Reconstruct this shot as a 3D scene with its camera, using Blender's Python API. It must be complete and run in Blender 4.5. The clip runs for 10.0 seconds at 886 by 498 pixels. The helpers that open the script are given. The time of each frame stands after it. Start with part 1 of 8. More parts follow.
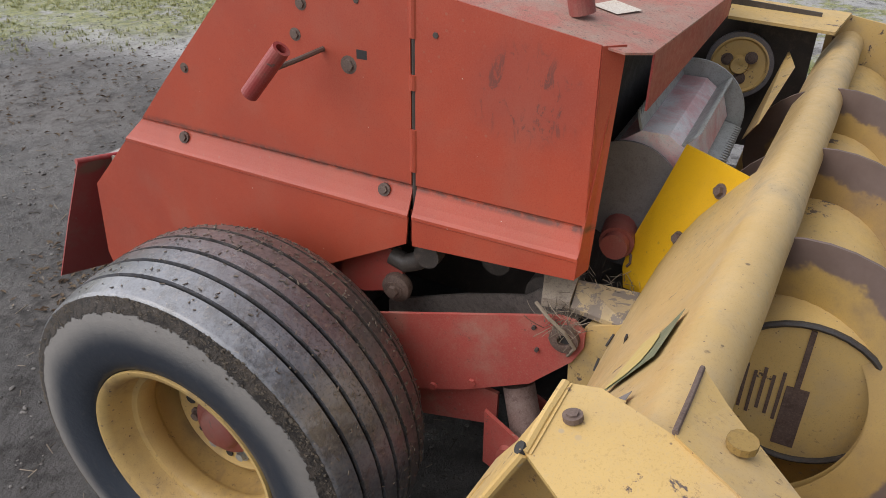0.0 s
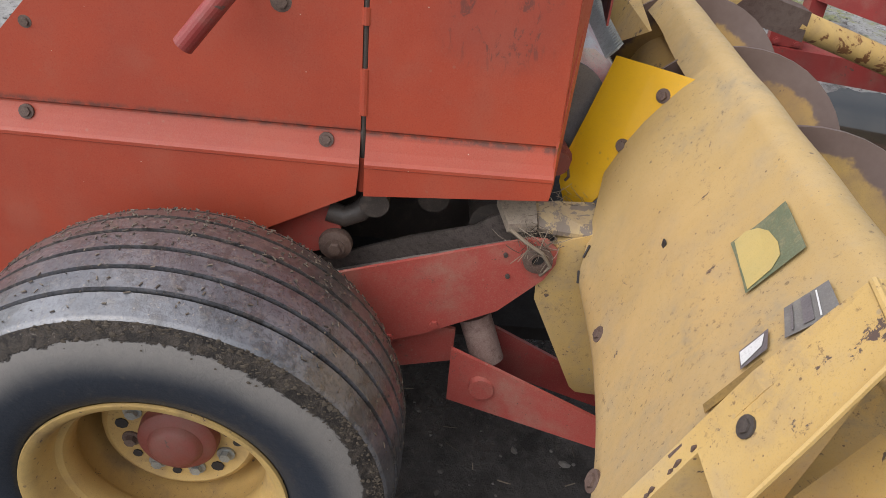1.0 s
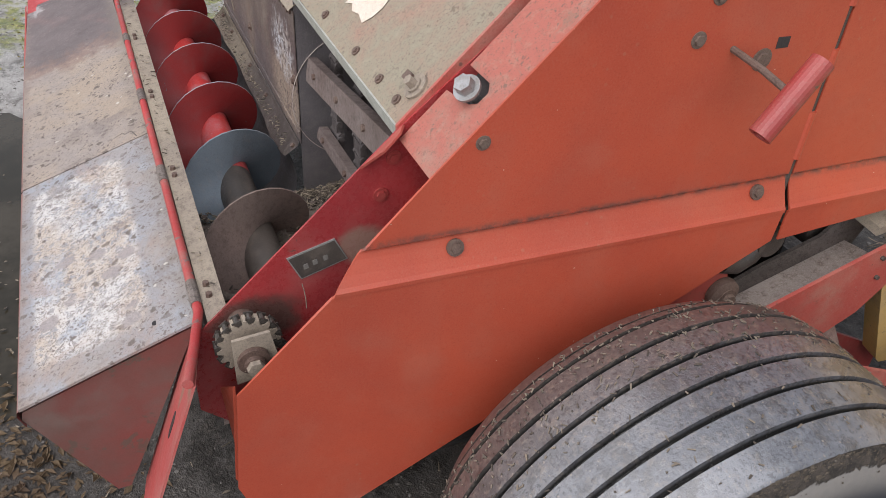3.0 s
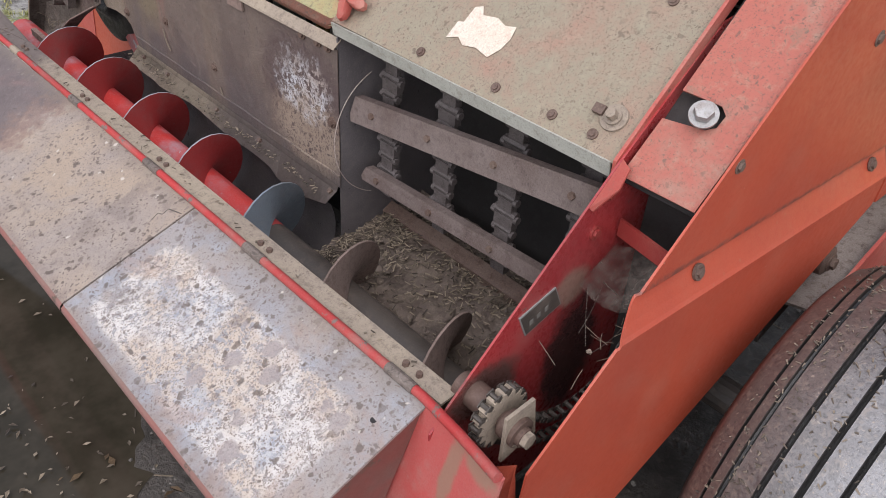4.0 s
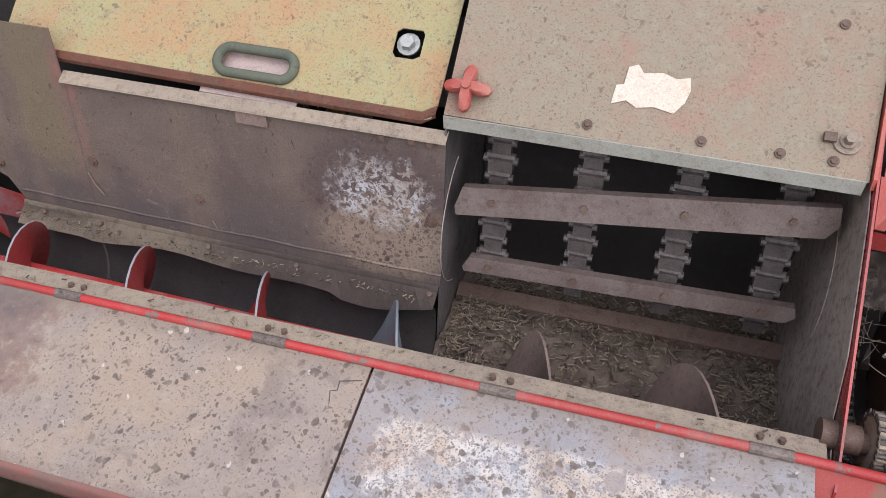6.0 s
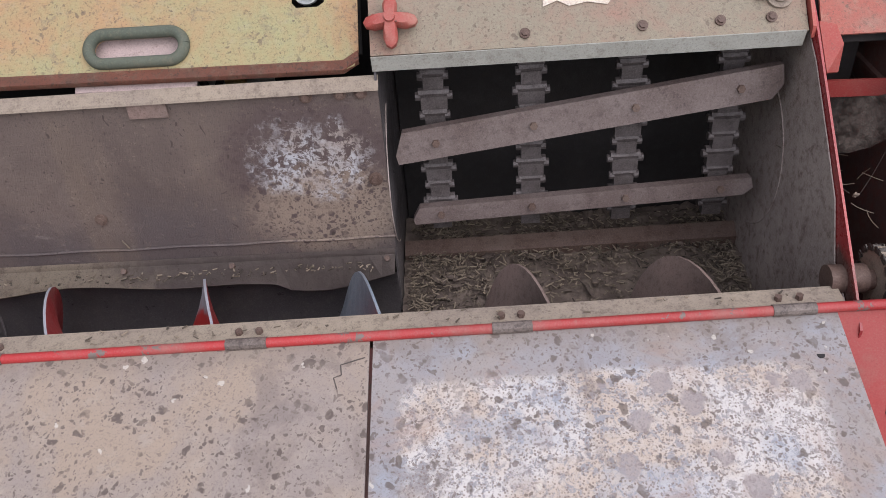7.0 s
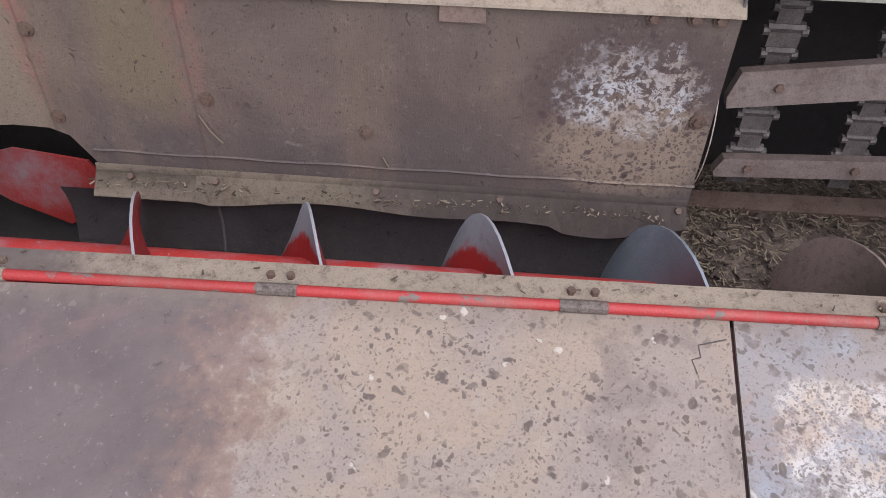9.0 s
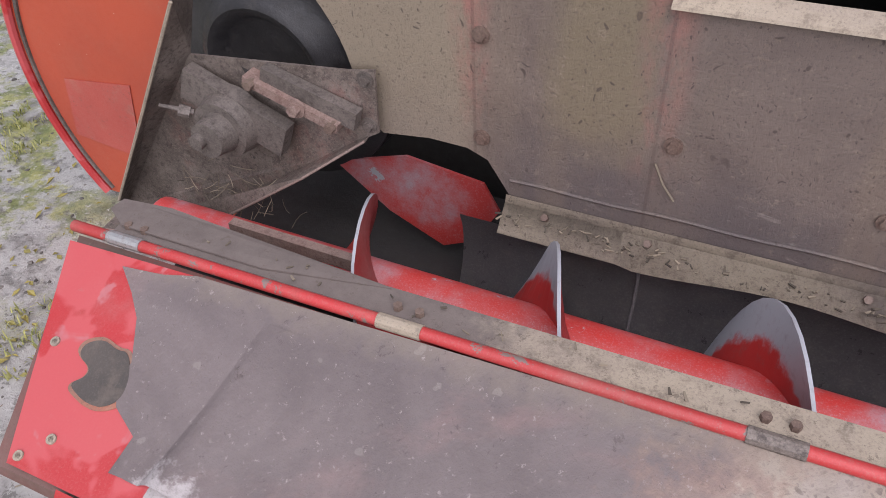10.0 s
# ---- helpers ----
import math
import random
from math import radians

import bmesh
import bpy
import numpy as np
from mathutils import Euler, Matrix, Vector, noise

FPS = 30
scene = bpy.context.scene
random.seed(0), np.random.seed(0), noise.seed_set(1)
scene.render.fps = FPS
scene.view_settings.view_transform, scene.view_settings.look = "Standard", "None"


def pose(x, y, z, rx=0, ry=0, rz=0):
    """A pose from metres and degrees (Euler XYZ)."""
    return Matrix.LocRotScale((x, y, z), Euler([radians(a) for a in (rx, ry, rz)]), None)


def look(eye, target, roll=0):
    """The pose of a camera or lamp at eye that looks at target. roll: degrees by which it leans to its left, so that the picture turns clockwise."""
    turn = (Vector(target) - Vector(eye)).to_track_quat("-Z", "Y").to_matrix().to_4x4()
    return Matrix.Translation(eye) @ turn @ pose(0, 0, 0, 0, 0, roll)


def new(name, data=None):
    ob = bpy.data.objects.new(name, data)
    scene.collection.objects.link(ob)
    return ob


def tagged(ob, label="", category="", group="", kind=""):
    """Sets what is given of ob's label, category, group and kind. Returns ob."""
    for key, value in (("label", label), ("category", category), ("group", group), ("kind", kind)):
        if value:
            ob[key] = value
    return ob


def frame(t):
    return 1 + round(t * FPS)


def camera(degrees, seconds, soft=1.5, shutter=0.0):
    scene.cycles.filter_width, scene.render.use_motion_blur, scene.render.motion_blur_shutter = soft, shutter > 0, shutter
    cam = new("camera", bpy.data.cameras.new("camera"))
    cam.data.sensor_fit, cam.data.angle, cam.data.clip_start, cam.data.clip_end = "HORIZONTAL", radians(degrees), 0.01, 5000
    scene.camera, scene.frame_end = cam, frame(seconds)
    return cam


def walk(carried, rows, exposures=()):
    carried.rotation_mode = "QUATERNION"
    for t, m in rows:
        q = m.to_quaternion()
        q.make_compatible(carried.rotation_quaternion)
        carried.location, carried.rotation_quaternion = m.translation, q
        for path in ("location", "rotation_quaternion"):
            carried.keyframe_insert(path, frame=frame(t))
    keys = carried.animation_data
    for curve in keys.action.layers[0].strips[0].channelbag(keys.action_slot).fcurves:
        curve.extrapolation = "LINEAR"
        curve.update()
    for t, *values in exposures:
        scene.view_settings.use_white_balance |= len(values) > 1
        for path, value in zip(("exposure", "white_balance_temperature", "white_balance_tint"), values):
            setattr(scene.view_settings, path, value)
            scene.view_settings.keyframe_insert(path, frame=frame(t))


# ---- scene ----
cam = camera(59.4, 10.0, soft=0.5)
PATH = [
    (0.0, 1.2625, 0.9892, 1.5937, 59.43, -0.72, 116.58),
    (0.5, 1.3203, 0.6520, 1.5783, 59.28, -2.38, 104.09),
    (1.0, 1.3327, 0.4102, 1.5495, 55.56, -4.82, 90.48),
    (1.5, 1.2258, 0.2093, 1.5374, 49.85, -3.11, 82.36),
    (2.0, 1.1921, -0.1245, 1.5536, 51.37, -3.05, 74.41),
    (2.5, 1.1078, -0.4647, 1.5700, 52.51, -5.66, 69.82),
    (3.0, 0.8440, -0.7594, 1.5717, 53.68, -3.07, 67.02),
    (3.2, 0.7680, -0.8693, 1.5732, 54.30, -3.04, 63.94),
    (4.3, 0.2220, -1.3818, 1.5891, 52.33, -3.25, 41.24),
    (4.5, 0.1186, -1.4241, 1.5940, 49.68, -2.86, 37.44),
    (5.0, -0.1435, -1.6339, 1.6023, 48.86, -4.51, 25.52),
    (5.5, -0.3669, -1.6606, 1.6047, 53.64, -4.38, 21.20),
    (5.7, -0.4472, -1.6445, 1.6183, 55.19, -4.14, 20.97),
    (6.8, -0.7552, -1.6552, 1.5246, 54.20, 4.94, 0.85),
    (7.0, -0.7749, -1.6279, 1.4939, 54.16, 3.37, -0.28),
    (7.5, -0.7848, -1.5210, 1.4635, 53.71, 2.14, -0.85),
    (8.0, -0.8947, -1.4872, 1.4514, 53.67, 0.50, -3.07),
    (8.5, -1.1207, -1.5092, 1.4425, 50.26, -0.82, -3.66),
    (9.0, -1.2851, -1.4580, 1.4435, 47.41, -1.17, 4.45),
    (9.5, -1.4527, -1.3274, 1.3973, 47.25, 0.96, 18.96),
    (10.0, -1.6478, -1.2393, 1.3397, 47.54, 2.65, 25.05),
]
walk(cam, [(t, pose(x, y, z, rx, ry, rz)) for t, x, y, z, rx, ry, rz in PATH],
     exposures=((0.0, -0.03, 6500, 10), (0.5, 0.0, 6500, 10), (1.0, -0.04, 6500, 10), (1.5, -0.12, 6500, 10), (2.0, -0.02, 6500, 10), (3.0, 0.1, 6500, 10), (4.5, 0.08, 6500, 14), (5.5, 0.1, 6500, 14), (7.0, -0.09, 6400, 16), (8.5, -0.17, 6400, 16), (9.0, 0.0, 6400, 16), (10.0, 0.18, 6400, 16)))

# ---- world and light ----
world = bpy.data.worlds.new("overcast_sky")
scene.world = world
world.use_nodes = True
wn = world.node_tree
sky = wn.nodes.new("ShaderNodeTexSky")
sky.sky_type = "NISHITA"
sky.sun_disc = False
sky.sun_elevation, sky.sun_rotation = radians(50), radians(140)
sky.air_density, sky.dust_density, sky.ozone_density = 1.0, 3.0, 1.0
cloud = wn.nodes.new("ShaderNodeHueSaturation")
cloud.inputs["Saturation"].default_value = 0.4
wn.links.new(sky.outputs[0], cloud.inputs["Color"])
wn.links.new(cloud.outputs[0], wn.nodes["Background"].inputs[0])
wn.nodes["Background"].inputs[1].default_value = 0.14
sun = new("sun", bpy.data.lights.new("sun", "SUN"))
sun.data.energy, sun.data.angle, sun.data.color = 2.95, radians(110), (0.942, 0.942, 1.0)
sun.matrix_world = look((2.6, -5.0, 7), (0, 0, 0))


# ---- materials ----
class Mat:
    """A small builder of node materials in object space."""

    def __init__(self, name, old=None):
        self.m = old or bpy.data.materials.new(name)
        self.m.use_nodes = True
        self.t = self.m.node_tree
        self.b = self.t.nodes["Principled BSDF"]
        self.co = self.t.nodes.new("ShaderNodeTexCoord").outputs["Object"]

    def node(self, kind, **props):
        n = self.t.nodes.new(kind)
        for k, v in props.items():
            setattr(n, k, v)
        return n

    def put(self, socket, v):
        if isinstance(v, bpy.types.NodeSocket):
            self.t.links.new(v, socket)
        elif isinstance(v, (tuple, list)):
            socket.default_value = (*v, 1.0) if len(v) == 3 and socket.type == "RGBA" else v
        else:
            socket.default_value = v

    def scaled(self, sx, sy, sz, loc=(0, 0, 0)):
        n = self.node("ShaderNodeMapping")
        n.inputs["Scale"].default_value = (sx, sy, sz)
        n.inputs["Location"].default_value = loc
        self.t.links.new(self.co, n.inputs[0])
        return n.outputs[0]

    def noise(self, scale, detail=4.0, rough=0.6, co=None, dist=0.0):
        n = self.node("ShaderNodeTexNoise")
        self.t.links.new(co or self.co, n.inputs["Vector"])
        n.inputs["Scale"].default_value = scale
        n.inputs["Detail"].default_value = detail
        n.inputs["Roughness"].default_value = rough
        n.inputs["Distortion"].default_value = dist
        return n.outputs["Fac"]

    def cells(self, scale, co=None, rnd=1.0, feature="F1"):
        n = self.node("ShaderNodeTexVoronoi", feature=feature)
        self.t.links.new(co or self.co, n.inputs["Vector"])
        n.inputs["Scale"].default_value = scale
        n.inputs["Randomness"].default_value = rnd
        return n.outputs["Distance"]

    def warped(self, scale, amount):
        """Object coordinates pushed about by noise, for ragged spots."""
        tex, sc, add = self.node("ShaderNodeTexNoise"), self.node("ShaderNodeVectorMath", operation="SCALE"), self.node("ShaderNodeVectorMath", operation="ADD")
        self.t.links.new(self.co, tex.inputs["Vector"])
        tex.inputs["Scale"].default_value = scale
        self.t.links.new(tex.outputs["Color"], sc.inputs[0])
        sc.inputs["Scale"].default_value = amount
        self.t.links.new(self.co, add.inputs[0])
        self.t.links.new(sc.outputs[0], add.inputs[1])
        return add.outputs[0]

    def math(self, op, a, b=0.0, clamp=False):
        n = self.node("ShaderNodeMath", operation=op, use_clamp=clamp)
        self.put(n.inputs[0], a)
        self.put(n.inputs[1], b)
        return n.outputs[0]

    def step(self, v, lo, hi, a=0.0, b=1.0):
        n = self.node("ShaderNodeMapRange", interpolation_type="SMOOTHSTEP")
        self.put(n.inputs[0], v)
        for i, q in enumerate((lo, hi, a, b)):
            n.inputs[i + 1].default_value = q
        return n.outputs[0]

    def axis(self, which):
        n = self.node("ShaderNodeSeparateXYZ")
        self.t.links.new(self.co, n.inputs[0])
        return n.outputs[which]

    def mix(self, f, a, b):
        n = self.node("ShaderNodeMix", data_type="RGBA")
        self.put(n.inputs[0], f)
        self.put(n.inputs[6], a)
        self.put(n.inputs[7], b)
        return n.outputs[2]

    def random(self):
        return self.node("ShaderNodeObjectInfo").outputs["Random"]

    def done(self, color, rough=0.6, metal=0.0, bump=None, strength=0.3, dist=0.004, spec=0.5):
        self.put(self.b.inputs["Base Color"], color)
        self.put(self.b.inputs["Roughness"], rough)
        self.put(self.b.inputs["Metallic"], metal)
        self.b.inputs["Specular IOR Level"].default_value = spec
        if bump is not None:
            n = self.node("ShaderNodeBump")
            n.inputs["Strength"].default_value = strength
            n.inputs["Distance"].default_value = dist
            self.t.links.new(bump, n.inputs["Height"])
            self.t.links.new(n.outputs[0], self.b.inputs["Normal"])
        return self.m


def paint(name, base, dark, dirt, dirt_amount=0.5, speck=0.6, rough=0.45, chips=0.0, chip_color=(0.11, 0.075, 0.06)):
    """Old machine paint: fading in large clouds, dust film, small splashes and chips."""
    g = Mat(name)
    big = g.noise(2.6, 5, 0.62, dist=0.3)
    fine = g.noise(70, 4, 0.7)
    c = g.mix(g.step(big, 0.3, 0.72), base, dark)
    film = g.math("MULTIPLY", g.step(g.noise(6.5, 6, 0.65), 0.45, 0.8), dirt_amount)
    c = g.mix(film, c, dirt)
    run = g.noise(9, 4, 0.6, co=g.scaled(1.0, 1.0, 0.07))
    c = g.mix(g.math("MULTIPLY", g.step(run, 0.52, 0.8), 0.35 * dirt_amount), c, dirt)
    dots = g.step(g.cells(46), 0.17, 0.10)
    keep = g.step(g.noise(4.0, 3, 0.6), 0.5, 0.66)
    c = g.mix(g.math("MULTIPLY", g.math("MULTIPLY", dots, keep), speck), c, dirt)
    grit = g.noise(330, 3, 0.75)
    c = g.mix(g.math("MULTIPLY", g.step(grit, 0.5, 0.72), 0.30), c, dirt)
    c = g.mix(g.math("MULTIPLY", g.step(grit, 0.48, 0.30), 0.30), c, tuple(0.55 * v for v in dark))
    h = g.math("MULTIPLY", fine, 0.35)
    if chips:
        e = g.step(g.noise(15, 8, 0.72, dist=0.4), 0.68 - 0.1 * chips, 0.70 - 0.1 * chips)
        c = g.mix(e, c, chip_color)
        h = g.math("SUBTRACT", h, e)
    r = g.math("ADD", g.math("MULTIPLY", film, 0.45), g.step(fine, 0.3, 0.75, rough - 0.07, rough + 0.1), True)
    return g.done(c, r, 0.0, h, 0.18, 0.002)


def panel_paint():
    """Faded orange-red with a dark scuffed field near the rear top corner and pale rubbed lower tip."""
    m = paint("faded_orange_red_paint", (0.44, 0.074, 0.037), (0.36, 0.060, 0.034), (0.34, 0.15, 0.10), 0.25, 0.5, 0.42)
    g = Mat("", m)
    old = g.b.inputs["Base Color"].links[0].from_socket
    y, z = g.axis(1), g.axis(2)
    dy, dz = g.math("DIVIDE", g.math("SUBTRACT", y, 0.535), 0.13), g.math("DIVIDE", g.math("SUBTRACT", z, 1.13), 0.11)
    r2 = g.math("ADD", g.math("MULTIPLY", dy, dy), g.math("MULTIPLY", dz, dz))
    rub = g.math("MULTIPLY", g.step(r2, 1.0, 0.2), g.step(g.noise(30, 8, 0.75, co=g.scaled(1, 1, 0.5), dist=1.2), 0.52, 0.60))
    c = g.mix(g.math("MULTIPLY", g.step(r2, 1.2, 0.1), 0.35), old, (0.26, 0.07, 0.055))
    c = g.mix(g.math("MULTIPLY", rub, 0.75), c, (0.13, 0.055, 0.045))
    # dirt and the shadow line of the pressed crease, both painted as brown
    crease = g.math("MULTIPLY", g.step(g.math("ABSOLUTE", g.math("SUBTRACT", z, 0.895)), 0.012, 0.002), g.step(g.noise(40, 5, 0.7), 0.35, 0.6))
    c = g.mix(g.math("MULTIPLY", crease, 0.8), c, (0.10, 0.055, 0.045))
    tip = g.math("MULTIPLY", g.step(z, 0.36, 0.28), g.step(y, -0.3, -0.5))
    c = g.mix(g.math("MULTIPLY", tip, g.step(g.noise(14, 5, 0.7), 0.3, 0.6, 0.3, 0.9)), c, (0.50, 0.24, 0.18))
    pale = g.step(g.cells(21), 0.030, 0.02)
    c = g.mix(pale, c, (0.55, 0.45, 0.38))
    g.put(g.b.inputs["Base Color"], c)
    return m


ORANGE_RED = panel_paint()


def divider_paint():
    """Faded red with chipped spots and a black fan of chain grease."""
    m = paint("grease_fanned_red_paint", (0.36, 0.036, 0.038), (0.27, 0.030, 0.034), (0.36, 0.20, 0.17), 0.4, 0.6, 0.28, 0.2)
    g = Mat("", m)
    c = g.b.inputs["Base Color"].links[0].from_socket
    ragged = g.math("MULTIPLY", g.math("SUBTRACT", g.noise(14, 7, 0.75, dist=0.5), 0.5), 2.2)
    for cy, cz, ry, rz_, tone, most in ((-0.40, 0.62, 0.075, 0.16, (0.022, 0.018, 0.017), 0.9), (-0.625, 0.675, 0.085, 0.060, (0.075, 0.050, 0.042), 0.9), (-0.43, 0.795, 0.045, 0.040, (0.24, 0.165, 0.13), 0.8)):
        dy, dz = g.math("DIVIDE", g.math("SUBTRACT", g.axis(1), cy), ry), g.math("DIVIDE", g.math("SUBTRACT", g.axis(2), cz), rz_)
        r2 = g.math("ADD", g.math("ADD", g.math("MULTIPLY", dy, dy), g.math("MULTIPLY", dz, dz)), ragged)
        c = g.mix(g.math("MULTIPLY", g.step(r2, 1.3, 0.35), most), c, tone)
    g.put(g.b.inputs["Base Color"], c)
    return m


DIVIDER = divider_paint()
DEEP_RED = paint("worn_deep_red_paint", (0.33, 0.040, 0.036), (0.23, 0.036, 0.034), (0.28, 0.19, 0.14), 0.55, 0.5, 0.42, 0.35)
PINK_RED = paint("scuffed_red_paint", (0.44, 0.085, 0.066), (0.36, 0.062, 0.05), (0.37, 0.28, 0.21), 0.6, 0.8, 0.5, 0.3)
BRIGHT_RED = paint("polished_red_paint", (0.40, 0.026, 0.030), (0.38, 0.028, 0.030), (0.34, 0.13, 0.12), 0.5, 0.4, 0.4, 0.15, (0.24, 0.10, 0.09))
g = Mat("", BRIGHT_RED)
worn = g.step(g.noise(9, 3, 0.5, dist=0.6), 0.49, 0.53)
tone = g.mix(g.math("MULTIPLY", worn, 0.75), g.b.inputs["Base Color"].links[0].from_socket, (0.46, 0.085, 0.09))
tone = g.mix(g.math("MULTIPLY", g.step(g.noise(11, 4, 0.6, dist=0.4), 0.60, 0.66), 0.6), tone, (0.40, 0.17, 0.18))
g.put(g.b.inputs["Base Color"], tone)
ROD_RED = paint("worn_red_rod_paint", (0.44, 0.034, 0.036), (0.33, 0.036, 0.034), (0.27, 0.19, 0.16), 0.75, 0.7, 0.42, 0.95, (0.17, 0.135, 0.12))
TRAY_RED = paint("dirty_tray_red_paint", (0.20, 0.050, 0.044), (0.115, 0.075, 0.062), (0.15, 0.115, 0.098), 1.2, 0.6, 0.55, 1.0)
YELLOW = paint("faded_yellow_paint", (0.68, 0.45, 0.15), (0.60, 0.39, 0.13), (0.46, 0.37, 0.235), 0.5, 0.6, 0.42, 0.05)
WORN_YELLOW = paint("chipped_yellow_paint", (0.62, 0.42, 0.15), (0.52, 0.34, 0.12), (0.40, 0.31, 0.20), 0.75, 0.8, 0.5, 0.7)
NEW_YELLOW = paint("bright_yellow_paint", (0.72, 0.40, 0.008), (0.66, 0.36, 0.01), (0.30, 0.2, 0.06), 0.12, 0.7, 0.38, 0.1)


def dirty_steel(name, a, b, c2, rough=0.65, metal=0.0, scale=1.0, amount=0.5):
    g = Mat(name)
    n1, n2 = g.noise(3.2 * scale, 6, 0.65, dist=0.4), g.noise(34 * scale, 6, 0.72)
    c = g.mix(g.step(n1, 0.33, 0.7), a, b)
    c = g.mix(g.math("MULTIPLY", g.step(n2, 0.48, 0.68), amount), c, c2)
    grit = g.noise(300, 3, 0.75)
    c = g.mix(g.math("MULTIPLY", g.step(grit, 0.5, 0.7), 0.35), c, tuple(min(0.9, 1.5 * v) for v in b))
    c = g.mix(g.math("MULTIPLY", g.step(grit, 0.48, 0.3), 0.4), c, tuple(0.5 * v for v in c2))
    return g.done(c, g.step(n2, 0.3, 0.7, rough - 0.12, rough + 0.15), metal, g.math("ADD", n2, g.math("MULTIPLY", grit, 0.4)), 0.4, 0.003)


RUST = dirty_steel("rusty_steel", (0.105, 0.064, 0.05), (0.16, 0.115, 0.092), (0.06, 0.032, 0.024), 0.7)
RUSTY_PINK = dirty_steel("pink_rusted_steel", (0.185, 0.112, 0.094), (0.24, 0.175, 0.15), (0.10, 0.055, 0.045), 0.75, 0.0, 2.0, 0.6)
CHAIN_STEEL = dirty_steel("rubbed_grey_chain_steel", (0.070, 0.058, 0.055), (0.135, 0.118, 0.116), (0.04, 0.032, 0.029), 0.5, 0.15, 2.2, 0.6)
WHEEL_BLACK = dirty_steel("black_dusty_wheel", (0.016, 0.015, 0.017), (0.034, 0.032, 0.034), (0.06, 0.055, 0.052), 0.5, 0.1, 1.4, 0.35)
PALE_PINK = dirty_steel("pale_pink_sheet", (0.58, 0.44, 0.42), (0.50, 0.40, 0.37), (0.30, 0.22, 0.19), 0.6, 0.0, 2.0, 0.4)
BACK_TAB = dirty_steel("dusty_brown_tab", (0.24, 0.17, 0.145), (0.19, 0.14, 0.12), (0.11, 0.08, 0.065), 0.8, 0.0, 2.0, 0.5)
GREASE = dirty_steel("greasy_dark_steel", (0.045, 0.038, 0.034), (0.085, 0.07, 0.06), (0.14, 0.11, 0.09), 0.5)
BLACKENED = dirty_steel("blackened_steel", (0.12, 0.110, 0.115), (0.185, 0.168, 0.172), (0.20, 0.18, 0.172), 0.38, 0.2)
DUSTY = dirty_steel("dust_covered_steel", (0.32, 0.265, 0.20), (0.25, 0.205, 0.165), (0.14, 0.11, 0.09), 0.8, 0.0, 1.6, 0.6)
BRIGHT_STEEL = dirty_steel("worn_bright_steel", (0.36, 0.36, 0.36), (0.24, 0.225, 0.215), (0.22, 0.16, 0.13), 0.45, 0.6, 1.5, 0.4)
BLUE_STEEL = dirty_steel("blue_grey_scoured_steel", (0.26, 0.31, 0.36), (0.20, 0.235, 0.27), (0.33, 0.33, 0.33), 0.42, 0.35, 1.5, 0.4)
GALV = dirty_steel("galvanised_steel", (0.44, 0.46, 0.45), (0.33, 0.35, 0.34), (0.25, 0.22, 0.19), 0.4, 0.5, 2.0, 0.4)
ROTOR_GREY = dirty_steel("dull_grey_rotor_steel", (0.20, 0.19, 0.19), (0.15, 0.14, 0.14), (0.11, 0.095, 0.09), 0.5, 0.2, 1.2, 0.4)
WOOD_BAR = dirty_steel("worn_brown_slat", (0.125, 0.092, 0.082), (0.20, 0.162, 0.150), (0.07, 0.050, 0.044), 0.5, 0.0, 2.0, 0.5)
# Near black: shade of holes and cavities put into the colour; also dark metal.
DARK = dirty_steel("dark_steel_and_cavity_shade", (0.022, 0.020, 0.020), (0.036, 0.032, 0.031), (0.05, 0.044, 0.04), 0.75)
PAPER = dirty_steel("weathered_paper_label", (0.60, 0.53, 0.44), (0.64, 0.58, 0.50), (0.50, 0.28, 0.21), 0.85, 0.0, 2.0, 0.35)
WHITE = dirty_steel("white_decal", (0.74, 0.74, 0.72), (0.66, 0.66, 0.65), (0.5, 0.48, 0.44), 0.5, 0.0, 2.0, 0.3)
GREEN_DECAL = dirty_steel("green_decal", (0.12, 0.15, 0.085), (0.17, 0.18, 0.11), (0.27, 0.235, 0.13), 0.6, 0.0, 2.4, 0.75)
GREY_DECAL = dirty_steel("grey_print", (0.13, 0.12, 0.11), (0.18, 0.17, 0.16), (0.26, 0.24, 0.2), 0.6)
GREEN_RUBBER = dirty_steel("grey_green_rubber", (0.070, 0.088, 0.066), (0.105, 0.118, 0.088), (0.17, 0.16, 0.115), 0.8, 0.0, 2.0, 0.6)


def angle_material(name, tan_end, bare_end):
    """Dust-covered strip whose far end is rubbed to dark brown steel."""
    m = dirty_steel(name, (0.32, 0.265, 0.20), (0.25, 0.205, 0.165), (0.14, 0.11, 0.09), 0.8, 0.0, 1.6, 0.6)
    g = Mat("", m)
    old = g.b.inputs["Base Color"].links[0].from_socket
    x = g.math("ADD", g.axis(0), g.math("MULTIPLY", g.math("SUBTRACT", g.noise(12, 6, 0.7), 0.5), 0.45))
    bare = g.mix(g.noise(28, 6, 0.75), (0.085, 0.068, 0.062), (0.19, 0.155, 0.14))
    c = g.mix(g.step(x, tan_end, bare_end), old, bare)
    crumb = g.step(g.noise(70, 7, 0.8, dist=0.4), 0.58, 0.62)
    c = g.mix(g.math("MULTIPLY", crumb, 0.6), c, (0.09, 0.068, 0.055))
    g.put(g.b.inputs["Base Color"], c)
    return m


ANGLE = angle_material("dusty_strip_rubbed_at_the_end", -1.80, -1.92)
FLANGE = angle_material("dusty_flange_rubbed_by_the_throat", -1.55, -1.35)


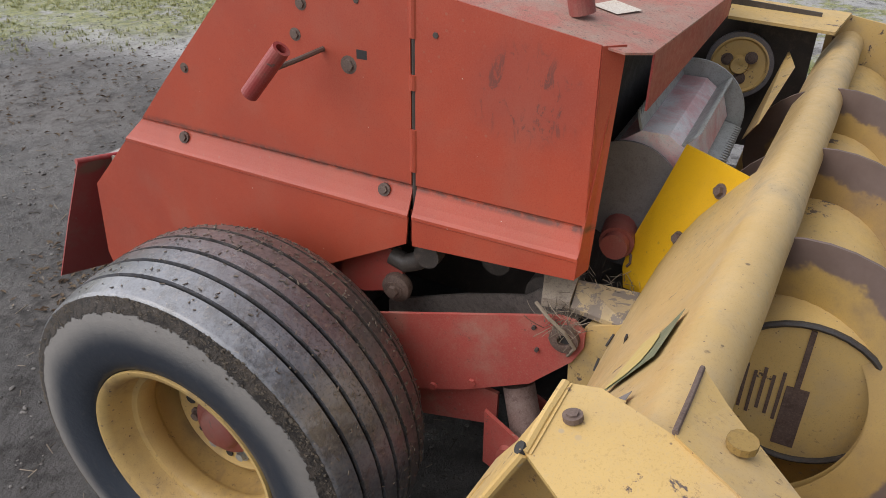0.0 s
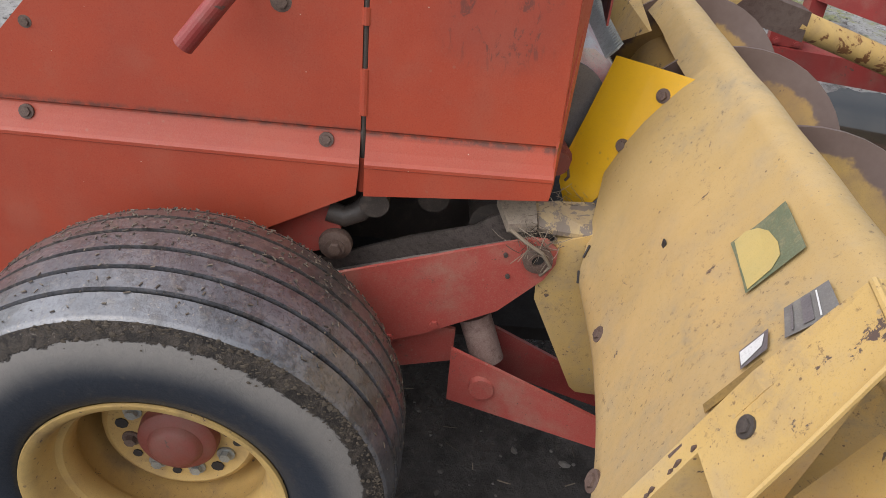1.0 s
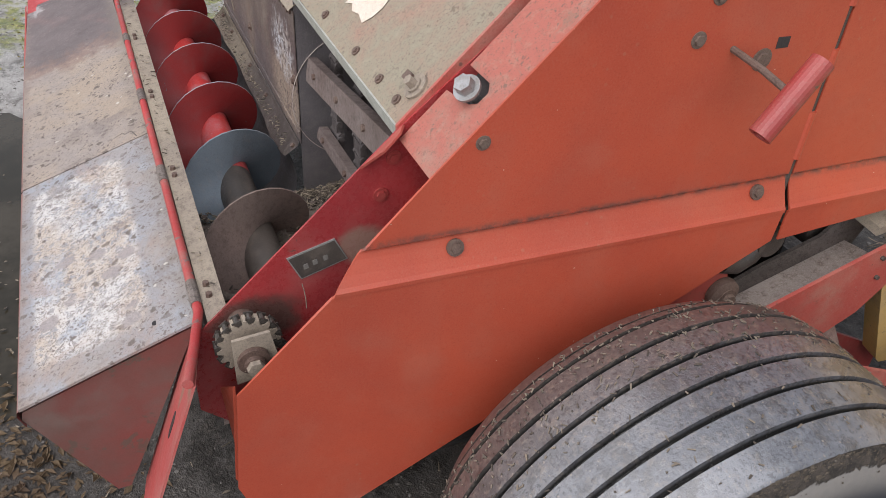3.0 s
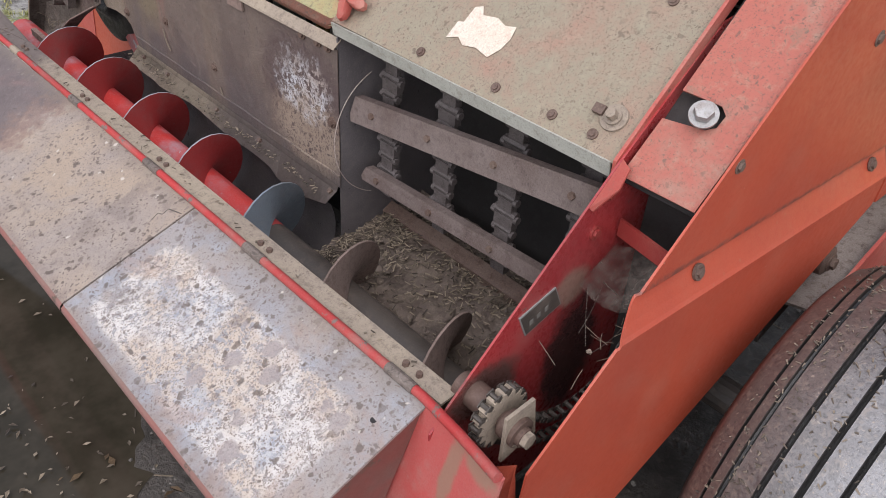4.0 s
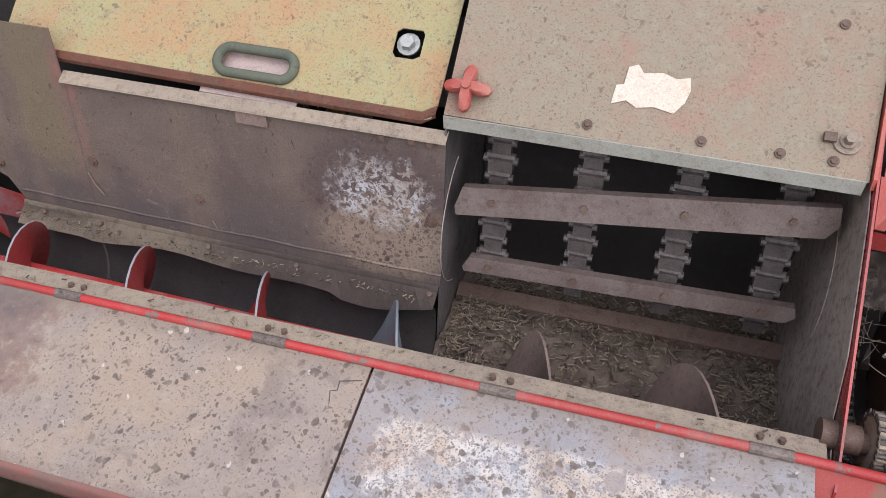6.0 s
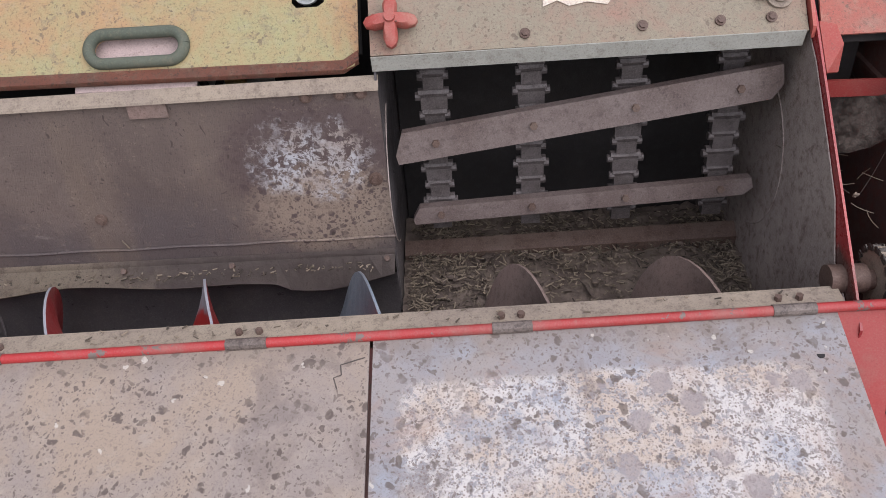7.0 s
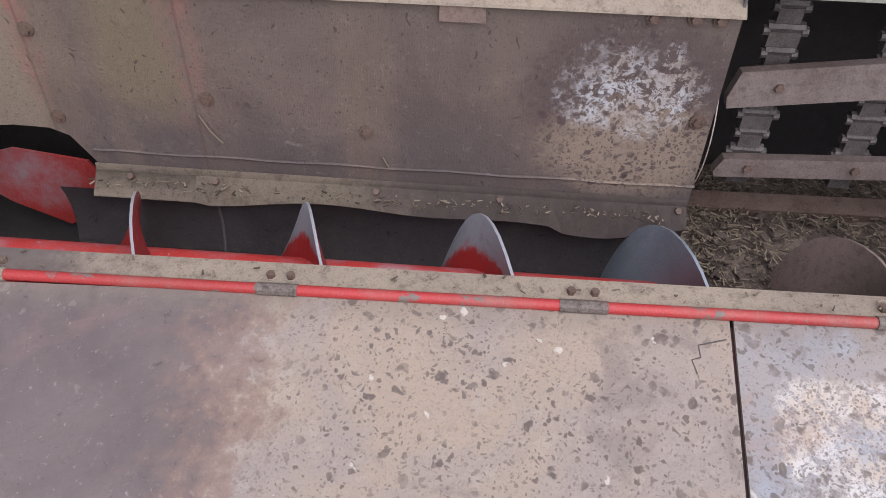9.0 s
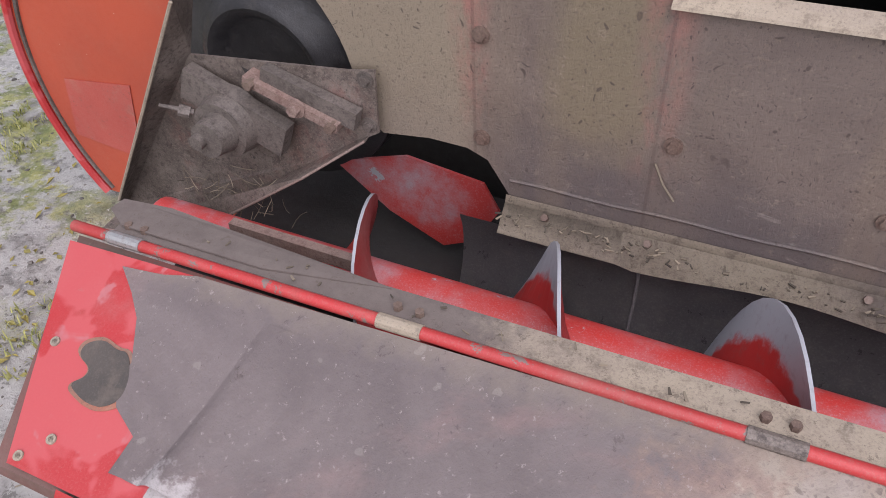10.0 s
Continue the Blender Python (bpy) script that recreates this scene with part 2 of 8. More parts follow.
def tray_material():
    """Bare plate with lichen-like splashes: whitish scoured area at one end, tan in the middle, brown at the other end."""
    g = Mat("splashed_bare_plate")
    x, y = g.axis(0), g.axis(1)
    n1, n2, n3 = g.noise(4.2, 6, 0.66, dist=0.5), g.noise(30, 7, 0.72), g.noise(110, 4, 0.7)
    tan = g.mix(g.step(n1, 0.36, 0.66), (0.335, 0.265, 0.205), (0.28, 0.238, 0.215))
    tan = g.mix(g.math("MULTIPLY", g.step(n2, 0.5, 0.66), 0.45), tan, (0.38, 0.33, 0.28))
    brown = g.mix(g.step(n1, 0.35, 0.66), (0.112, 0.090, 0.090), (0.155, 0.126, 0.124))
    brown = g.mix(g.math("MULTIPLY", g.step(g.noise(3.3, 5, 0.65, dist=1.0), 0.5, 0.68), 0.4), brown, (0.25, 0.155, 0.145))
    brown = g.mix(g.math("MULTIPLY", g.step(g.noise(55, 6, 0.75), 0.54, 0.66), 0.4), brown, (0.13, 0.10, 0.095))
    brown = g.mix(g.math("MULTIPLY", g.step(g.noise(9, 5, 0.6), 0.6, 0.7), g.step(y, -0.9, -1.0)), brown, (0.40, 0.36, 0.34))
    edge = g.math("ADD", x, g.math("MULTIPLY", g.math("SUBTRACT", n2, 0.5), 0.35))
    edge = g.math("ADD", edge, g.math("MULTIPLY", g.math("SUBTRACT", n1, 0.5), 0.25))
    c = g.mix(g.step(edge, -1.54, -1.64), tan, brown)
    rust_band = g.math("MULTIPLY", g.step(edge, -1.70, -1.60), g.step(edge, -1.52, -1.58))
    c = g.mix(g.math("MULTIPLY", rust_band, 0.55), c, (0.235, 0.150, 0.118))
    fx, fy = g.math("DIVIDE", g.math("ADD", x, 2.165), 0.075), g.math("DIVIDE", g.math("ADD", y, 0.975), 0.045)
    f2 = g.math("ADD", g.math("ADD", g.math("MULTIPLY", fx, fx), g.math("MULTIPLY", fy, fy)), g.math("MULTIPLY", g.math("SUBTRACT", n2, 0.5), 5.0))
    c = g.mix(g.math("MULTIPLY", g.step(f2, 0.8, -0.2), 0.7), c, (0.42, 0.39, 0.385))
    # scoured white and blue-grey field
    wx = g.math("MULTIPLY", g.step(x, -0.93, -0.84), g.step(x, -0.22, -0.32))
    wy = g.math("MULTIPLY", g.step(y, -1.01, -0.96), g.step(y, -0.755, -0.82))
    field = g.math("MULTIPLY", wx, wy)
    blue = g.step(x, -0.942, -0.925)
    c = g.mix(g.math("MULTIPLY", blue, g.step(n1, 0.3, 0.6, 0.35, 0.8)), c, (0.275, 0.28, 0.305))
    field = g.step(g.math("ADD", field, g.math("MULTIPLY", g.math("SUBTRACT", n1, 0.5), 0.9)), 0.25, 0.7)
    flake = g.step(g.noise(75, 6, 0.75, dist=0.6), 0.42, 0.52)
    c = g.mix(g.math("MULTIPLY", field, flake), c, g.mix(g.step(g.noise(7, 4, 0.6), 0.45, 0.62), (0.55, 0.525, 0.505), (0.47, 0.395, 0.33)))
    c = g.mix(g.math("MULTIPLY", g.math("MULTIPLY", blue, g.step(g.noise(9, 4, 0.6), 0.52, 0.66)), 0.5), c, (0.30, 0.34, 0.40))
    grit = g.math("MULTIPLY", g.step(g.cells(190), 0.34, 0.24), field)
    c = g.mix(g.math("MULTIPLY", grit, 0.8), c, (0.215, 0.172, 0.148))
    rusty = g.math("MULTIPLY", blue, g.step(g.noise(5.5, 6, 0.7, dist=0.8), 0.50, 0.64))
    c = g.mix(g.math("MULTIPLY", rusty, 0.55), c, (0.30, 0.21, 0.17))
    soot = g.math("MULTIPLY", g.step(g.noise(8, 7, 0.72, dist=0.6), 0.53, 0.66), g.step(edge, -1.7, -1.5))
    c = g.mix(g.math("MULTIPLY", soot, 0.6), c, (0.19, 0.155, 0.14))
    rim = g.step(g.math("ADD", y, g.math("MULTIPLY", g.math("SUBTRACT", n2, 0.5), 0.09)), -0.765, -0.715)
    c = g.mix(g.math("MULTIPLY", rim, 0.6), c, (0.20, 0.165, 0.135))
    front = g.step(g.math("ADD", y, g.math("MULTIPLY", g.math("SUBTRACT", n2, 0.5), 0.10)), -0.985, -1.02)
    c = g.mix(g.math("MULTIPLY", front, 0.6), c, (0.21, 0.16, 0.14))
    # dark splashes of two sizes
    wob = g.node("ShaderNodeVectorMath", operation="ADD")
    tex = g.node("ShaderNodeTexNoise")
    g.t.links.new(g.co, tex.inputs["Vector"])
    tex.inputs["Scale"].default_value = 60
    sc = g.node("ShaderNodeVectorMath", operation="SCALE")
    g.t.links.new(tex.outputs["Color"], sc.inputs[0])
    sc.inputs["Scale"].default_value = 0.022
    g.t.links.new(g.co, wob.inputs[0])
    g.t.links.new(sc.outputs[0], wob.inputs[1])
    wco = wob.outputs[0]
    keep = g.math("MULTIPLY", g.step(edge, -1.60, -1.45, 0.08, 1.0), g.math("MULTIPLY", g.step(n1, 0.30, 0.45, 0.35, 1.0), g.step(x, -0.95, -0.92, 1.0, 0.85)))
    for scale, size, col in ((30, 0.21, (0.10, 0.075, 0.064)), (62, 0.22, (0.12, 0.092, 0.08)), (130, 0.26, (0.15, 0.12, 0.104))):
        d = g.step(g.cells(scale, wco), size + 0.045, size - 0.04)
        d = g.math("MULTIPLY", d, g.step(g.noise(24, 3, 0.6), 0.34, 0.58, 0.4, 1.0))
        c = g.mix(g.math("MULTIPLY", g.math("MULTIPLY", d, keep), 0.92), c, col)
    big = g.math("MULTIPLY", g.step(g.cells(13, wco), 0.27, 0.20), g.step(x, -0.75, -0.5, 0.35, 1.0))
    c = g.mix(g.math("MULTIPLY", g.math("MULTIPLY", big, field), 0.8), c, (0.285, 0.250, 0.245))
    w = g.step(g.cells(19, wco), 0.10, 0.07)
    c = g.mix(g.math("MULTIPLY", w, g.step(edge, -1.62, -1.5, 0.1, 0.7)), c, (0.56, 0.52, 0.46))
    fleck = g.math("MULTIPLY", g.step(g.noise(95, 6, 0.8), 0.60, 0.66), g.step(edge, -1.5, -1.65))
    c = g.mix(g.math("MULTIPLY", fleck, 0.6), c, (0.34, 0.29, 0.28))
    pit = g.math("MULTIPLY", g.step(g.noise(60, 7, 0.8, dist=0.5), 0.40, 0.35), g.step(edge, -1.5, -1.65))
    c = g.mix(g.math("MULTIPLY", pit, 0.7), c, (0.075, 0.055, 0.052))
    gr = g.noise(280, 3, 0.75)
    c = g.mix(g.math("MULTIPLY", g.step(gr, 0.48, 0.34), 0.35), c, (0.13, 0.105, 0.09))
    h = g.math("ADD", n3, g.math("MULTIPLY", n2, 0.8))
    return g.done(c, g.step(n2, 0.3, 0.7, 0.55, 0.78), 0.0, h, 0.45, 0.004)


def rear_plate_material():
    """Brown stained plate of overlapping sheets: tan upright bands, red seams, a white scaled patch full of dark spots."""
    g = Mat("stained_back_plate")
    x, z = g.axis(0), g.axis(2)
    n1, n2 = g.noise(4, 6, 0.65, dist=0.5), g.noise(38, 7, 0.74)
    runs = g.noise(6.5, 5, 0.6, co=g.scaled(1.0, 1.0, 0.1))
    fray = g.math("MULTIPLY", g.math("SUBTRACT", g.noise(9, 5, 0.7, co=g.scaled(1.0, 1.0, 0.25)), 0.5), 0.14)
    xw = g.math("ADD", x, fray)
    low = g.math("ADD", z, g.math("MULTIPLY", g.math("SUBTRACT", n1, 0.5), 0.25))
    c = g.mix(g.step(n1, 0.35, 0.68), (0.113, 0.086, 0.076), (0.158, 0.123, 0.106))
    c = g.mix(g.math("MULTIPLY", g.step(low, 0.76, 0.62), 0.75), c, (0.098, 0.082, 0.082))
    c = g.mix(g.math("MULTIPLY", g.step(runs, 0.48, 0.72), 0.5), c, (0.205, 0.155, 0.115))
    tan = g.math("MAXIMUM", g.step(xw, -2.03, -2.09), g.math("MULTIPLY", g.step(xw, -1.96, -1.90), g.step(xw, -1.78, -1.83)))
    c = g.mix(g.math("MULTIPLY", g.math("MULTIPLY", tan, g.step(low, 0.64, 0.80)), 0.85), c, (0.180, 0.144, 0.094))
    c = g.mix(g.math("MULTIPLY", g.step(xw, -2.02, -2.08), 0.7), c, (0.245, 0.200, 0.150))
    for at in (-2.046, -1.784):
        away = g.math("ABSOLUTE", g.math("SUBTRACT", g.math("ADD", x, g.math("MULTIPLY", fray, 0.25)), at))
        seam = g.math("MULTIPLY", g.step(away, 0.045, 0.004), g.step(g.noise(15, 6, 0.75, co=g.scaled(1.0, 1.0, 0.4)), 0.40, 0.64))
        c = g.mix(g.math("MULTIPLY", g.math("MULTIPLY", seam, g.step(low, 0.60, 0.82)), 0.75), c, (0.29, 0.125, 0.105))
        c = g.mix(g.math("MULTIPLY", g.step(g.math("ABSOLUTE", g.math("SUBTRACT", x, at + 0.004)), 0.0035, 0.0015), 0.35), c, (0.07, 0.048, 0.042))
    c = g.mix(g.math("MULTIPLY", g.step(n2, 0.56, 0.7), 0.35), c, (0.27, 0.21, 0.16))
    # scaled patch
    dx = g.math("DIVIDE", g.math("ADD", x, 1.065), 0.135)
    dz = g.math("DIVIDE", g.math("SUBTRACT", z, 0.800), 0.105)
    r2 = g.math("ADD", g.math("MULTIPLY", dx, dx), g.math("MULTIPLY", dz, dz))
    r2 = g.math("ADD", r2, g.math("MULTIPLY", g.math("SUBTRACT", n1, 0.5), 1.6))
    r2 = g.math("ADD", r2, g.math("MULTIPLY", g.math("SUBTRACT", n2, 0.5), 1.6))
    c = g.mix(g.math("MULTIPLY", g.step(r2, 2.1, 0.9), 0.75), c, (0.092, 0.064, 0.064))
    ex = g.math("DIVIDE", g.math("ADD", x, 1.035), 0.15)
    ez = g.math("DIVIDE", g.math("SUBTRACT", z, 0.685), 0.10)
    s2 = g.math("ADD", g.math("ADD", g.math("MULTIPLY", ex, ex), g.math("MULTIPLY", ez, ez)), g.math("MULTIPLY", g.math("SUBTRACT", n2, 0.5), 1.4))
    c = g.mix(g.math("MULTIPLY", g.step(s2, 1.5, 0.3), 0.8), c, (0.30, 0.235, 0.18))
    white = g.mix(g.step(g.noise(11, 4, 0.6), 0.4, 0.62), (0.52, 0.53, 0.56), (0.38, 0.33, 0.30))
    c = g.mix(g.math("MULTIPLY", g.math("MULTIPLY", g.step(r2, 0.95, 0.25), 0.92), g.step(g.noise(48, 6, 0.75, dist=0.5), 0.46, 0.505)), c, white)
    spots = g.warped(38, 0.028)
    both = g.math("MAXIMUM", g.step(r2, 1.9, 1.0), g.step(s2, 1.6, 0.8))
    for scale, size, dark in ((40, 0.25, (0.075, 0.052, 0.054)), (72, 0.28, (0.085, 0.060, 0.058)), (130, 0.30, (0.100, 0.072, 0.065))):
        d = g.math("MULTIPLY", g.step(g.cells(scale, spots), size + 0.05, size - 0.04), both)
        d = g.math("MULTIPLY", d, g.step(g.noise(17, 4, 0.6), 0.38, 0.55, 0.35, 1.0))
        c = g.mix(g.math("MULTIPLY", d, 0.85), c, dark)
    # splashes, crumbs and grit
    c = g.mix(g.math("MULTIPLY", g.step(g.cells(60), 0.16, 0.10), 0.45), c, (0.075, 0.055, 0.047))
    slim = g.warped(14, 0.10)
    long_co = g.node("ShaderNodeMapping")
    long_co.inputs["Scale"].default_value = (1.0, 1.0, 0.42)
    long_co.inputs["Rotation"].default_value = (0.0, 0.35, 0.0)
    g.t.links.new(slim, long_co.inputs[0])
    for scale, size in ((26, 0.11), (52, 0.13), (105, 0.15)):
        d = g.math("MULTIPLY", g.step(g.cells(scale, long_co.outputs[0]), size, size * 0.55), g.step(n1, 0.36, 0.56, 0.1, 0.9))
        c = g.mix(g.math("MULTIPLY", d, 0.8), c, (0.045, 0.032, 0.028))
    crumbs = g.math("MULTIPLY", g.step(g.noise(120, 6, 0.8), 0.57, 0.63), g.step(g.noise(10, 5, 0.7), 0.46, 0.62))
    c = g.mix(g.math("MULTIPLY", crumbs, 0.5), c, (0.29, 0.23, 0.18))
    scuff = g.math("MULTIPLY", g.step(g.noise(16, 6, 0.75, co=g.scaled(0.8, 1.0, 1.3), dist=0.6), 0.60, 0.68), g.step(low, 0.74, 0.66))
    c = g.mix(g.math("MULTIPLY", scuff, 0.5), c, (0.27, 0.235, 0.215))
    gr = g.noise(260, 4, 0.8)
    c = g.mix(g.math("MULTIPLY", g.step(gr, 0.48, 0.34), 0.45), c, (0.06, 0.045, 0.04))
    return g.done(c, g.step(n2, 0.3, 0.7, 0.4, 0.75), 0.0, g.math("ADD", n2, gr), 0.5, 0.003)


def lid_material(name, under, film_color, amount):
    """Red or orange paint below an uneven film of grey-green dirt, with dark splashes."""
    g = Mat(name)
    n1, n2 = g.noise(5.5, 6, 0.68, dist=0.4), g.noise(42, 6, 0.72)
    film = g.math("MULTIPLY", g.step(n1, 0.66 - 0.36 * amount, 0.78 - 0.14 * amount), g.step(n2, 0.25, 0.6, 0.65, 1.0))
    c = g.mix(film, under, film_color)
    c = g.mix(g.math("MULTIPLY", g.step(n2, 0.5, 0.7), 0.3), c, (0.38, 0.32, 0.235))
    wco = g.warped(55, 0.03)
    keep = g.step(g.noise(13, 5, 0.7), 0.36, 0.60, 0.1, 1.0)
    for scale, size in ((34, 0.16), (62, 0.17), (120, 0.2)):
        d = g.math("MULTIPLY", g.step(g.cells(scale, wco), size + 0.04, size - 0.05), keep)
        c = g.mix(g.math("MULTIPLY", d, 0.7), c, (0.12, 0.09, 0.07))
    gr = g.noise(210, 5, 0.78)
    c = g.mix(g.math("MULTIPLY", g.step(gr, 0.48, 0.36), 0.5), c, (0.11, 0.085, 0.065))
    c = g.mix(g.math("MULTIPLY", g.step(g.noise(26, 7, 0.78, dist=0.8), 0.56, 0.64), 0.45), c, (0.20, 0.165, 0.12))
    return g.done(c, 0.72, 0.0, g.math("ADD", n2, gr), 0.45, 0.004)


TRAY = tray_material()
BACK = rear_plate_material()
LID = lid_material("dirt_filmed_red_lid", (0.33, 0.18, 0.135), (0.265, 0.235, 0.172), 1.3)
STRIP = lid_material("splashed_red_strip", (0.39, 0.120, 0.090), (0.33, 0.195, 0.15), 0.45)
LID_EDGE = lid_material("worn_orange_red_edge", (0.30, 0.12, 0.08), (0.20, 0.12, 0.09), 0.6)
COVER_RED = lid_material("dusty_red_top", (0.42, 0.15, 0.115), (0.36, 0.25, 0.20), 0.75)
ORANGE_LID = lid_material("algae_stained_orange_lid", (0.42, 0.25, 0.13), (0.33, 0.325, 0.165), 1.0)


def rubber_material():
    """Worn tread: polished outer ribs with sky sheen in their blue-grey, painted groove shade, brown dirt caked towards
    the machine, specks everywhere.
    """
    g = Mat("dusty_tyre_rubber")
    x = g.axis(0)
    n1, n2, n3 = g.noise(7, 6, 0.68, dist=0.4), g.noise(75, 6, 0.74), g.noise(24, 6, 0.7)
    # blue-grey lifted to carry the sky's sheen on the ribs
    c = g.mix(g.step(n1, 0.35, 0.68), (0.078, 0.081, 0.093), (0.170, 0.173, 0.187))
    c = g.mix(g.math("MULTIPLY", g.step(n3, 0.48, 0.60), 0.7), c, (0.046, 0.041, 0.038))
    c = g.mix(g.math("MULTIPLY", g.step(g.noise(48, 7, 0.8, dist=0.6), 0.57, 0.63), 0.6), c, (0.19, 0.175, 0.16))
    near = g.math("ADD", x, g.math("MULTIPLY", g.math("SUBTRACT", n3, 0.5), 0.24))
    c = g.mix(g.math("MULTIPLY", g.step(near, 0.36, 0.14), 0.85), c, (0.072, 0.058, 0.048))
    rough_side = g.step(near, 0.42, 0.22, 0.55, 1.0)
    c = g.mix(g.math("MULTIPLY", g.step(n2, 0.52, 0.62), g.math("MULTIPLY", rough_side, 0.65)), c, (0.165, 0.135, 0.108))
    c = g.mix(g.math("MULTIPLY", g.step(g.noise(150, 4, 0.75), 0.48, 0.38), g.math("MULTIPLY", rough_side, 0.85)), c, (0.024, 0.021, 0.020))
    c = g.mix(g.math("MULTIPLY", g.step(g.cells(85, g.warped(60, 0.02)), 0.16, 0.10), g.step(n1, 0.40, 0.55)), c, (0.24, 0.205, 0.17))
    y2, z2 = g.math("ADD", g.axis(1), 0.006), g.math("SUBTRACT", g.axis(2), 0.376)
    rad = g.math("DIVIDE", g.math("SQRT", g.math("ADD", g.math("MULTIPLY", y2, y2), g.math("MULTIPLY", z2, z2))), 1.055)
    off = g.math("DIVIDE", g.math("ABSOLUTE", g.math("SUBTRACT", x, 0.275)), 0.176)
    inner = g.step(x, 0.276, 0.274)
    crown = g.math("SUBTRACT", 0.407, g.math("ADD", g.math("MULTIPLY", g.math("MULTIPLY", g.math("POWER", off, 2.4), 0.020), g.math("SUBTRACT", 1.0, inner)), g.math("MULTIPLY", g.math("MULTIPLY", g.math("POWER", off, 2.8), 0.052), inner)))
    # groove shade in the colour: black by depth below the crown
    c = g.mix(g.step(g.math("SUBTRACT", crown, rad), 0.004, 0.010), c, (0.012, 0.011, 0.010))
    r = g.math("ADD", g.step(n3, 0.35, 0.65, 0.14, 0.30), g.step(near, 0.34, 0.10, 0.0, 0.34), True)
    m = g.done(c, r, 0.0, g.math("ADD", n2, g.math("MULTIPLY", n3, 1.8)), 0.45, 0.003, spec=1.0)
    g.b.inputs["Coat Weight"].default_value = 0.6
    g.b.inputs["Coat Roughness"].default_value = 0.28
    g.b.inputs["Coat IOR"].default_value = 1.6
    return m


def wall_rubber_material():
    """Sidewall: blue-black near the rim, grey dust above, then a ragged band of dark caked mud at the shoulder."""
    g = Mat("sidewall_rubber")
    y, z = g.math("ADD", g.axis(1), 0.006), g.math("SUBTRACT", g.axis(2), 0.376)
    r = g.math("DIVIDE", g.math("SQRT", g.math("ADD", g.math("MULTIPLY", y, y), g.math("MULTIPLY", z, z))), 1.055)
    n1, n2, n3 = g.noise(20, 7, 0.74, dist=0.5), g.noise(70, 6, 0.75), g.noise(6, 4, 0.6)
    rr = g.math("ADD", r, g.math("MULTIPLY", g.math("SUBTRACT", n3, 0.5), 0.032))
    ragged = g.math("ADD", rr, g.math("MULTIPLY", g.math("SUBTRACT", n1, 0.5), 0.042))
    dust = g.mix(n2, (0.165, 0.155, 0.146), (0.245, 0.228, 0.208))
    c = g.mix(g.step(rr, 0.285, 0.345), (0.030, 0.036, 0.048), dust)
    c = g.mix(g.math("MULTIPLY", g.step(n2, 0.55, 0.7), 0.3), c, (0.16, 0.14, 0.12))
    caked = g.step(ragged, 0.3530, 0.3555)
    mud = g.mix(g.step(g.noise(34, 7, 0.78, dist=0.6), 0.38, 0.62), (0.018, 0.015, 0.013), (0.072, 0.058, 0.047))
    c = g.mix(caked, c, mud)
    c = g.mix(g.math("MULTIPLY", caked, g.step(g.noise(55, 6, 0.8), 0.60, 0.66)), c, (0.20, 0.175, 0.145))
    h = g.math("ADD", g.math("MULTIPLY", n2, 0.5), g.math("MULTIPLY", caked, g.math("ADD", 1.2, g.math("MULTIPLY", n1, 5.0))))
    return g.done(c, g.step(rr, 0.27, 0.36, 0.42, 0.8), 0.0, h, 0.7, 0.006)


RUBBER, SIDEWALL = rubber_material(), wall_rubber_material()


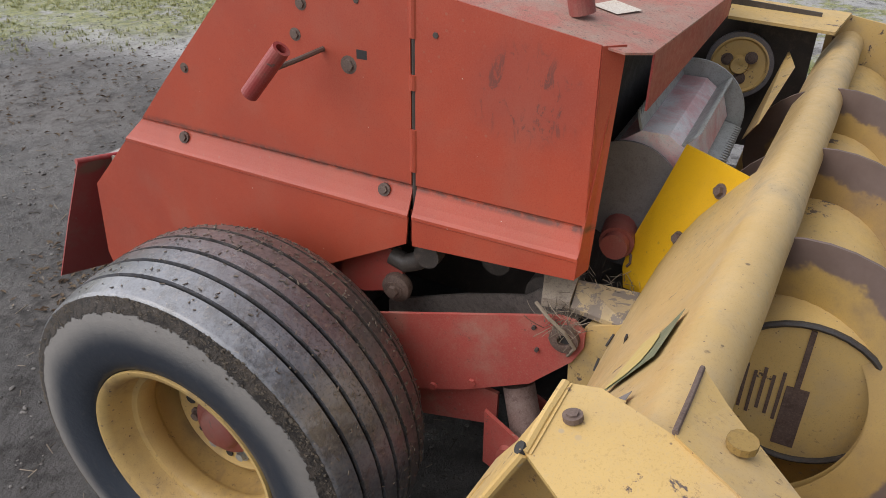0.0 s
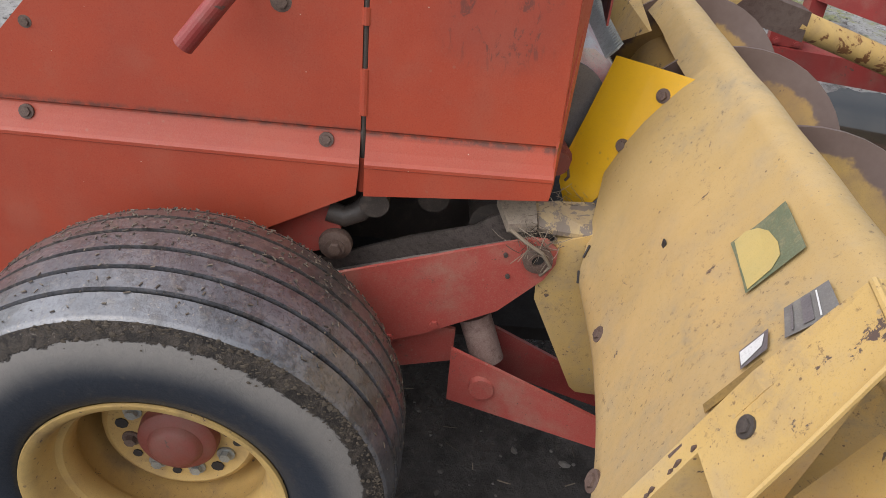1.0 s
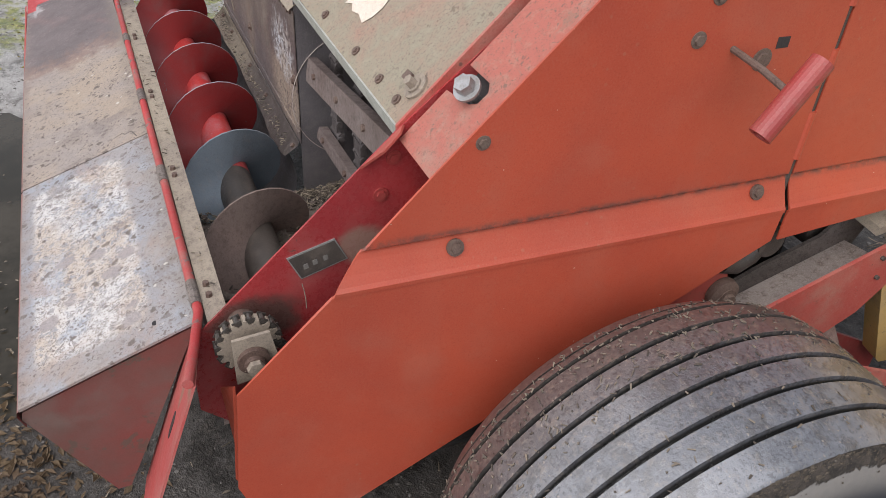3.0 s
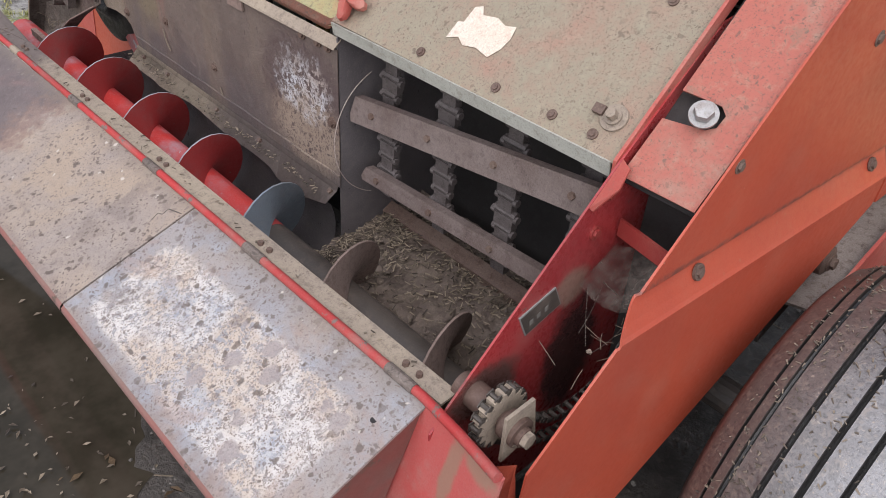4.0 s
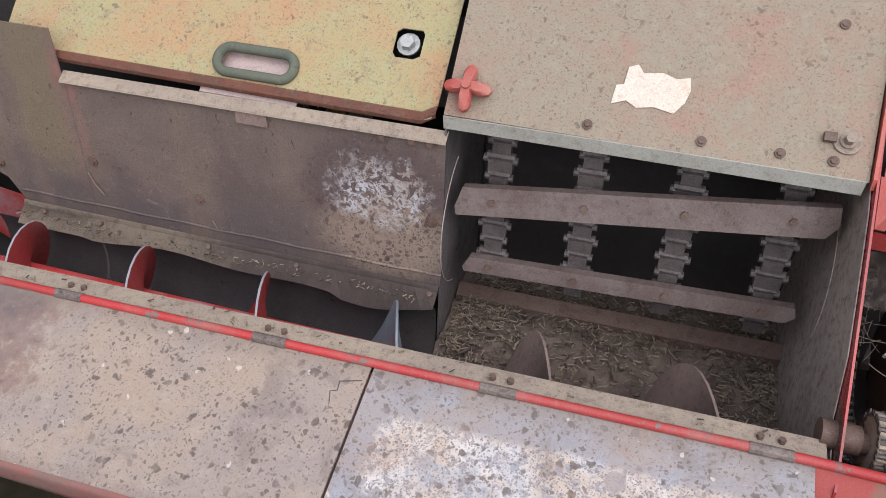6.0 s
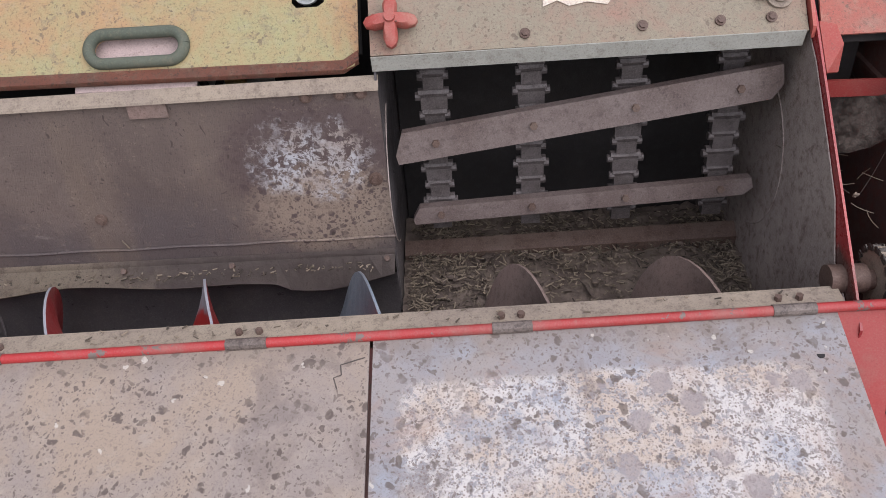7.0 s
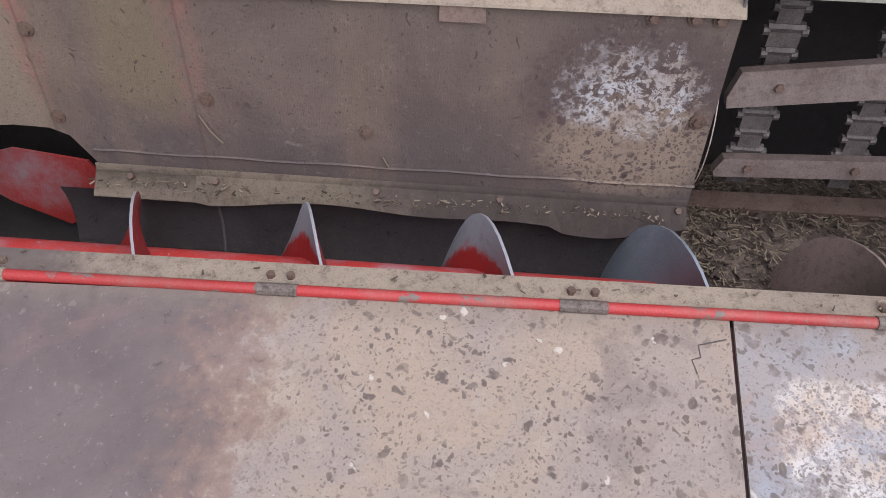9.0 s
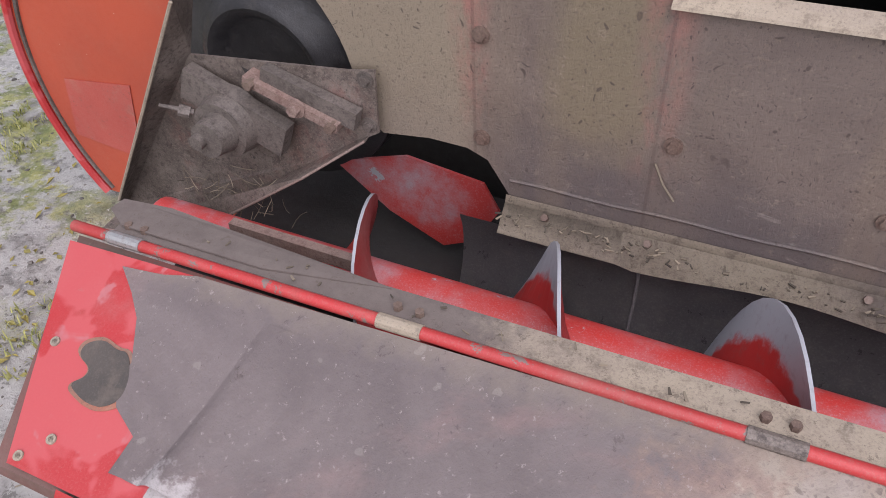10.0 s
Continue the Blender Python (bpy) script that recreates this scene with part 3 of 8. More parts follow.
def ground_material():
    """Wet brown mud with glossy soaked patches, trodden chips, shade painted under the machine, and pale gravel with
    moss at the side.
    """
    g = Mat("wet_gravel_and_mud")
    n1, n2, n3 = g.noise(0.8, 6, 0.62, dist=0.4), g.noise(9, 7, 0.7), g.noise(70, 5, 0.75)
    c = g.mix(g.step(n1, 0.38, 0.64), (0.040, 0.033, 0.028), (0.088, 0.077, 0.068))
    c = g.mix(g.step(n2, 0.46, 0.62), c, (0.024, 0.019, 0.015))
    c = g.mix(g.math("MULTIPLY", g.step(g.noise(26, 7, 0.8, dist=0.8), 0.54, 0.62), 0.55), c, (0.125, 0.105, 0.088))
    c = g.mix(g.math("MULTIPLY", g.step(n3, 0.56, 0.66), 0.55), c, (0.16, 0.14, 0.12))
    x, y = g.axis(0), g.axis(1)
    # shadow under the machine painted into the ground colour, with a ragged edge
    under_shade = g.math("ADD", x, g.math("MULTIPLY", g.math("SUBTRACT", n2, 0.5), 0.8))
    c = g.mix(g.math("MULTIPLY", g.math("MULTIPLY", g.step(under_shade, -0.25, 0.1), g.step(y, 1.9, 1.3)), 0.65), c, (0.020, 0.017, 0.015))
    gx = g.math("ADD", g.math("MULTIPLY", x, 0.72), g.math("MULTIPLY", y, 0.70))
    far = g.math("ADD", gx, g.math("MULTIPLY", g.math("SUBTRACT", g.noise(1.6, 5, 0.7), 0.5), 1.6))
    track = g.math("MULTIPLY", g.step(gx, -1.2, -2.6), g.step(g.noise(2.2, 6, 0.7, dist=0.5), 0.38, 0.58))
    c = g.mix(g.math("MULTIPLY", track, 0.7), c, (0.125, 0.112, 0.10))
    pale = g.math("MULTIPLY", g.step(x, -2.2, -2.8), g.step(g.noise(5, 6, 0.7), 0.30, 0.55))
    c = g.mix(g.math("MULTIPLY", pale, 0.85), c, (0.42, 0.405, 0.385))
    lawn = g.mix(g.step(g.noise(14, 7, 0.75), 0.38, 0.62), (0.13, 0.15, 0.05), (0.31, 0.30, 0.11))
    sward = g.math("MULTIPLY", g.step(far, -4.3, -5.0), g.step(g.noise(4.5, 6, 0.75, dist=0.4), 0.36, 0.52))
    moss = g.math("MULTIPLY", g.step(g.math("ADD", x, g.math("MULTIPLY", n2, 0.6)), -2.7, -3.2), g.step(g.noise(3.6, 6, 0.75), 0.47, 0.57))
    c = g.mix(g.math("MAXIMUM", sward, moss), c, lawn)
    side = g.step(x, -2.1, -2.6)
    c = g.mix(g.math("MULTIPLY", g.step(g.noise(22, 8, 0.8, dist=0.4), 0.54, 0.60), g.math("MULTIPLY", side, 0.7)), c, (0.075, 0.064, 0.054))
    c = g.mix(g.math("MULTIPLY", g.step(g.noise(38, 7, 0.8, dist=0.3), 0.57, 0.62), g.math("MULTIPLY", side, 0.8)), c, (0.46, 0.445, 0.42))
    h = g.math("ADD", n3, g.math("MULTIPLY", n2, 2.0))
    wet = g.math("ADD", g.step(n1, 0.36, 0.58, 0.14, 0.5), g.step(n2, 0.4, 0.65, 0.0, 0.3))
    return g.done(c, wet, 0.0, h, 0.7, 0.012)


def water_material():
    g = Mat("muddy_puddle_water")
    return g.done(g.mix(g.step(g.noise(3, 5, 0.7), 0.35, 0.65), (0.030, 0.026, 0.018), (0.058, 0.049, 0.036)), 0.07, 0.0, g.noise(5, 2, 0.5), 0.02, 0.004)


def straw_material():
    g = Mat("dry_straw")
    n = g.node("ShaderNodeNewGeometry").outputs["Random Per Island"]
    return g.done(g.mix(n, (0.30, 0.245, 0.18), (0.040, 0.031, 0.025)), 0.9)


def tread_straw_material():
    g = Mat("dull_straw")
    n = g.node("ShaderNodeNewGeometry").outputs["Random Per Island"]
    return g.done(g.mix(n, (0.20, 0.165, 0.125), (0.05, 0.04, 0.032)), 0.9)


def soil_material():
    g = Mat("packed_chaff_and_soil")
    n1, n2 = g.noise(11, 7, 0.7), g.noise(85, 5, 0.75)
    c = g.mix(g.step(n1, 0.36, 0.64), (0.105, 0.080, 0.067), (0.185, 0.146, 0.120))
    c = g.mix(g.math("MULTIPLY", g.step(n2, 0.55, 0.68), 0.6), c, (0.26, 0.21, 0.16))
    return g.done(c, 0.9, 0.0, g.math("ADD", n2, n1), 0.7, 0.008)


def stone_material():
    g = Mat("yard_stone")
    n = g.node("ShaderNodeNewGeometry").outputs["Random Per Island"]
    return g.done(g.mix(n, (0.045, 0.038, 0.032), (0.17, 0.155, 0.14)), 0.6)


PANEL_INSIDE = dirty_steel("dark_brown_red_sheet", (0.07, 0.042, 0.036), (0.10, 0.060, 0.05), (0.20, 0.045, 0.036), 0.7, 0.0, 1.2, 0.4)
GRIME = dirty_steel("caked_grime", (0.082, 0.068, 0.06), (0.14, 0.115, 0.103), (0.04, 0.031, 0.027), 0.6, 0.0, 2.2, 0.7)
BRACKET = dirty_steel("dust_streaked_brown_steel", (0.085, 0.066, 0.056), (0.20, 0.165, 0.145), (0.038, 0.028, 0.025), 0.55, 0.0, 2.6, 0.75)
SCOURED = dirty_steel("scoured_white_and_red", (0.80, 0.78, 0.77), (0.66, 0.30, 0.30), (0.62, 0.58, 0.57), 0.4, 0.1, 3.0, 0.3)
GROUND, WATER, STRAW, SOIL, STONE = ground_material(), water_material(), straw_material(), soil_material(), stone_material()


def trough_flight_material():
    """Yellow paint worn to bare brown steel towards the rim of the screw."""
    m = paint("worn_yellow_flighting", (0.50, 0.33, 0.10), (0.36, 0.22, 0.08), (0.20, 0.14, 0.10), 0.8, 0.4, 0.45, 0.2)
    g = Mat("", m)
    old = g.b.inputs["Base Color"].links[0].from_socket
    dy, dz = g.math("SUBTRACT", g.axis(1), 1.072), g.math("SUBTRACT", g.axis(2), 0.848)
    r = g.math("SQRT", g.math("ADD", g.math("MULTIPLY", dy, dy), g.math("MULTIPLY", dz, dz)))
    r = g.math("ADD", r, g.math("MULTIPLY", g.math("SUBTRACT", g.noise(7, 5, 0.7), 0.5), 0.10))
    bare = g.mix(g.noise(20, 5, 0.7), (0.115, 0.075, 0.06), (0.20, 0.145, 0.125))
    g.put(g.b.inputs["Base Color"], g.mix(g.step(r, 0.148, 0.162), old, bare))
    return m


TROUGH_YELLOW = paint("sun_faded_yellow_paint", (0.57, 0.395, 0.175), (0.48, 0.325, 0.13), (0.37, 0.30, 0.20), 0.8, 0.5, 0.42, 0.06)
CAP_PAINT = paint("bare_capped_yellow", (0.50, 0.37, 0.17), (0.36, 0.27, 0.15), (0.24, 0.19, 0.145), 0.9, 0.6, 0.6, 1.9, (0.19, 0.155, 0.125))


def speckle(m, spot, stain):
    """Sparse dark chips of uneven size and cloudy grime over a painted sheet."""
    g = Mat("", m)
    old = g.b.inputs["Base Color"].links[0].from_socket
    n1, n2 = g.noise(3.4, 6, 0.7, dist=0.6), g.noise(26, 7, 0.75, dist=0.5)
    c = g.mix(g.math("MULTIPLY", g.step(n1, 0.50, 0.70), g.step(n2, 0.42, 0.62, 0.1, 0.75)), old, stain)
    for scale, size in ((17, 0.07), (33, 0.085), (70, 0.10)):
        d = g.math("MULTIPLY", g.step(g.cells(scale), size, size * 0.6), g.step(n2, 0.42, 0.55))
        c = g.mix(g.math("MULTIPLY", d, 0.85), c, spot)
    crumb = g.math("MULTIPLY", g.step(g.noise(90, 6, 0.78), 0.58, 0.64), g.step(n1, 0.44, 0.58))
    c = g.mix(g.math("MULTIPLY", crumb, 0.7), c, spot)
    g.put(g.b.inputs["Base Color"], c)


speckle(TROUGH_YELLOW, (0.13, 0.085, 0.05), (0.33, 0.27, 0.18))
speckle(WORN_YELLOW, (0.15, 0.09, 0.055), (0.30, 0.23, 0.15))
speckle(YELLOW, (0.16, 0.10, 0.06), (0.36, 0.28, 0.17))
RIM_YELLOW = paint("dirty_yellow_rim_paint", (0.60, 0.41, 0.15), (0.48, 0.31, 0.11), (0.22, 0.15, 0.09), 0.9, 0.8, 0.5, 0.25)
speckle(RIM_YELLOW, (0.13, 0.08, 0.05), (0.22, 0.155, 0.095))
MUD = dirty_steel("dried_dark_mud", (0.075, 0.06, 0.045), (0.11, 0.09, 0.065), (0.04, 0.03, 0.025), 0.9, 0.0, 2.0)
FLAKED_YELLOW = paint("flaked_yellow_paint", (0.66, 0.45, 0.16), (0.56, 0.36, 0.12), (0.3, 0.2, 0.12), 0.6, 0.8, 0.55, 1.3, (0.20, 0.085, 0.03))
DECAL_YELLOW = paint("scratched_yellow_decal", (0.62, 0.46, 0.13), (0.52, 0.40, 0.16), (0.33, 0.31, 0.16), 0.8, 0.8, 0.5, 0.7, (0.25, 0.26, 0.16))
SLOT_BROWN = dirty_steel("shaded_yellow_brown", (0.30, 0.19, 0.05), (0.22, 0.14, 0.05), (0.12, 0.08, 0.04), 0.7)
FLIGHT_WEAR = trough_flight_material()
CHAIN = dirty_steel("oily_chain_steel", (0.060, 0.052, 0.046), (0.11, 0.094, 0.080), (0.03, 0.026, 0.022), 0.45, 0.3, 2.0)


def cobweb_material():
    g = Mat("dusty_cobweb")
    n = g.noise(30, 6, 0.75)
    m = g.done(g.mix(n, (0.06, 0.048, 0.04), (0.14, 0.118, 0.10)), 0.95)
    g.put(g.b.inputs["Alpha"], g.step(n, 0.34, 0.7, 0.15, 0.8))
    return m


COBWEB = cobweb_material()
HUB_RED = paint("dull_brown_red_hub", (0.27, 0.062, 0.05), (0.20, 0.055, 0.046), (0.20, 0.13, 0.10), 0.7, 0.6, 0.5, 0.4)
STAINED_RED = paint("mud_streaked_red", (0.42, 0.070, 0.055), (0.34, 0.055, 0.046), (0.24, 0.165, 0.12), 1.0, 0.8, 0.5, 0.5, (0.16, 0.10, 0.08))
speckle(STAINED_RED, (0.12, 0.07, 0.055), (0.27, 0.15, 0.11))
speckle(BRACKET, (0.03, 0.022, 0.02), (0.21, 0.09, 0.075))
speckle(PINK_RED, (0.13, 0.07, 0.055), (0.33, 0.16, 0.13))


def end_paint():
    """Scuffed red with a brown streak of dust below the sprocket and a smudge at the outer corner."""
    m = paint("dust_streaked_red", (0.44, 0.062, 0.058), (0.40, 0.085, 0.078), (0.33, 0.21, 0.175), 0.8, 0.8, 0.5, 0.3, (0.22, 0.12, 0.10))
    g = Mat("", m)
    c = g.b.inputs["Base Color"].links[0].from_socket
    ragged = g.math("MULTIPLY", g.math("SUBTRACT", g.noise(22, 6, 0.75), 0.5), 2.0)
    for cx, cz, rx, ry in ((-0.112, 0.650, 0.018, 0.075), (-0.060, 0.690, 0.045, 0.022)):
        dx, dz = g.math("DIVIDE", g.math("SUBTRACT", g.axis(0), cx), rx), g.math("DIVIDE", g.math("SUBTRACT", g.axis(2), cz), ry)
        r2 = g.math("ADD", g.math("ADD", g.math("MULTIPLY", dx, dx), g.math("MULTIPLY", dz, dz)), ragged)
        c = g.mix(g.math("MULTIPLY", g.step(r2, 1.3, 0.3), 0.75), c, (0.235, 0.165, 0.115))
    g.put(g.b.inputs["Base Color"], c)
    return m


END_RED = end_paint()
LEAF = dirty_steel("rotten_leaf", (0.075, 0.045, 0.025), (0.12, 0.08, 0.04), (0.04, 0.028, 0.02), 0.8, 0.0, 3.0)
YELLOW_LEAF = dirty_steel("yellowed_leaf", (0.30, 0.25, 0.07), (0.22, 0.20, 0.06), (0.14, 0.10, 0.04), 0.8, 0.0, 3.0)
PALE_LIP = dirty_steel("pale_galvanised_edge", (0.42, 0.425, 0.38), (0.34, 0.34, 0.30), (0.22, 0.20, 0.165), 0.6, 0.0, 2.0, 0.5)
LIP = paint("dirt_filmed_red_edge", (0.20, 0.15, 0.13), (0.30, 0.075, 0.065), (0.15, 0.12, 0.10), 0.9, 0.7, 0.6, 0.7)
LINER = dirty_steel("dusty_scraped_liner", (0.30, 0.25, 0.225), (0.42, 0.36, 0.325), (0.15, 0.105, 0.088), 0.5, 0.0, 1.5, 0.8)
TUBE_RED = paint("scoured_red_tube", (0.52, 0.035, 0.030), (0.42, 0.05, 0.045), (0.34, 0.36, 0.40), 0.95, 0.3, 0.38, 0.5, (0.36, 0.37, 0.40))


# ---- mesh helpers ----
def part(name, bm, material, parent, label="", smooth=False):
    me = bpy.data.meshes.new(name)
    bmesh.ops.recalc_face_normals(bm, faces=bm.faces)
    bm.to_mesh(me)
    bm.free()
    me.materials.append(material)
    if smooth:
        me.polygons.foreach_set("use_smooth", [True] * len(me.polygons))
        me.set_sharp_from_angle(angle=radians(38))
    ob = new(name, me)
    ob.parent = parent
    return tagged(ob, label)


def thing(name, label, category, group="", kind="", at=(0, 0, 0)):
    ob = new(name)
    ob.location = at
    return tagged(ob, label, category, group, kind)


def V(*p):
    return Vector(p)


def box(bm, x0, x1, y0, y1, z0, z1, m=None):
    vs = [bm.verts.new((x, y, z)) for x in (x0, x1) for y in (y0, y1) for z in (z0, z1)]
    if m is not None:
        for v in vs:
            v.co = m @ v.co
    for f in ((0, 1, 3, 2), (4, 6, 7, 5), (0, 4, 5, 1), (2, 3, 7, 6), (0, 2, 6, 4), (1, 5, 7, 3)):
        bm.faces.new([vs[i] for i in f])
    return vs


def slab(bm, pts, push):
    """A flat plate: the outline pts, thickened by the vector push."""
    a = [bm.verts.new(p) for p in pts]
    b = [bm.verts.new(Vector(p) + Vector(push)) for p in pts]
    bm.faces.new(a)
    bm.faces.new(b[::-1])
    n = len(a)
    for i in range(n):
        bm.faces.new((a[i], a[(i + 1) % n], b[(i + 1) % n], b[i]))


def soften(bm, width=0.002, segments=1):
    es = [e for e in bm.edges if len(e.link_faces) == 2 and e.calc_face_angle(0) > 0.6]
    bmesh.ops.bevel(bm, geom=es, offset=width, segments=segments, affect="EDGES", clamp_overlap=True)
    return bm


def frame_on(d):
    d = Vector(d).normalized()
    u = d.cross(V(0, 0, 1)) if abs(d.z) < 0.95 else d.cross(V(0, 1, 0))
    u.normalize()
    return d, u, d.cross(u)


def tube(bm, p0, p1, r0, r1=None, n=16, caps=True):
    r1 = r0 if r1 is None else r1
    p0, p1 = Vector(p0), Vector(p1)
    d, u, w = frame_on(p1 - p0)
    rings = []
    for p, r in ((p0, r0), (p1, r1)):
        rings.append([bm.verts.new(p + r * (math.cos(2 * math.pi * i / n) * u + math.sin(2 * math.pi * i / n) * w)) for i in range(n)])
    for i in range(n):
        j = (i + 1) % n
        bm.faces.new((rings[0][i], rings[0][j], rings[1][j], rings[1][i]))
    if caps:
        bm.faces.new(rings[0][::-1])
        bm.faces.new(rings[1])


def hose(bm, pts, r, n=8):
    """A round rod through the points."""
    pts = [Vector(p) for p in pts]
    rings = []
    ref = None
    for i, p in enumerate(pts):
        d = (pts[min(i + 1, len(pts) - 1)] - pts[max(i - 1, 0)]).normalized()
        if ref is None:
            ref = frame_on(d)[1]
        w = d.cross(ref).normalized()
        ref = w.cross(d).normalized()
        rings.append([bm.verts.new(p + r * (math.cos(2 * math.pi * k / n) * ref + math.sin(2 * math.pi * k / n) * w)) for k in range(n)])
    for a, b in zip(rings, rings[1:]):
        for k in range(n):
            j = (k + 1) % n
            bm.faces.new((a[k], a[j], b[j], b[k]))
    bm.faces.new(rings[0][::-1])
    bm.faces.new(rings[-1])


def lathe(bm, rows, origin, axis, n=48, closed=False):
    """Turns (along, radius) rows round an axis."""
    d, u, w = frame_on(axis)
    o = Vector(origin)
    rings = []
    for a, r in rows:
        rings.append([bm.verts.new(o + d * a + r * (math.cos(2 * math.pi * i / n) * u + math.sin(2 * math.pi * i / n) * w)) for i in range(n)])
    pairs = list(zip(rings, rings[1:])) + ([(rings[-1], rings[0])] if closed else [])
    for a, b in pairs:
        for i in range(n):
            j = (i + 1) % n
            bm.faces.new((a[i], a[j], b[j], b[i]))
    return rings


def cap(bm, ring):
    bm.faces.new(ring)


def bolt(name, p, axis, r, material, parent, h=None, washer=True, label=""):
    """Hexagon head on a washer."""
    bm = bmesh.new()
    d = Vector(axis).normalized()
    p = Vector(p)
    h = h or r * 0.8
    if washer:
        tube(bm, p - d * 0.002, p + d * 0.003, r * 1.5, n=14)
    tube(bm, p - d * 0.004, p + d * h, r, r * 0.93, n=6)
    return part(name, bm, material, parent, label)


def helix(bm, a, b, axis_y, axis_z, r_in, r_out, pitch, phase=0.0, hand=1, th=0.005, per=20, wave=0.0):
    """Screw flighting along x between a and b."""
    n = max(4, int(abs(b - a) / pitch * per))
    prev = None
    for i in range(n + 1):
        x = a + (b - a) * i / n
        t = phase + hand * 2 * math.pi * (x - a) / pitch
        c, s = math.cos(t), math.sin(t)
        ro = r_out + wave * math.sin(3.1 * t)
        q = []
        for r, dx in ((r_in, -th), (ro, -th / 2), (ro, th / 2), (r_in, th)):
            q.append(bm.verts.new((x + dx, axis_y + r * c, axis_z + r * s)))
        if prev:
            for k in range(3):
                bm.faces.new((prev[k], prev[k + 1], q[k + 1], q[k]))
        prev = q


# ---- ground ----
def height(x, y):
    h = 0.022 * noise.noise((x * 0.6, y * 0.6, 3)) + 0.014 * noise.noise((x * 2.3, y * 2.3, 7)) + 0.008 * noise.noise((x * 8, y * 8, 1))
    d = math.hypot((x + 1.72) / 1.02, (y + 1.36) / 0.80)
    d2 = math.hypot((x + 2.2) / 1.2, (y - 2.9) / 0.5)
    return h - 0.055 * max(0.0, 1 - d * d) - 0.05 * max(0.0, 1 - d2 * d2)


def spread():
    near = [i * 0.055 for i in range(101)]
    out = near[:]
    s = 0.055
    while out[-1] < 600:
        s *= 1.22
        out.append(out[-1] + s)
    return [-v for v in out[:0:-1]] + out


def build_ground():
    xs = [v - 0.8 for v in spread()]
    ys = spread()
    verts = [(x, y, height(x, y) if abs(x) < 12 and abs(y) < 12 else 0.0) for y in ys for x in xs]
    n = len(xs)
    faces = [(j * n + i, j * n + i + 1, (j + 1) * n + i + 1, (j + 1) * n + i) for j in range(len(ys) - 1) for i in range(n - 1)]
    me = bpy.data.meshes.new("ground")
    me.from_pydata(verts, [], faces)
    me.polygons.foreach_set("use_smooth", [True] * len(me.polygons))
    me.materials.append(GROUND)
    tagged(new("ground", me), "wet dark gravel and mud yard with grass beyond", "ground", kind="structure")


build_ground()


def puddle(cx, cy, rx, ry, z):
    bm = bmesh.new()
    ring = []
    for i in range(120):
        a = 2 * math.pi * i / 120
        k = 1 + 0.22 * noise.noise((math.cos(a) * 2, math.sin(a) * 2, cx)) + 0.10 * noise.noise((math.cos(a) * 7, math.sin(a) * 7, cx))
        ring.append(bm.verts.new((cx + rx * k * math.cos(a), cy + ry * k * math.sin(a), z)))
    bm.faces.new(ring)
    ob = part("water", bm, WATER, None)
    tagged(ob, "shallow muddy puddle lying on the yard", "puddle", kind="structure")


puddle(-1.72, -1.36, 1.0, 0.78, -0.016)
puddle(-2.2, 2.9, 1.3, 0.55, -0.02)


# ---- the red machine ----
machine = thing("forage_machine", "old red and yellow pull-type forage machine with open feed auger", "farm machine")


def px(y):
    return 0.0457 * (y - 0.234)


def panel_sheet(name, upper, lower, z_hi, z_lo, label):
    """Side sheet with a pressed ledge: the part under z_lo stands 18 mm proud."""
    bm = bmesh.new()
    out = 0.018
    up = [bm.verts.new((px(y), y, z)) for y, z in upper]
    lo = [bm.verts.new((px(y) + out, y, z)) for y, z in lower]
    bm.faces.new(up)
    bm.faces.new(lo)
    # upper starts and lower ends with the two ledge corners; a groove, then a rounded shoulder
    ya, yb, za, zb = upper[0][0], upper[-1][0], upper[0][1], upper[-1][1]
    yc, yd, zc, zd = lower[-1][0], lower[0][0], lower[-1][1], lower[0][1]
    last = (up[0], up[-1])
    for f, dx in ((0.07, -0.005), (0.16, -0.0045), (0.30, -0.001), (0.60, 0.008), (0.84, 0.0165), (0.92, 0.0205), (0.97, 0.0205), (1.0, out)):
        if f == 1.0:
            row = (lo[-1], lo[0])
        else:
            y0, y1 = ya + (yc - ya) * f, yb + (yd - yb) * f
            row = (bm.verts.new((px(y0) + dx, y0, za + (zc - za) * f)), bm.verts.new((px(y1) + dx, y1, zb + (zd - zb) * f)))
        bm.faces.new((last[0], last[1], row[1], row[0]))
        last = row
    bmesh.ops.recalc_face_normals(bm, faces=bm.faces)
    bmesh.ops.solidify(bm, geom=bm.faces[:], thickness=0.004)
    ob = part(name, bm, ORANGE_RED, machine, label)
    # faces turned inwards take the darker brown-red
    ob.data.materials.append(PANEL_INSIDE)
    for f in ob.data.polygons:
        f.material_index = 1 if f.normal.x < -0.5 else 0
    return ob


front = panel_sheet(
    "side_panel",
    [(-0.474, 0.893), (-0.37, 1.004), (-0.148, 1.237), (-0.052, 1.335), (0.299, 1.292), (0.299, 0.902)],
    [(0.299, 0.830), (0.294, 0.768), (-0.617, 0.266), (-0.655, 0.30), (-0.703, 0.45), (-0.684, 0.668), (-0.530, 0.828)],
    0.895, 0.845, "orange-red sheet steel side panel with pressed ledge")
rear = panel_sheet(
    "side_panel",
    [(0.309, 0.902), (0.309, 1.291), (0.663, 1.24), (0.669, 0.908)],
    [(0.669, 0.838), (0.667, 0.797), (0.309, 0.767), (0.309, 0.830)],
    0.895, 0.845, "orange-red sheet steel rear side panel")
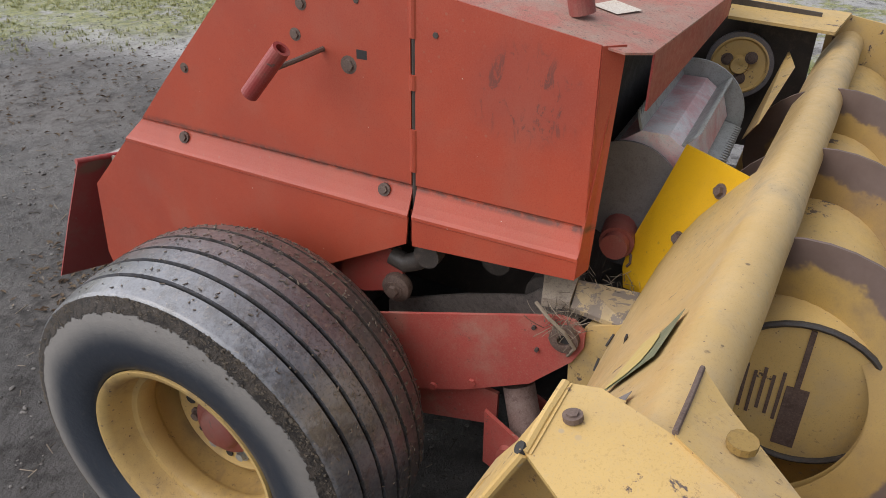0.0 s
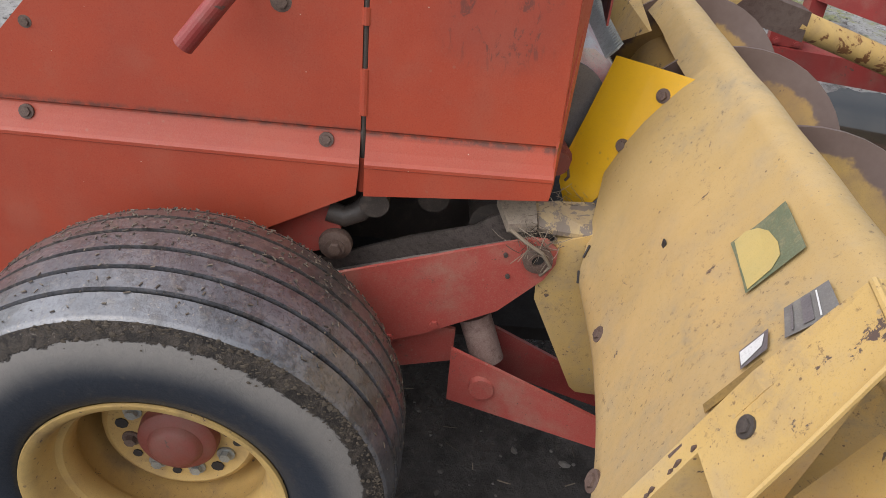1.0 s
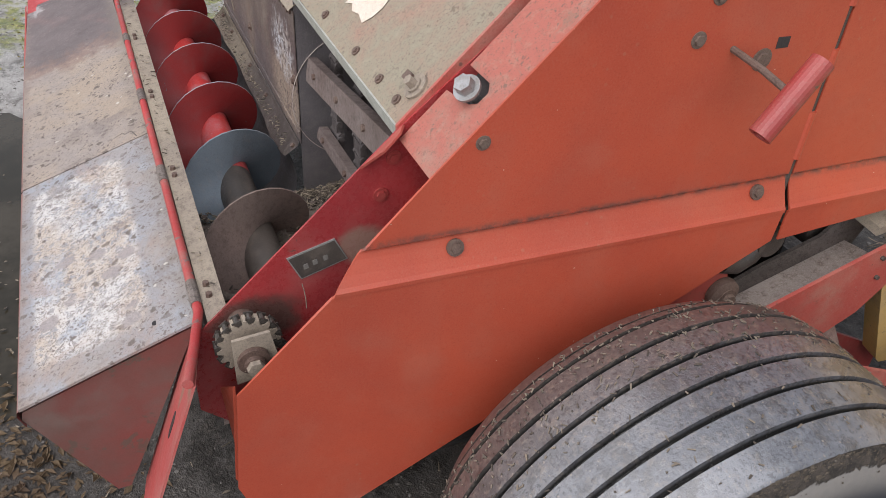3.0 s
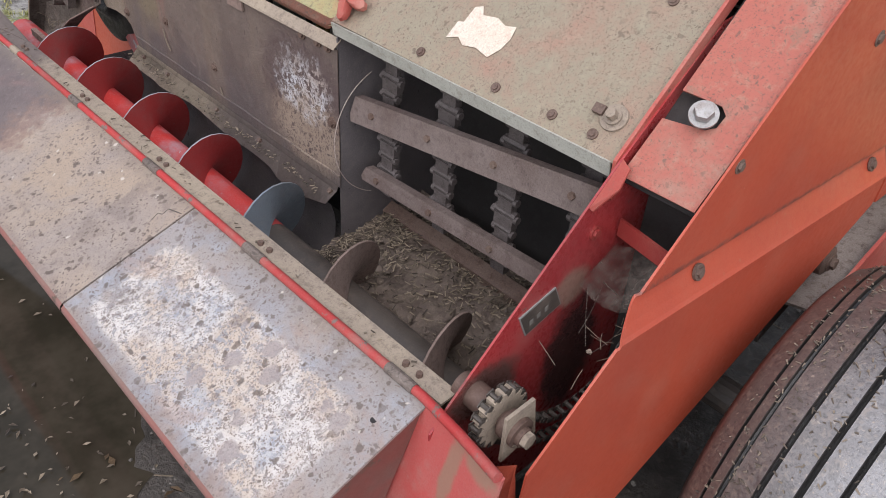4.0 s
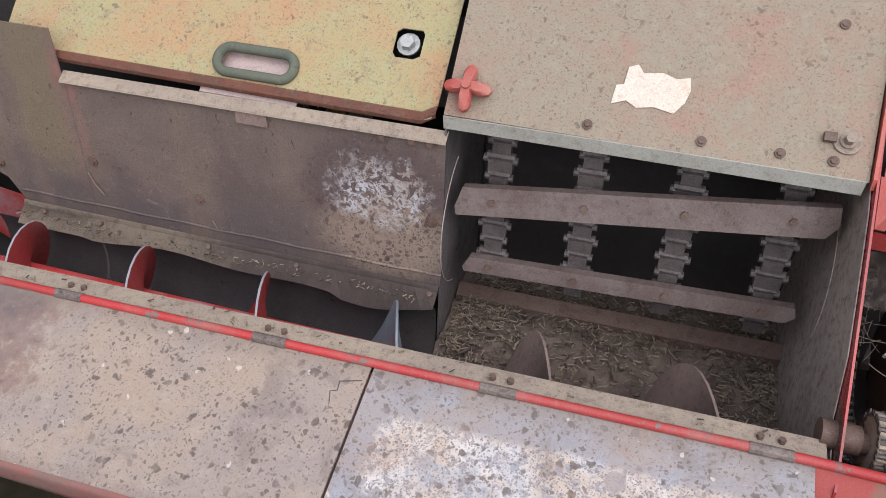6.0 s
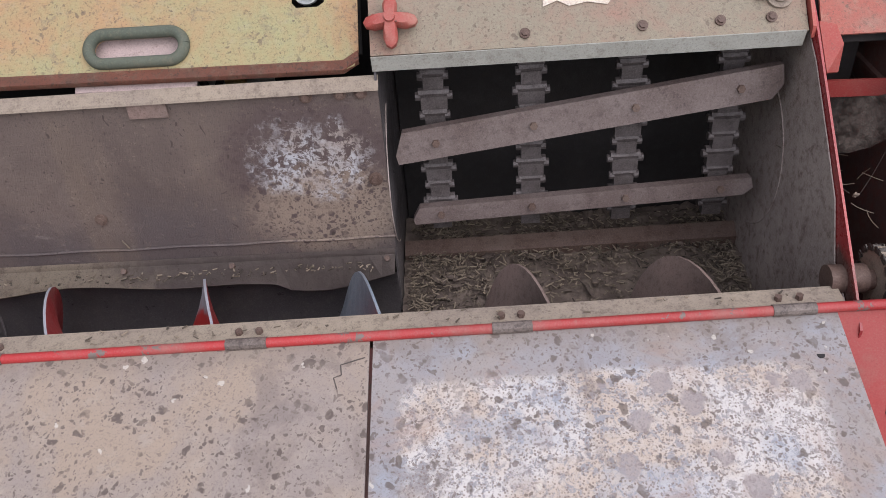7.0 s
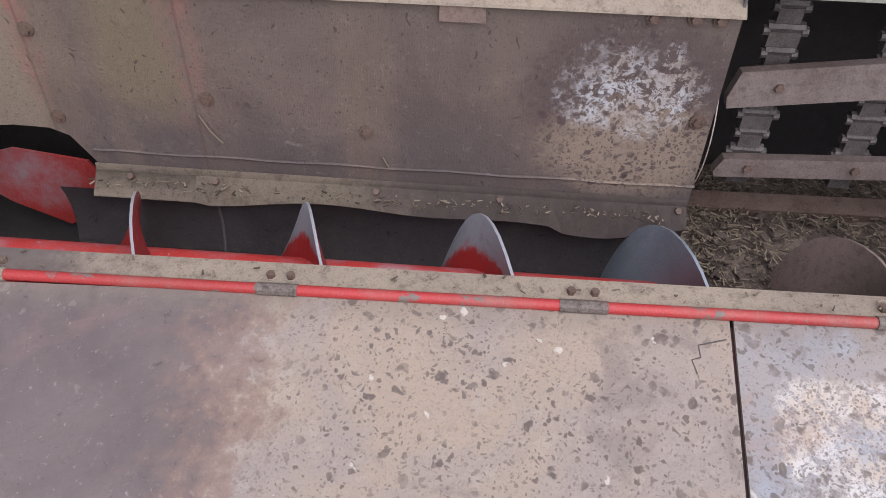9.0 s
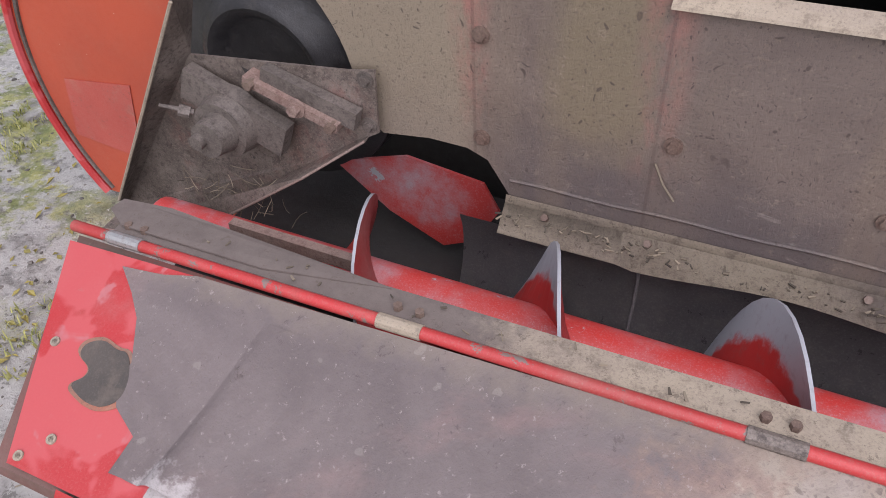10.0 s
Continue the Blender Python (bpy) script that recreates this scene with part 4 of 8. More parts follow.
# returns along the edges
bm = bmesh.new()
slab(bm, [(px(0.667) + 0.001, 0.661, 1.238), (px(0.667) + 0.004, 0.666, 0.908), (px(0.667) + 0.02, 0.666, 0.838), (px(0.667) + 0.02, 0.664, 0.799),
          (-0.004, 0.676, 0.80), (-0.020, 0.690, 1.235)], (0, 0.004, 0))
part("rear_flange", soften(bm, 0.001), ORANGE_RED, rear)
bm = bmesh.new()
slab(bm, [(px(-0.70), -0.704, 0.45), (px(-0.69), -0.686, 0.668), (-0.115, -0.70, 0.60), (-0.115, -0.69, 0.44), (px(-0.62), -0.62, 0.27)], (0, 0.004, 0.001))
part("front_flange", soften(bm, 0.001), ORANGE_RED, front)

for y, z in ((-0.333, 0.871), (0.235, 0.875)):
    bolt("bead_bolt", (px(y) + 0.008, y, z), (1, 0, 0.3), 0.0095, RUST, front, 0.007)
for y, z, r in ((0.157, 1.126, 0.0125), (0.029, 1.168, 0.009), (0.049, 1.231, 0.009), (-0.30, 1.045, 0.008)):
    bolt("panel_bolt", (px(y) + 0.002, y, z), (1, 0, 0), r, RUST, front, 0.007)
for y, z in ((0.181, 1.253), (0.353, 1.212)):
    bolt("panel_bolt", (px(y) + 0.002, y, z), (1, 0, 0), 0.0065, GREASE, front, 0.004, False)
bm = bmesh.new()
box(bm, px(0.19) - 0.002, px(0.19) + 0.0045, 0.177, 0.203, 1.142, 1.160)
part("catch_hole", soften(bm, 0.002), DARK, front)
bm = bmesh.new()
tube(bm, (px(0.097) - 0.004, 0.097, 1.149), (px(0.097) + 0.0035, 0.097, 1.149), 0.010, n=14)
part("rod_hole", bm, DARK, front)
# T handle on its rod
bm = bmesh.new()
hose(bm, [(px(0.097) - 0.01, 0.097, 1.149), (0.07, 0.090, 1.146), (0.148, 0.076, 1.142)], 0.0055)
rod = part("handle_rod", bm, RUST, front)
bm = bmesh.new()
lathe(bm, [(0, 0.011), (0, 0.0175), (0.125, 0.0175), (0.125, 0.011), (0, 0.011)], (0.146, 0.110, 1.188), (0.008, -0.083, -0.10), 20)
part("grip", bm, DEEP_RED, rod, "red steel tube grip")
# vertical hinge between the two panels
bm = bmesh.new()
tube(bm, (px(0.304) - 0.003, 0.304, 0.765), (px(0.304) - 0.003, 0.304, 1.29), 0.006, n=10)
hinge = part("hinge_pin", bm, GREASE, machine, "dark steel hinge pin")
for z0, z1, mt in ((0.768, 0.84, ORANGE_RED), (0.93, 1.02, ORANGE_RED), (1.10, 1.13, ORANGE_RED), (1.20, 1.28, ORANGE_RED)):
    bm = bmesh.new()
    tube(bm, (px(0.304) - 0.001, 0.304, z0), (px(0.304) - 0.001, 0.304, z1), 0.0095, n=12)
    part("hinge_sleeve", bm, mt, hinge)


def sz(y):
    """Height of the sloping front of the body."""
    return 0.99 + 1.03 * (y + 0.36)


# sloping strip beside the lid, notched for the slotted bolt
bm = bmesh.new()
pts = [(-0.034, -0.372), (-0.165, -0.372), (-0.160, -0.298), (-0.092, -0.292), (-0.078, -0.285), (-0.076, -0.27), (-0.09, -0.262), (-0.158, -0.262),
       (-0.150, -0.055), (px(-0.05) - 0.002, -0.052)]
slab(bm, [(x, y, sz(y) + 0.010) for x, y in pts], (0, 0.003, -0.003))
strip = part("slope_strip", soften(bm, 0.001), STRIP, machine, "splashed red sloping cover strip")
# near-black sheet under the notch, standing in for the shade below
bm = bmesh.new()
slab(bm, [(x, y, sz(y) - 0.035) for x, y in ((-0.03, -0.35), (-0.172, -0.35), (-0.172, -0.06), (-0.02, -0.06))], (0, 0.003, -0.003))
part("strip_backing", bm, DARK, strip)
bm = bmesh.new()
ax = V(0.25, -0.62, 0.72).normalized()
c = V(-0.105, -0.278, 1.075)
tube(bm, c - ax * 0.06, c + ax * 0.03, 0.008, n=14)
tube(bm, c + ax * 0.022, c + ax * 0.027, 0.022, n=20)
tube(bm, c + ax * 0.027, c + ax * 0.043, 0.0155, 0.0145, n=6)
part("slot_bolt", bm, BRIGHT_STEEL, strip, "bright zinc-plated bolt")

# hinged lid over the conveyor throat
def lz(x, y):
    """Height of the lid's upper face."""
    return sz(y) + (0.0065 + 0.006 * (x + 0.92) / 0.734) * (y + 0.055) / -0.307


bm = bmesh.new()
slab(bm, [(-0.922, -0.362, sz(-0.362) + 0.006), (-0.186, -0.366, sz(-0.366) + 0.012), (-0.180, -0.055, sz(-0.055)), (-0.93, -0.055, sz(-0.055))], (0, 0.004, -0.004))
lid = part("lid", soften(bm, 0.0015), LID, machine, "dirt-filmed red sheet steel lid")
bm = bmesh.new()
slab(bm, [(-0.922, -0.366, 0.992), (-0.19, -0.369, 0.997), (-0.19, -0.362, 0.968), (-0.922, -0.359, 0.964)], (0, 0.004, 0.0))
part("lid_lip", soften(bm, 0.001), PALE_LIP, lid, "pale galvanised lip")
bm = bmesh.new()
slab(bm, [(-0.183, -0.372, 0.985), (-0.183, -0.372, 1.005), (-0.176, -0.055, sz(-0.055) + 0.018), (-0.176, -0.055, sz(-0.055) - 0.02)], (0.006, 0, 0))
part("lid_flange", soften(bm, 0.002), PINK_RED, lid)
for x in (-0.658, -0.46, -0.33, -0.245):
    bolt("lid_bolt", (x, -0.347, lz(x, -0.347)), (0, -0.72, 0.7), 0.0062, RUST, lid, 0.006)
for x, y in ((-0.79, -0.16), (-0.40, -0.13), (-0.26, -0.17)):
    bolt("lid_bolt", (x, y, lz(x, y)), (0, -0.72, 0.7), 0.006, RUST, lid, 0.005)
bm = bmesh.new()
q, d = V(-0.228, -0.315, sz(-0.315)), V(0, -0.72, 0.7).normalized()
tube(bm, q, q + d * 0.012, 0.024, 0.023, n=24)
tube(bm, q + d * 0.012, q + d * 0.016, 0.014, n=16)
tube(bm, q + d * 0.014, q + d * 0.030, 0.0095, 0.009, n=6)
pillar = part("lid_catch", bm, DUSTY, lid, "rusty catch with nut")
bm = bmesh.new()
m = Matrix.Translation(q + V(-0.045, 0, 0) + d * 0.014) @ d.to_track_quat("Z", "Y").to_matrix().to_4x4()
box(bm, 0.006, 0.026, -0.006, 0.010, -0.012, 0.004, m)
part("catch_finger", soften(bm, 0.002), RUST, pillar)
# paper label, torn, four millimetres above the lid
bm = bmesh.new()
pp = [(-0.625, -0.316), (-0.622, -0.290), (-0.609, -0.288), (-0.606, -0.264), (-0.590, -0.259), (-0.578, -0.270), (-0.545, -0.266), (-0.52, -0.272),
      (-0.497, -0.268), (-0.493, -0.285), (-0.499, -0.302), (-0.515, -0.318), (-0.55, -0.313), (-0.58, -0.317), (-0.60, -0.309)]
slab(bm, [(x, y, lz(x, y) + 0.0022) for x, y in pp], (0, 0.0004, -0.0004))
part("paper_label", bm, PAPER, lid, "torn weathered white paper label")
# four-armed knob with tapering arms
bm = bmesh.new()
q = V(-0.884, -0.327, sz(-0.327) + 0.006)
tube(bm, q - d * 0.01, q + d * 0.034, 0.008, n=10)
rot = d.to_track_quat("Z", "Y").to_matrix().to_4x4()
ring = []
for i in range(32):
    a = 2 * math.pi * i / 32
    r = 0.0150 + 0.031 * abs(math.cos(2 * a)) ** 1.7
    ring.append(rot @ V(r * math.cos(a), r * math.sin(a), 0.0))
levels = [(0.016, 0.86, 0.8), (0.022, 1.0, 1.0), (0.032, 1.0, 0.85), (0.040, 0.74, 0.45)]
rows = []
for h, k, w in levels:
    rows.append([bm.verts.new(q + d * (h - 0.30 * (p.length - 0.0125)) + p * k) for p in ring])
for a, b in zip(rows, rows[1:]):
    for i in range(32):
        bm.faces.new((a[i], a[(i + 1) % 32], b[(i + 1) % 32], b[i]))
cap(bm, rows[0][::-1])
cap(bm, rows[-1])
tube(bm, q + d * 0.03, q + d * 0.044, 0.011, 0.009, n=12)
part("star_knob", bm, PINK_RED, lid, "red four-armed hand knob", True)

# flat top cover behind the lid
bm = bmesh.new()
top = [(px(-0.05) - 0.006, -0.052, 1.331), (-0.95, -0.052, 1.331), (-0.95, 0.72, 1.222), (-0.62, 0.775, 1.212), (-0.04, 0.735, 1.222), (0.014, 0.70, 1.231)]
slab(bm, top, (0, 0, -0.004))
cover = part("top_cover", soften(bm, 0.001), COVER_RED, machine, "dirty red flat top cover")
bm = bmesh.new()
slab(bm, [(-0.62, 0.775, 1.208), (-0.055, 0.735, 1.218), (-0.055, 0.735, 1.115), (-0.62, 0.775, 1.165)], (0, -0.004, 0))
part("cover_flange", bm, DEEP_RED, cover)
bm = bmesh.new()
lathe(bm, [(0, 0.017), (0, 0.024), (0.09, 0.024), (0.09, 0.017), (0, 0.017)], (-0.115, 0.585, 1.252), (0.02, -0.25, 1), 20)
part("pipe_stub", bm, DEEP_RED, cover, "upright red pipe stub")
bm = bmesh.new()
slab(bm, [(-0.185, 0.63, 1.2415), (-0.255, 0.66, 1.2375), (-0.275, 0.60, 1.246), (-0.20, 0.575, 1.2497)], (0, 0, 0.0006))
part("paper_label", bm, PAPER, cover, "weathered white paper label")
bm = bmesh.new()
slab(bm, [(-0.95, -0.052, 1.327), (-0.05, -0.052, 1.327), (-0.05, -0.058, 1.29), (-0.95, -0.058, 1.29)], (0, 0.004, 0))
part("cover_lip", bm, PINK_RED, cover)

# inner walls of the throat
bm = bmesh.new()
slab(bm, [(-0.172, -0.366, 1.006), (-0.172, -0.702, 0.690), (-0.172, -0.735, 0.655), (-0.172, -0.735, 0.50), (-0.172, -0.60, 0.36), (-0.172, 0.0, 0.36), (-0.172, 0.0, 1.2), (-0.172, -0.16, 1.18)], (-0.004, 0, 0))
divider = part("divider", soften(bm, 0.001), DIVIDER, machine, "deep red dividing plate beside the throat")
bm = bmesh.new()
slab(bm, [(-0.171, -0.364, 1.010), (-0.171, -0.430, 0.947), (-0.158, -0.440, 0.952), (-0.142, -0.405, 0.985), (-0.148, -0.378, 1.008)], (0, 0.003, -0.003))
part("divider_flange", soften(bm, 0.001), PINK_RED, divider)
for y, z in ((-0.379, 0.954), (-0.400, 0.888)):
    bolt("divider_bolt", (-0.171, y, z), (1, 0, 0), 0.0085, DEEP_RED, divider, 0.007)
bm = bmesh.new()
slab(bm, [(-0.1718, -0.562, 0.796), (-0.1718, -0.540, 0.748), (-0.1718, -0.458, 0.772), (-0.1718, -0.480, 0.818)], (0.0022, 0, 0))
plate = part("name_plate", bm, GALV, divider, "small white-edged black data plate")
bm = bmesh.new()
slab(bm, [(-0.1694, -0.559, 0.794), (-0.1694, -0.539, 0.751), (-0.1694, -0.461, 0.774), (-0.1694, -0.481, 0.815)], (0.0006, 0, 0))
part("plate_face", bm, GREASE, plate)
for y, z in ((-0.536, 0.778), (-0.520, 0.783), (-0.502, 0.788)):
    bm = bmesh.new()
    slab(bm, [(-0.1688, y, z), (-0.1688, y + 0.002, z - 0.010), (-0.1688, y + 0.010, z - 0.008), (-0.1688, y + 0.008, z + 0.002)], (0.0005, 0, 0))
    part("print_mark", bm, GREY_DECAL, plate)
bm = bmesh.new()
slab(bm, [(-0.1775, -0.40, 0.955), (-0.1775, -0.50, 0.86), (-0.1775, -0.57, 0.79), (-0.1775, -0.62, 0.70), (-0.1775, -0.69, 0.66), (-0.1775, -0.70, 0.44), (-0.1775, -0.025, 0.44), (-0.1775, -0.025, 1.1), (-0.1775, -0.25, 1.06)], (-0.002, 0, 0))
part("liner", bm, LINER, divider, "dust-grey scraped liner plate")
# left cheek, back wall, throat roof
bm = bmesh.new()
slab(bm, [(-0.917, -0.353, 0.955), (-0.917, -0.353, 0.42), (-0.917, 0.55, 0.42), (-0.917, 0.55, 1.2), (-0.917, -0.13, 1.2)], (-0.004, 0, 0))
cheek = part("throat_cheek", soften(bm, 0.001), BLACKENED, machine, "dark scraped steel cheek plate")
bm = bmesh.new()
ring = [(-0.9150, -0.20 + 0.17 * math.cos(a), 0.70 + 0.17 * math.sin(a)) for a in [math.pi * (0.62 + 0.76 * i / 24) for i in range(25)]]
hose(bm, ring, 0.0012, 6)
part("scrape_ring", bm, LINER, cheek)
bm = bmesh.new()
ring = [(-0.1805, -0.20 + 0.17 * math.cos(a), 0.70 + 0.17 * math.sin(a)) for a in [math.pi * (0.62 + 0.76 * i / 24) for i in range(25)]]
hose(bm, ring, 0.0012, 6)
part("scrape_ring", bm, LINER, divider)
# near-black back wall carries the shade behind the chains in its colour
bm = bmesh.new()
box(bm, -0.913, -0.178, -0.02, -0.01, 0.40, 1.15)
part("throat_shade_back", bm, DARK, machine)
bm = bmesh.new()
slab(bm, [(-0.913, -0.226, 0.470), (-0.178, -0.226, 0.478), (-0.178, -0.196, 0.500), (-0.913, -0.196, 0.488)], (0, 0.01, -0.08))
part("throat_sill", soften(bm, 0.004), RUST, machine, "dirty sill plate at the throat floor")

# slat conveyor in the throat
conveyor = new("slat_conveyor")
conveyor.parent = machine
tagged(conveyor, "four-strand chain conveyor with worn brown slats")
link = None
for cx in (-0.822, -0.640, -0.455, -0.270):
    strand = bmesh.new()
    k = 0
    z = 0.585
    while z < 1.0:
        y = -0.285 + 0.10 * max(0.0, z - 0.80)
        w = 0.025 if k % 2 else 0.019
        box(strand, cx - w, cx + w, y - 0.006, y + 0.012, z, z + 0.026)
        for s in (-1, 1):
            tube(strand, (cx + s * w, y + 0.001, z + 0.026), (cx + s * (w + 0.010), y + 0.001, z + 0.026), 0.0085, n=8)
        tube(strand, (cx - w - 0.004, y + 0.003, z + 0.032), (cx + w + 0.004, y + 0.003, z + 0.032), 0.0095, n=8)
        z += 0.038
        k += 1
    part("chain", soften(strand, 0.002), CHAIN_STEEL, conveyor, "rusty hooked conveyor chain")


def slat(a, b, h, material):
    a, b = Vector(a), Vector(b)
    bm = bmesh.new()
    u = (b - a).normalized()
    v = V(0, 0.10, 1).normalized()
    w = u.cross(v)
    pts = [a - v * h / 2, a - v * h * 0.2 + u * -0.004, a + v * h / 2 + u * 0.01, b + v * h / 2, b - v * h * 0.1 + u * 0.006, b - v * h / 2 - u * 0.012]
    slab(bm, [p + w * 0.02 for p in pts], w * -0.022)
    ob = part("slat", soften(bm, 0.003, 2), material, conveyor)
    for cx in (-0.822, -0.640, -0.455, -0.270):
        f = (cx - a.x) / (b.x - a.x)
        p = a + (b - a) * f
        bolt("slat_bolt", p + w * (0.02 if w.y < 0 else -0.004), (0, -1, 0.1), 0.008, RUST, ob, 0.006, False)
    return ob


slat((-0.895, -0.315, 0.794), (-0.200, -0.315, 0.890), 0.062, WOOD_BAR)
slat((-0.875, -0.300, 0.632), (-0.212, -0.300, 0.664), 0.036, WOOD_BAR)

# chaff-covered throat floor
bm = bmesh.new()
nx, ny = 88, 60
grid = [[bm.verts.new((-0.915 + 0.738 * i / nx, -0.69 + 0.60 * j / ny,
                       0.437 + 0.10 * max(0, (j / ny - 0.45)) ** 1.5 + 0.10 * max(0, 0.22 - j / ny) ** 1.2 + 0.014 * noise.noise((i * 0.17, j * 0.17, 0)) + 0.009 * noise.noise((i * 0.5, j * 0.5, 4)) + 0.006 * noise.noise((i * 1.3, j * 1.3, 7))))
         for i in range(nx + 1)] for j in range(ny + 1)]
for j in range(ny):
    for i in range(nx):
        bm.faces.new((grid[j][i], grid[j][i + 1], grid[j + 1][i + 1], grid[j + 1][i]))
part("chaff_floor", bm, SOIL, machine, "damp packed chaff and soil on the throat floor", True)

# ---- auger, trough and back plate ----
AY, AZ, AR = -0.53, 0.485, 0.142
auger = new("auger")
auger.parent = machine
tagged(auger, "long feed auger with red worn flighting")
bm = bmesh.new()
tube(bm, (-2.56, AY, AZ), (-0.95, AY, AZ), 0.046, n=24)
part("auger_tube", bm, TUBE_RED, auger, "red polished auger tube", True)
bm = bmesh.new()
tube(bm, (-0.95, AY, AZ), (-0.178, AY, AZ), 0.046, n=24)
part("auger_tube", bm, GREASE, auger, "", True)
PITCH = 0.298


def flight(a, b, material, label="", back=None):
    bm = bmesh.new()
    t0 = math.pi / 2 + 2 * math.pi * (a + 1.55) / PITCH
    helix(bm, a, b, AY, AZ, 0.045, AR, PITCH, t0, 1, 0.005, 28)
    ob = part("flighting", bm, material, auger, label, True)
    if back:
        ob.data.materials.append(back)
        for f in ob.data.polygons:
            f.material_index = 1 if f.normal.x > 0.05 else 0


def flight_material():
    """Red flighting scoured to bare grey-blue towards the rim."""
    g = Mat("scoured_red_flighting")
    y, z = g.math("SUBTRACT", g.axis(1), AY), g.math("SUBTRACT", g.axis(2), AZ)
    r = g.math("SQRT", g.math("ADD", g.math("MULTIPLY", y, y), g.math("MULTIPLY", z, z)))
    n1, n2 = g.noise(12, 6, 0.7), g.noise(60, 5, 0.7)
    rr = g.math("ADD", r, g.math("MULTIPLY", g.math("SUBTRACT", n1, 0.5), 0.10))
    c = g.mix(g.step(rr, 0.078, 0.100), (0.46, 0.035, 0.032), (0.34, 0.345, 0.375))
    c = g.mix(g.math("MULTIPLY", g.step(n2, 0.5, 0.7), 0.3), c, (0.16, 0.11, 0.10))
    return g.done(c, 0.42, 0.1, n2, 0.2, 0.002)


FLIGHT = flight_material()
FLIGHT_RED = paint("worn_red_flighting", (0.34, 0.03, 0.03), (0.22, 0.032, 0.034), (0.20, 0.12, 0.11), 0.6, 0.5, 0.42, 0.25, (0.20, 0.17, 0.17))
flight(-2.26, -1.09, FLIGHT, "red flighting scoured grey at the rim", FLIGHT_RED)
flight(-1.09, -0.84, BLUE_STEEL, "bare blue-grey scoured flighting")
flight(-0.84, -0.20, BACK_TAB, "dull brown flighting")
bm = bmesh.new()
slab(bm, [(-2.385, -0.552, 0.556), (-2.148, -0.550, 0.552), (-2.150, -0.535, 0.552), (-2.385, -0.536, 0.556)], (0, 0, -0.022))
part("auger_paddle", soften(bm, 0.003), RUSTY_PINK, auger, "rust-pink bar welded on the auger tube")

bm = bmesh.new()
n = 20
rows = []
for x in (-2.06, -1.77, -0.919):
    rows.append([bm.verts.new((x, AY + 0.160 * math.cos(a), AZ + 0.160 * math.sin(a))) for a in [math.radians(22 - 200 * i / n) for i in range(n + 1)]])
for a, b in zip(rows, rows[1:]):
    for i in range(n):
        bm.faces.new((a[i], b[i], b[i + 1], a[i + 1]))
bmesh.ops.solidify(bm, geom=bm.faces[:], thickness=0.004)
part("trough", bm, BLACKENED, machine, "black scoured steel auger trough", True)
# hollow of the mouth: its shade is painted as a near-black shell and floor
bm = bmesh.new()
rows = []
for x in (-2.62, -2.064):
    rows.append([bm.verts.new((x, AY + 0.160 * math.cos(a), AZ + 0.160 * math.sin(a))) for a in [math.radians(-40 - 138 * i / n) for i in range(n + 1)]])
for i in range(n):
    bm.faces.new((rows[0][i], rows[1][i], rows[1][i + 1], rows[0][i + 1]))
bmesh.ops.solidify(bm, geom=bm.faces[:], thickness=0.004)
part("mouth_shade", bm, DARK, machine, "near-black sheet painted as the shaded hollow of the blower mouth", True)
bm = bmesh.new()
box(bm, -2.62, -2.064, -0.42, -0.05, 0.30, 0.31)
part("mouth_shade_floor", bm, DARK, machine)
bm = bmesh.new()
ring = [(-1.77, AY + 0.1585 * math.cos(a), AZ + 0.1585 * math.sin(a)) for a in [math.radians(20 - 60 * i / 10) for i in range(11)]]
hose(bm, ring, 0.003, 6)
part("trough_seam", bm, BLACKENED, machine)

# back plate: straight lower edge, arched mouth at the far end, round opening for the drive pulley
arc = [(-2.50 + 0.262 * math.cos(a), 0.70 + 0.262 * math.sin(a)) for a in [math.radians(12 + 66 * i / 12) for i in range(13)]]
out = [(-0.917, 0.930), (-0.917, 0.583), (-1.985, 0.583), (-2.003, 0.612), (-2.022, 0.642), (-2.055, 0.656), (-2.12, 0.658), (-2.20, 0.648), (-2.215, 0.66)] + arc + [(-2.45, 1.0), (-2.45, 1.04), (-1.79, 1.04), (-1.785, 0.930)]
bm = bmesh.new()
slab(bm, [(x, -0.355, z) for x, z in out], (0, 0.004, 0))
back = part("back_plate", bm, BACK, machine, "brown-stained steel back plate with white scaled patch")
bm = bmesh.new()
lo = []
for i in range(41):
    x = -1.99 + 1.07 * i / 40
    sag = 0.0 if x < -1.78 else 0.010 * math.sin((x + 1.78) * 6.0) + 0.006 * math.sin((x + 1.3) * 17)
    if x > -1.15:
        sag -= 0.012 * math.exp(-((x + 1.12) / 0.09) ** 2) - 0.02 * max(0, (x + 1.05) / 0.13)
    lo.append((x, sag))
vs = []
for x, sag in lo:
    vs.append([bm.verts.new((x, -0.3585, 0.588)), bm.verts.new((x, -0.363, 0.576)), bm.verts.new((x, -0.398, 0.541 + sag)), bm.verts.new((x, -0.394, 0.537 + sag))])
for a, b in zip(vs, vs[1:]):
    for k in range(3):
        bm.faces.new((a[k], b[k], b[k + 1], a[k + 1]))
bmesh.ops.solidify(bm, geom=bm.faces[:], thickness=0.003)
part("lower_flange", bm, FLANGE, back, "dust-covered bent lower flange")
bm = bmesh.new()
hose(bm, [(-1.985 + 0.0535 * i, -0.3572, 0.616 + 0.0015 * math.sin(i * 1.7)) for i in range(21)], 0.0028, 6)
part("plate_seam", bm, BACK, back)
bm = bmesh.new()
slab(bm, [(-0.915, -0.366, 0.932), (-0.915, -0.346, 0.948), (-1.786, -0.346, 0.942), (-1.786, -0.366, 0.926)], (0, 0.002, 0.004))
